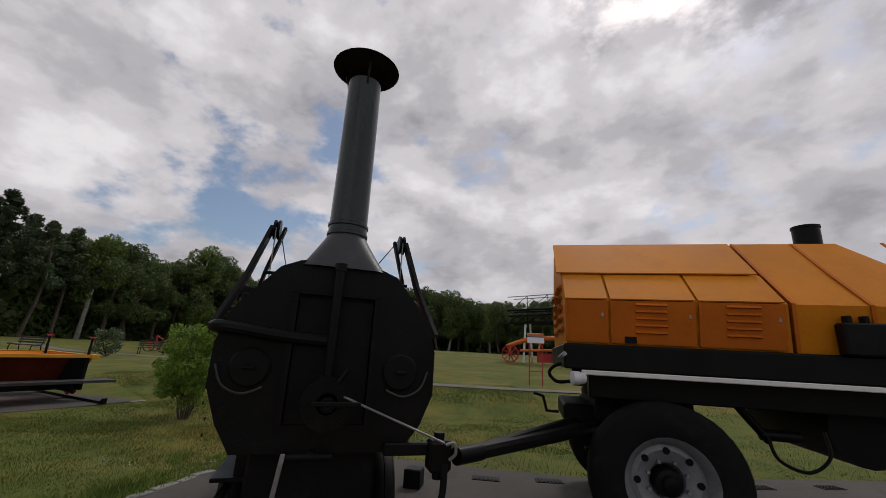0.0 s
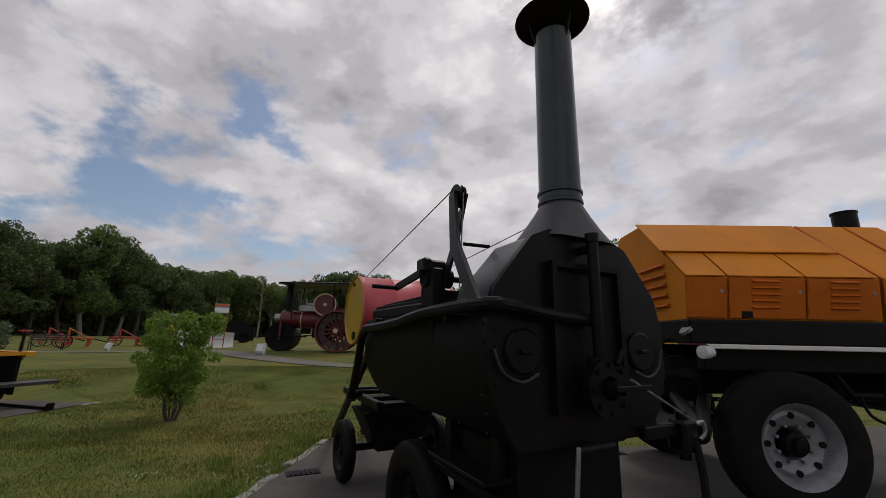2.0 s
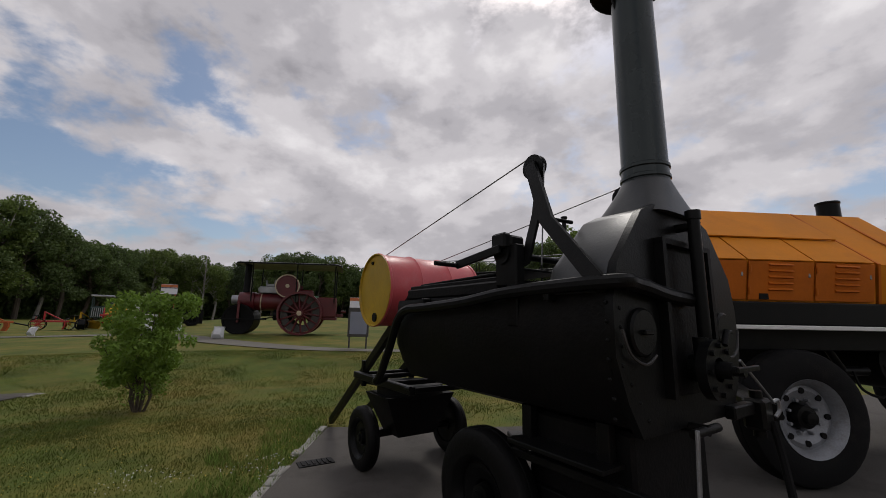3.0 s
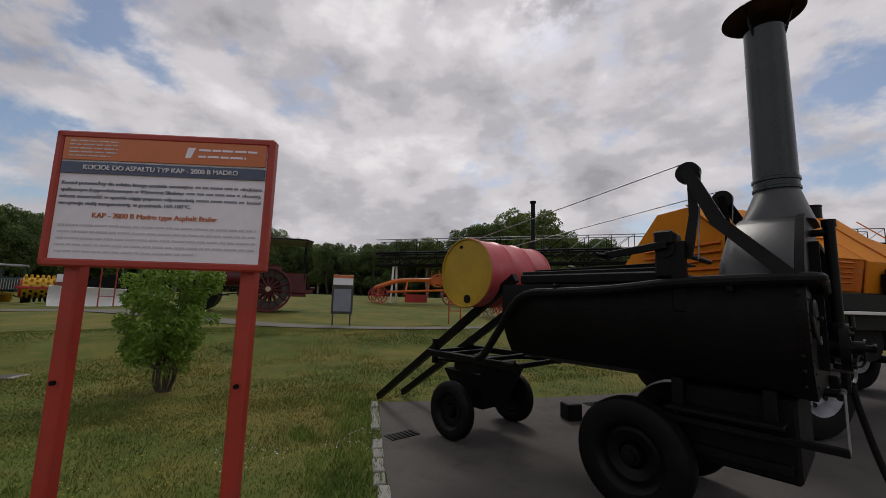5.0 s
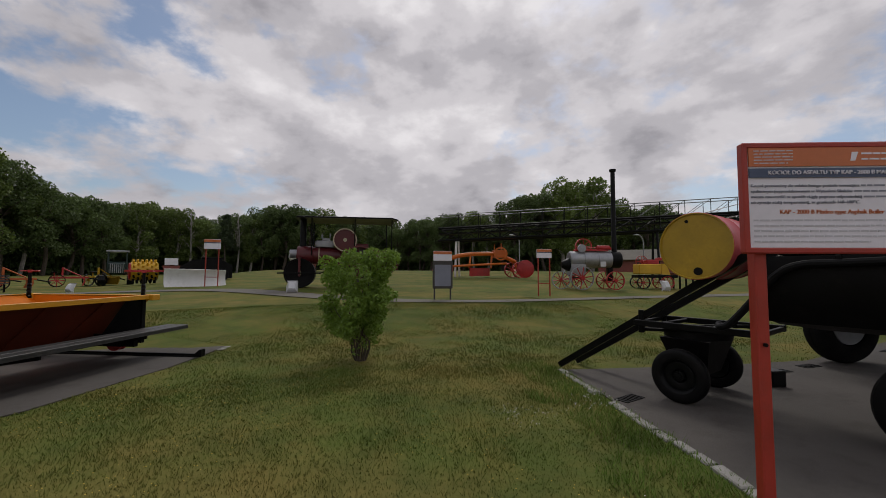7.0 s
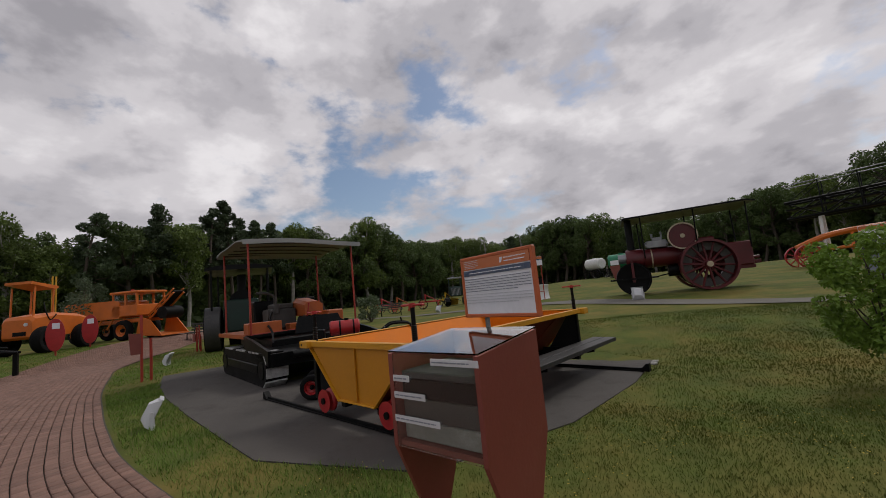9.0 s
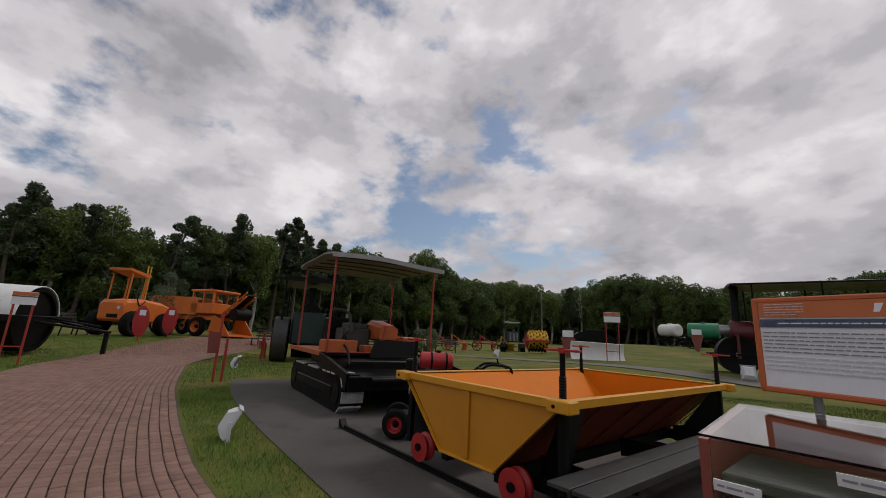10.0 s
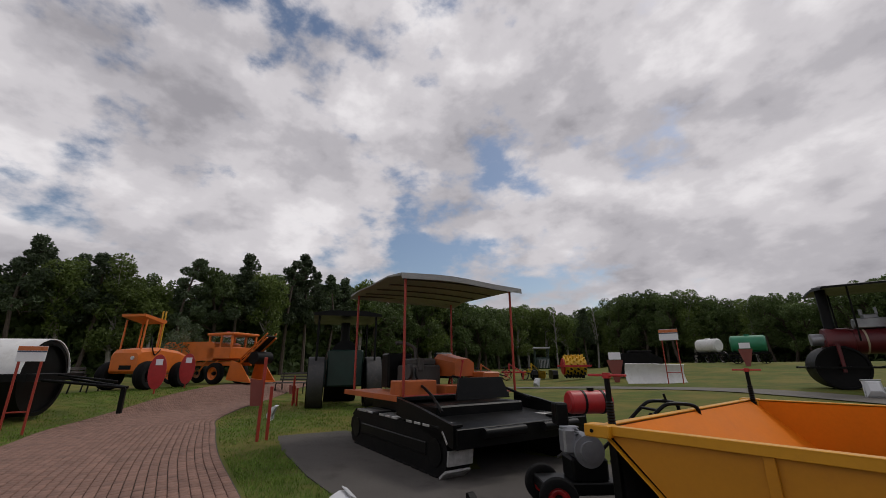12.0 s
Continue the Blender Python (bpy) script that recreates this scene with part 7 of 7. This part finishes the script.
def build_bush():
    x, y = -3.98, 7.4
    T = thing("leafy_bush", pose(x, y, ground_z(x, y) - 0.01), "bright green leafy bush with several stems", "bush")
    rnd = random.Random(11)
    lobes = []
    for k in range(64):
        z = rnd.uniform(0.42, 1.46)
        prof = 0.53 * (1 - ((z - 1.08) / 0.78) ** 2) ** 0.5 if abs(z - 1.08) < 0.77 else 0.12
        a = rnd.uniform(0, 2 * math.pi)
        r = prof * rnd.uniform(0.3, 1.0)
        lobes.append(((r * math.cos(a), r * math.sin(a), z), rnd.uniform(0.08, 0.18)))
    for k in range(13):
        bm = B()
        a = 2 * math.pi * k / 13 + rnd.uniform(-0.2, 0.2)
        c = lobes[rnd.randrange(len(lobes))][0]
        tube(bm, smooth_path([(0.06 * math.cos(a), 0.06 * math.sin(a), 0), (0.12 * math.cos(a), 0.12 * math.sin(a), 0.28), (c[0] * 0.6, c[1] * 0.6, c[2] * 0.65), c], 3), [0.014 - 0.0011 * i for i in range(10)], 5)
        part("stem", bm, BARK, T, "brown woody stem")
    vs, fs = leaf_cloud(lobes, 12500, 0.058, 4, 0.5)
    ob = new("crown", raw_mesh("crown", vs, fs, LEAF_BUSH))
    ob.parent = T
    vs, fs = leaf_cloud([((rnd.uniform(-0.2, 0.2), rnd.uniform(-0.2, 0.2), rnd.uniform(0.1, 0.4)), 0.14) for k in range(8)], 500, 0.05, 5, 0.3)
    ob = new("lower_leaves", raw_mesh("lower_leaves", vs, fs, LEAF_BUSH))
    ob.parent = T


build_bush()


# ---- trees ----
def limb(bm, p0, p1, r0, r1, rnd, n=5):
    p0, p1 = Vector(p0), Vector(p1)
    mid = p0.lerp(p1, 0.5) + Vector((rnd.uniform(-1, 1), rnd.uniform(-1, 1), rnd.uniform(-0.3, 0.6))) * (p1 - p0).length * 0.08
    pts = smooth_path([p0, mid, p1], 3)
    tube(bm, pts, [r0 + (r1 - r0) * i / (len(pts) - 1) for i in range(len(pts))], n)


def make_tree(kind, seed, h):
    """A tree of height h: kinds are oak, pine, birch, willow and dead."""
    rnd = random.Random(seed)
    T = new("pine_tree" if kind == "pine" else "bare_tree" if kind == "dead" else "tree")
    bm = B()
    lean = Vector((rnd.uniform(-0.04, 0.04) * h, rnd.uniform(-0.04, 0.04) * h, 0))
    r0 = h * 0.018
    lobes = []
    if kind == "pine":
        limb(bm, (0, 0, -0.2), lean + Vector((0, 0, h * 0.97)), r0, r0 * 0.25, rnd, 7)
        for k in range(24):
            z = h * (0.42 + 0.56 * (k / 23))
            a = k * 2.4 + rnd.uniform(-0.4, 0.4)
            ln = h * (0.03 + 0.155 * (1 - (k / 23)) ** 0.8) * rnd.uniform(0.6, 1.2)
            c = lean * (z / h) + Vector((math.cos(a) * ln, math.sin(a) * ln, z + ln * 0.25))
            limb(bm, lean * (z / h) + Vector((0, 0, z)), c, r0 * 0.25, r0 * 0.08, rnd, 4)
            lobes.append((tuple(c), h * rnd.uniform(0.035, 0.066) * (1.1 - 0.45 * k / 23)))
            if rnd.random() < 0.6:
                lobes.append((tuple(c * 0.5 + (lean * (z / h) + Vector((0, 0, z + 0.1))) * 0.5), h * 0.045))
        n, size, m, bark = 5200, 0.30, LEAF_C, BARK
    elif kind == "dead":
        limb(bm, (0, 0, -0.2), lean + Vector((0, 0, h * 0.95)), r0, r0 * 0.2, rnd, 6)
        for k in range(26):
            z = h * rnd.uniform(0.35, 0.95)
            a = rnd.uniform(0, 6.28)
            ln = h * rnd.uniform(0.06, 0.2) * (1.1 - z / h)
            limb(bm, lean * (z / h) + Vector((0, 0, z)), lean * (z / h) + Vector((math.cos(a) * ln, math.sin(a) * ln, z + ln * 1.3)), r0 * 0.3, r0 * 0.06, rnd, 4)
        n, size, m, bark = 0, 0.2, LEAF_A, BIRCH
    else:
        top = 0.62 if kind == "birch" else 0.55
        limb(bm, (0, 0, -0.2), lean + Vector((0, 0, h * top)), r0 * 1.2, r0 * 0.7, rnd, 8)
        for k in range(22):
            z = h * rnd.uniform(0.26, 0.93)
            wid = h * (0.30 if kind != "birch" else 0.19) * max(0.1, 1 - ((z / h - 0.58) / 0.45) ** 2) ** 0.5
            a = k * 2.39 + rnd.uniform(-0.5, 0.5)
            rr = wid * rnd.uniform(0.35, 0.95)
            c = lean + Vector((math.cos(a) * rr, math.sin(a) * rr, z))
            limb(bm, lean * 0.6 + Vector((0, 0, min(z * 0.75, h * top))), c, r0 * 0.4, r0 * 0.1, rnd, 4)
            lobes.append((tuple(c), h * rnd.uniform(0.065, 0.12)))
        lobes.append(((lean.x, lean.y, h * 0.9), h * 0.08))
        n, size, bark = 6500, 0.26, BIRCH if kind == "birch" else BARK
        m = {"oak": LEAF_A, "birch": LEAF_B, "willow": LEAF_D}[kind]
    part("trunk", bm, bark, T)
    if n:
        vs, fs = leaf_cloud(lobes, n, size, seed, 0.15, 1.7 if kind != "pine" else 2.6)
        ob = new("crown", raw_mesh("crown", vs, fs, m))
        ob.parent = T
    return T


EYE = Vector((-6.0, 2.0, 0))
SKYLINE = [(180, 10), (110, 10), (76, 10.6), (69, 11.4), (63.7, 11.6), (60.7, 10.6), (57, 10.3), (53, 11.6), (49, 12.6), (44, 12.4), (39, 12.2), (35, 12.0), (30, 9.9), (25.4, 11.8), (21.7, 9.4), (17, 8.8), (11, 7.6), (5, 7.2), (0.8, 8.9), (-5, 8.5), (-9, 7.9), (-14, 6.8), (-20, 7.2), (-26, 8.4), (-32, 8.4), (-38.7, 11.4), (-43, 12.4), (-47, 10.8), (-50, 8.2), (-70, 8), (-110, 9), (-180, 10)]
RANGE = [(180, 90), (90, 70), (60, 62), (45, 70), (35, 88), (24, 105), (12, 135), (0, 140), (-15, 130), (-25, 105), (-40, 88), (-50, 110), (-90, 100), (-180, 90)]


def along(table, b):
    for (b0, v0), (b1, v1) in zip(table, table[1:]):
        if b1 <= b <= b0:
            return v0 + (v1 - v0) * (b0 - b) / (b0 - b1)
    return table[-1][1]


def build_woods():
    H = 10.0
    base = {}
    for kind, seeds in (("oak", (21, 22, 23, 24)), ("pine", (31, 32, 33)), ("birch", (41, 42)), ("willow", (51,)), ("dead", (61, 62))):
        for s in seeds:
            base.setdefault(kind, []).append(make_tree(kind, s, H))
    names = {"oak": ("broad dark green deciduous tree in leaf", "tree"), "pine": ("tall dark pine with a bare lower trunk", "tree"), "birch": ("slender light green tree with pale trunk", "tree"),
             "willow": ("pale silvery green willow-like tree", "tree"), "dead": ("bare grey leafless tree", "tree")}
    for kind in base:
        for t in base[kind]:
            tagged(t, *names[kind], group="woodland edge")
    used = set()
    rnd = random.Random(77)

    def plant(kind, b, d, h, k=-1):
        k = rnd.randrange(len(base[kind])) if k < 0 else k
        src = base[kind][k]
        a = radians(b)
        p = EYE + Vector((-math.sin(a) * d, math.cos(a) * d, 0))
        m = pose(p.x, p.y, ground_z(p.x, p.y) - 0.05, 0, 0, rnd.uniform(0, 360))
        s = h / H
        if (kind, k) in used:
            ob = copy_thing(src, m)
        else:
            used.add((kind, k))
            ob = src
            ob.matrix_basis = m
        ob.scale = (s * rnd.uniform(0.9, 1.1), s * rnd.uniform(0.9, 1.1), s)

    b = 178.0
    while b > -178:
        vis = -52 < b < 80
        d0, e = along(RANGE, b), along(SKYLINE, b)
        top = 1.25 + d0 * math.tan(radians(e))
        if vis:
            if b > 38:
                kind = rnd.choice(["pine", "pine", "oak", "pine", "pine", "birch"])
            elif b > 12:
                kind = rnd.choice(["oak", "oak", "oak", "birch"])
            elif b > 3:
                kind = rnd.choice(["dead", "oak", "pine", "birch"])
            else:
                kind = rnd.choice(["oak", "oak", "birch", "oak"])
            plant(kind, b, d0 * rnd.uniform(0.97, 1.03), (top - 0.4) * (rnd.uniform(0.82, 1.08) if b > 38 else rnd.uniform(0.80, 1.05)) * (1.12 if kind in ("dead", "pine") else 1))
            d1 = d0 * rnd.uniform(1.07, 1.14)
            plant("pine" if b > 40 and rnd.random() < 0.5 else "oak", b + rnd.uniform(0.4, 1.6), d1, (1.25 + d1 * math.tan(radians(e)) - 0.4) * rnd.uniform(0.85, 1.0))
            b -= rnd.uniform(2.3, 3.6) * 62 / d0
        else:
            plant(rnd.choice(["oak", "pine", "oak"]), b, d0, top * rnd.uniform(0.85, 1.1))
            b -= 7
    plant("willow", 57.5, 34.0, 3.9)
    for k in base:
        for j, t in enumerate(base[k]):
            if (k, j) not in used:
                plant(k, -150 + 9 * j, 66, 9, j)
    # thick understorey between the trunks
    nr = np.random.RandomState(5)
    n = 190000
    bb = nr.uniform(-58, 84, n)
    dd = np.interp(-bb, [-v[0] for v in RANGE], [v[1] for v in RANGE]) * nr.uniform(1.05, 1.24, n)
    ee = np.interp(-bb, [-v[0] for v in SKYLINE], [v[1] for v in SKYLINE])
    zz = nr.uniform(0, 1, n) ** 1.3 * dd * np.tan(np.radians(ee)) * 0.78
    x = EYE.x - np.sin(np.radians(bb)) * dd
    y = EYE.y + np.cos(np.radians(bb)) * dd
    g = np.array([ground_z(a, c) for a, c in zip(x, y)])
    p = np.stack([x, y, g + zz], 1)
    u = nr.normal(size=(n, 3))
    u /= np.linalg.norm(u, axis=1, keepdims=True)
    v = np.cross(u, nr.normal(size=(n, 3)))
    v /= np.linalg.norm(v, axis=1, keepdims=True)
    s = (0.62 * nr.uniform(0.6, 1.6, n))[:, None]
    vs = np.stack([p - u * s, p + v * s * 0.5, p + u * s, p - v * s * 0.5], 1).reshape(-1, 3)
    tagged(new("woodland_undergrowth", raw_mesh("woodland_undergrowth", vs, np.arange(4 * n).reshape(-1, 4), LEAF_A)), "dense dark green woodland undergrowth behind lawn", "undergrowth", kind="stuff")


build_woods()


def build_shrub(x, y, r, h, m, label, seed):
    T = thing("round_shrub", pose(x, y, ground_z(x, y) - 0.01), label, "bush", "far shrubs")
    rnd = random.Random(seed)
    lob = []
    for k in range(26):
        a, z = rnd.uniform(0, 6.28), rnd.uniform(0.2, 0.85) * h
        rr = r * (1 - ((z / h - 0.45) / 0.6) ** 2) ** 0.5 * rnd.uniform(0.2, 0.85)
        lob.append(((rr * math.cos(a), rr * math.sin(a), z), r * rnd.uniform(0.18, 0.34)))
    for c, q in lob[:8]:
        bm = B()
        limb(bm, (0, 0, 0), c, 0.03, 0.008, rnd, 5)
        part("stem", bm, BARK, T)
    vs, fs = leaf_cloud(lob, 1800, 0.14, seed, 0.2)
    ob = new("crown", raw_mesh("crown", vs, fs, m))
    ob.parent = T


build_shrub(-17.5, 24.0, 0.95, 1.6, LEAF_D, "rounded grey-green garden shrub on the lawn", 3)
build_shrub(-31.5, 18.0, 1.6, 2.9, LEAF_D, "pale feathery shrub behind the orange machines", 4)


# ---- grass ----
def build_grass():
    nr = np.random.RandomState(9)
    parts = []
    lush = []

    def scatter(n, x0, x1, y0, y1, h, w, keep, into=None):
        x, y = nr.uniform(x0, x1, n), nr.uniform(y0, y1, n)
        ok = np.array([keep(a, b) for a, b in zip(x, y)])
        x, y = x[ok], y[ok]
        k = len(x)
        z = np.array([ground_z(a, b) for a, b in zip(x, y)])
        clump = np.array([0.55 + 0.8 * max(0.0, noise.noise((a * 1.7, b * 1.7, 3.0)) + 0.35) for a, b in zip(x, y)])
        hh = h * nr.uniform(0.5, 1.3, k) * clump
        a = nr.uniform(0, 2 * np.pi, k)
        ww = w * nr.uniform(0.6, 1.4, k)
        lx, ly = nr.normal(0, 0.45, k) * hh, nr.normal(0, 0.45, k) * hh
        p0 = np.stack([x - np.cos(a) * ww, y - np.sin(a) * ww, z - 0.005], 1)
        p1 = np.stack([x + np.cos(a) * ww, y + np.sin(a) * ww, z - 0.005], 1)
        p2 = np.stack([x + lx, y + ly, z + hh], 1)
        (parts if into is None else into).append(np.stack([p0, p1, p2], 1).reshape(-1, 3))

    centre = np.array([(p.x, p.y) for p in PATH_C])

    def free(a, b):
        if inside(PAD_1, a, b) or inside(PAD_2, a, b):
            return False
        return np.min((centre[:, 0] - a) ** 2 + (centre[:, 1] - b) ** 2) > 1.68 ** 2

    edge = np.array([(-1.72, 5.85), (-2.2, 4.5), (-2.5, 3.5), (-2.75, 2.9), (-3.5, 1.75)])

    def edge_gap(a, b):
        best = 9.0
        for (x0, y0), (x1, y1) in zip(edge, edge[1:]):
            t = max(0.0, min(1.0, ((a - x0) * (x1 - x0) + (b - y0) * (y1 - y0)) / ((x1 - x0) ** 2 + (y1 - y0) ** 2)))
            best = min(best, math.hypot(a - x0 - t * (x1 - x0), b - y0 - t * (y1 - y0)))
        return best

    scatter(130000, -9.0, -1.5, 1.5, 7.0, 0.026, 0.0036, free)
    scatter(75000, -15.5, -8.0, 3.5, 10.0, 0.052, 0.0045, free, lush)
    scatter(90000, -9.0, 3.0, 6.0, 13.0, 0.026, 0.007, free)
    scatter(40000, -6.0, 8.0, 4.0, 12.0, 0.026, 0.007, free)
    scatter(60000, -28.0, -14.0, 4.0, 16.0, 0.048, 0.010, free, lush)
    scatter(30000, -4.6, -1.7, 1.6, 6.6, 0.07, 0.0042, lambda a, b: free(a, b) and edge_gap(a, b) < 0.45 * (0.4 + abs(noise.noise((a * 2, b * 2, 1)))) * 2, lush)
    vs = np.concatenate(lush)
    tagged(new("lush_grass", raw_mesh("lush_grass", vs, np.arange(len(vs)).reshape(-1, 3), LUSH)), "fresh green grass beside the paving", "grass", kind="stuff")
    vs = np.concatenate(parts)
    fs = np.arange(len(vs)).reshape(-1, 3)
    tagged(new("grass", raw_mesh("grass", vs, fs, BLADE)), "short uneven lawn grass with dry stalks", "grass", kind="stuff")
    # clover and hawkweed heads
    for name, m, n, reg, label in (("clover_flowers", WHITE_P, 260, (-3.4, -2.1, 2.6, 4.9), "tiny white clover heads along the kerb"), ("yellow_flowers", FLOWER, 1500, (-9.0, -2.0, 2.0, 7.0), "tiny yellow flowers scattered over the lawn")):
        k = nr.uniform(0, 1, (n * 3, 2)) * [reg[1] - reg[0], reg[3] - reg[2]] + [reg[0], reg[2]]
        k = np.array([q for q in k if free(*q) and noise.noise((q[0] * 0.9, q[1] * 0.9, 8)) > -0.05][:n])
        z = nr.uniform(0.03, 0.075, len(k))
        s = 0.005
        c = np.stack([k[:, 0], k[:, 1], z + [ground_z(*q) for q in k]], 1)
        o = np.array([(s, 0, 0), (0, s, 0), (-s, 0, 0), (0, -s, 0), (0, 0, s * 0.8)])
        vs = (c[:, None] + o[None]).reshape(-1, 3)
        f = np.array([(0, 1, 4), (1, 2, 4), (2, 3, 4), (3, 0, 4)])
        fs = (np.arange(len(c))[:, None, None] * 5 + f[None]).reshape(-1, 3)
        tagged(new(name, raw_mesh(name, vs, fs, m)), label, "flowers", kind="stuff")


build_grass()


# ---- kerb stones and paving bricks ----
def block_mesh(name, sx, sy, sz, bev, material):
    bm = B()
    v = []
    for z, k in ((0, 0), (sz - bev, 0), (sz, bev)):
        v.append([bm.verts.new((a * (sx / 2 - k), b * (sy / 2 - k), z)) for a, b in ((-1, -1), (1, -1), (1, 1), (-1, 1))])
    for a, b in zip(v, v[1:]):
        for i in range(4):
            bm.faces.new((a[i], a[(i + 1) % 4], b[(i + 1) % 4], b[i]))
    bm.faces.new(v[-1])
    return finish(name, bm, material, 0)


def build_kerb(name, line, label):
    root = tagged(new(name), label, "kerb", kind="structure")
    rnd = random.Random(len(line))
    meshes = [block_mesh("kerb_stone", 0.085, ln, 0.055, 0.008, KERB) for ln in (0.14, 0.19, 0.24)]
    for (x0, y0), (x1, y1) in zip(line, line[1:]):
        d = Vector((x1 - x0, y1 - y0, 0))
        L, s = d.length, 0.0
        d.normalize()
        rz = math.degrees(math.atan2(-d.x, d.y))
        while s < L - 0.1:
            k = rnd.randrange(3)
            ln = (0.14, 0.19, 0.24)[k]
            if rnd.random() < 0.86:
                ob = new("kerb_stone", meshes[k])
                ob.parent = root
                p = Vector((x0, y0, 0)) + d * (s + ln / 2)
                ob.matrix_basis = pose(p.x + rnd.uniform(-0.012, 0.012), p.y, -0.03 + rnd.uniform(-0.012, 0.004), rnd.uniform(-3, 3), rnd.uniform(-4, 4), rz + rnd.uniform(-4, 4))
            s += ln + 0.012


build_kerb("kerb_1", [(-1.76, 5.89), (-2.24, 4.5), (-2.54, 3.5), (-2.79, 2.9), (-3.54, 1.75)], "uneven pale concrete kerb stones along the pad")
build_kerb("kerb_2", [(-5.76, 9.2), (-6.02, 8.55)], "low broken kerb stones at the pad edge")


def build_bricks():
    rnd = random.Random(8)
    bw, bl = 0.104, 0.122
    mesh = block_mesh("brick", bw - 0.008, bl - 0.008, 0.03, 0.006, BRICK)
    # arc length along the centre line
    acc = [0.0]
    for a, b in zip(PATH_C, PATH_C[1:]):
        acc.append(acc[-1] + (b - a).length)

    def at(s):
        for i in range(len(acc) - 1):
            if acc[i + 1] >= s:
                t = (s - acc[i]) / (acc[i + 1] - acc[i])
                return PATH_C[i].lerp(PATH_C[i + 1], t), (PATH_C[i + 1] - PATH_C[i]).normalized()
        return PATH_C[-1], (PATH_C[-1] - PATH_C[-2]).normalized()

    vs, fs = [], []
    near = 0
    hx, hy, e = (bw - 0.008) / 2, (bl - 0.008) / 2, 0.006
    rows = int(acc[-1] / bl)
    for j in range(rows):
        for i in range(31):
            s = (j + 0.5 + 0.5 * (i % 2)) * bl
            p, d = at(s)
            nrm = Vector((d.y, -d.x, 0))
            c = p + nrm * ((i - 15) * bw)
            z = ground_z(c.x, c.y) + 0.004 + rnd.uniform(-0.0025, 0.0025)
            rz = math.degrees(math.atan2(-d.x, d.y)) + rnd.uniform(-1.2, 1.2)
            m = pose(c.x, c.y, z, rnd.uniform(-0.6, 0.6), rnd.uniform(-0.6, 0.6), rz)
            if near < 300 and -13.4 < c.x < -11.9 and i > 11:
                ob = new("brick", mesh)
                ob.parent = brick_path
                ob.matrix_basis = m
                near += 1
                continue
            o = len(vs)
            for zz, k in ((0.0, 0), (0.024, 0), (0.03, e)):
                for a, b in ((-1, -1), (1, -1), (1, 1), (-1, 1)):
                    vs.append(tuple(m @ Vector((a * (hx - k), b * (hy - k), zz))))
            for r in (0, 4):
                for q in range(4):
                    fs.append((o + r + q, o + r + (q + 1) % 4, o + r + 4 + (q + 1) % 4, o + r + 4 + q))
            fs.append((o + 8, o + 9, o + 10, o + 11))
    me = raw_mesh("far_bricks", np.array(vs), np.array(fs), BRICK)
    ob = new("far_bricks", me)
    ob.parent = brick_path
    tagged(ob, "rows of red-brown paving bricks", kind="stuff")


build_bricks()
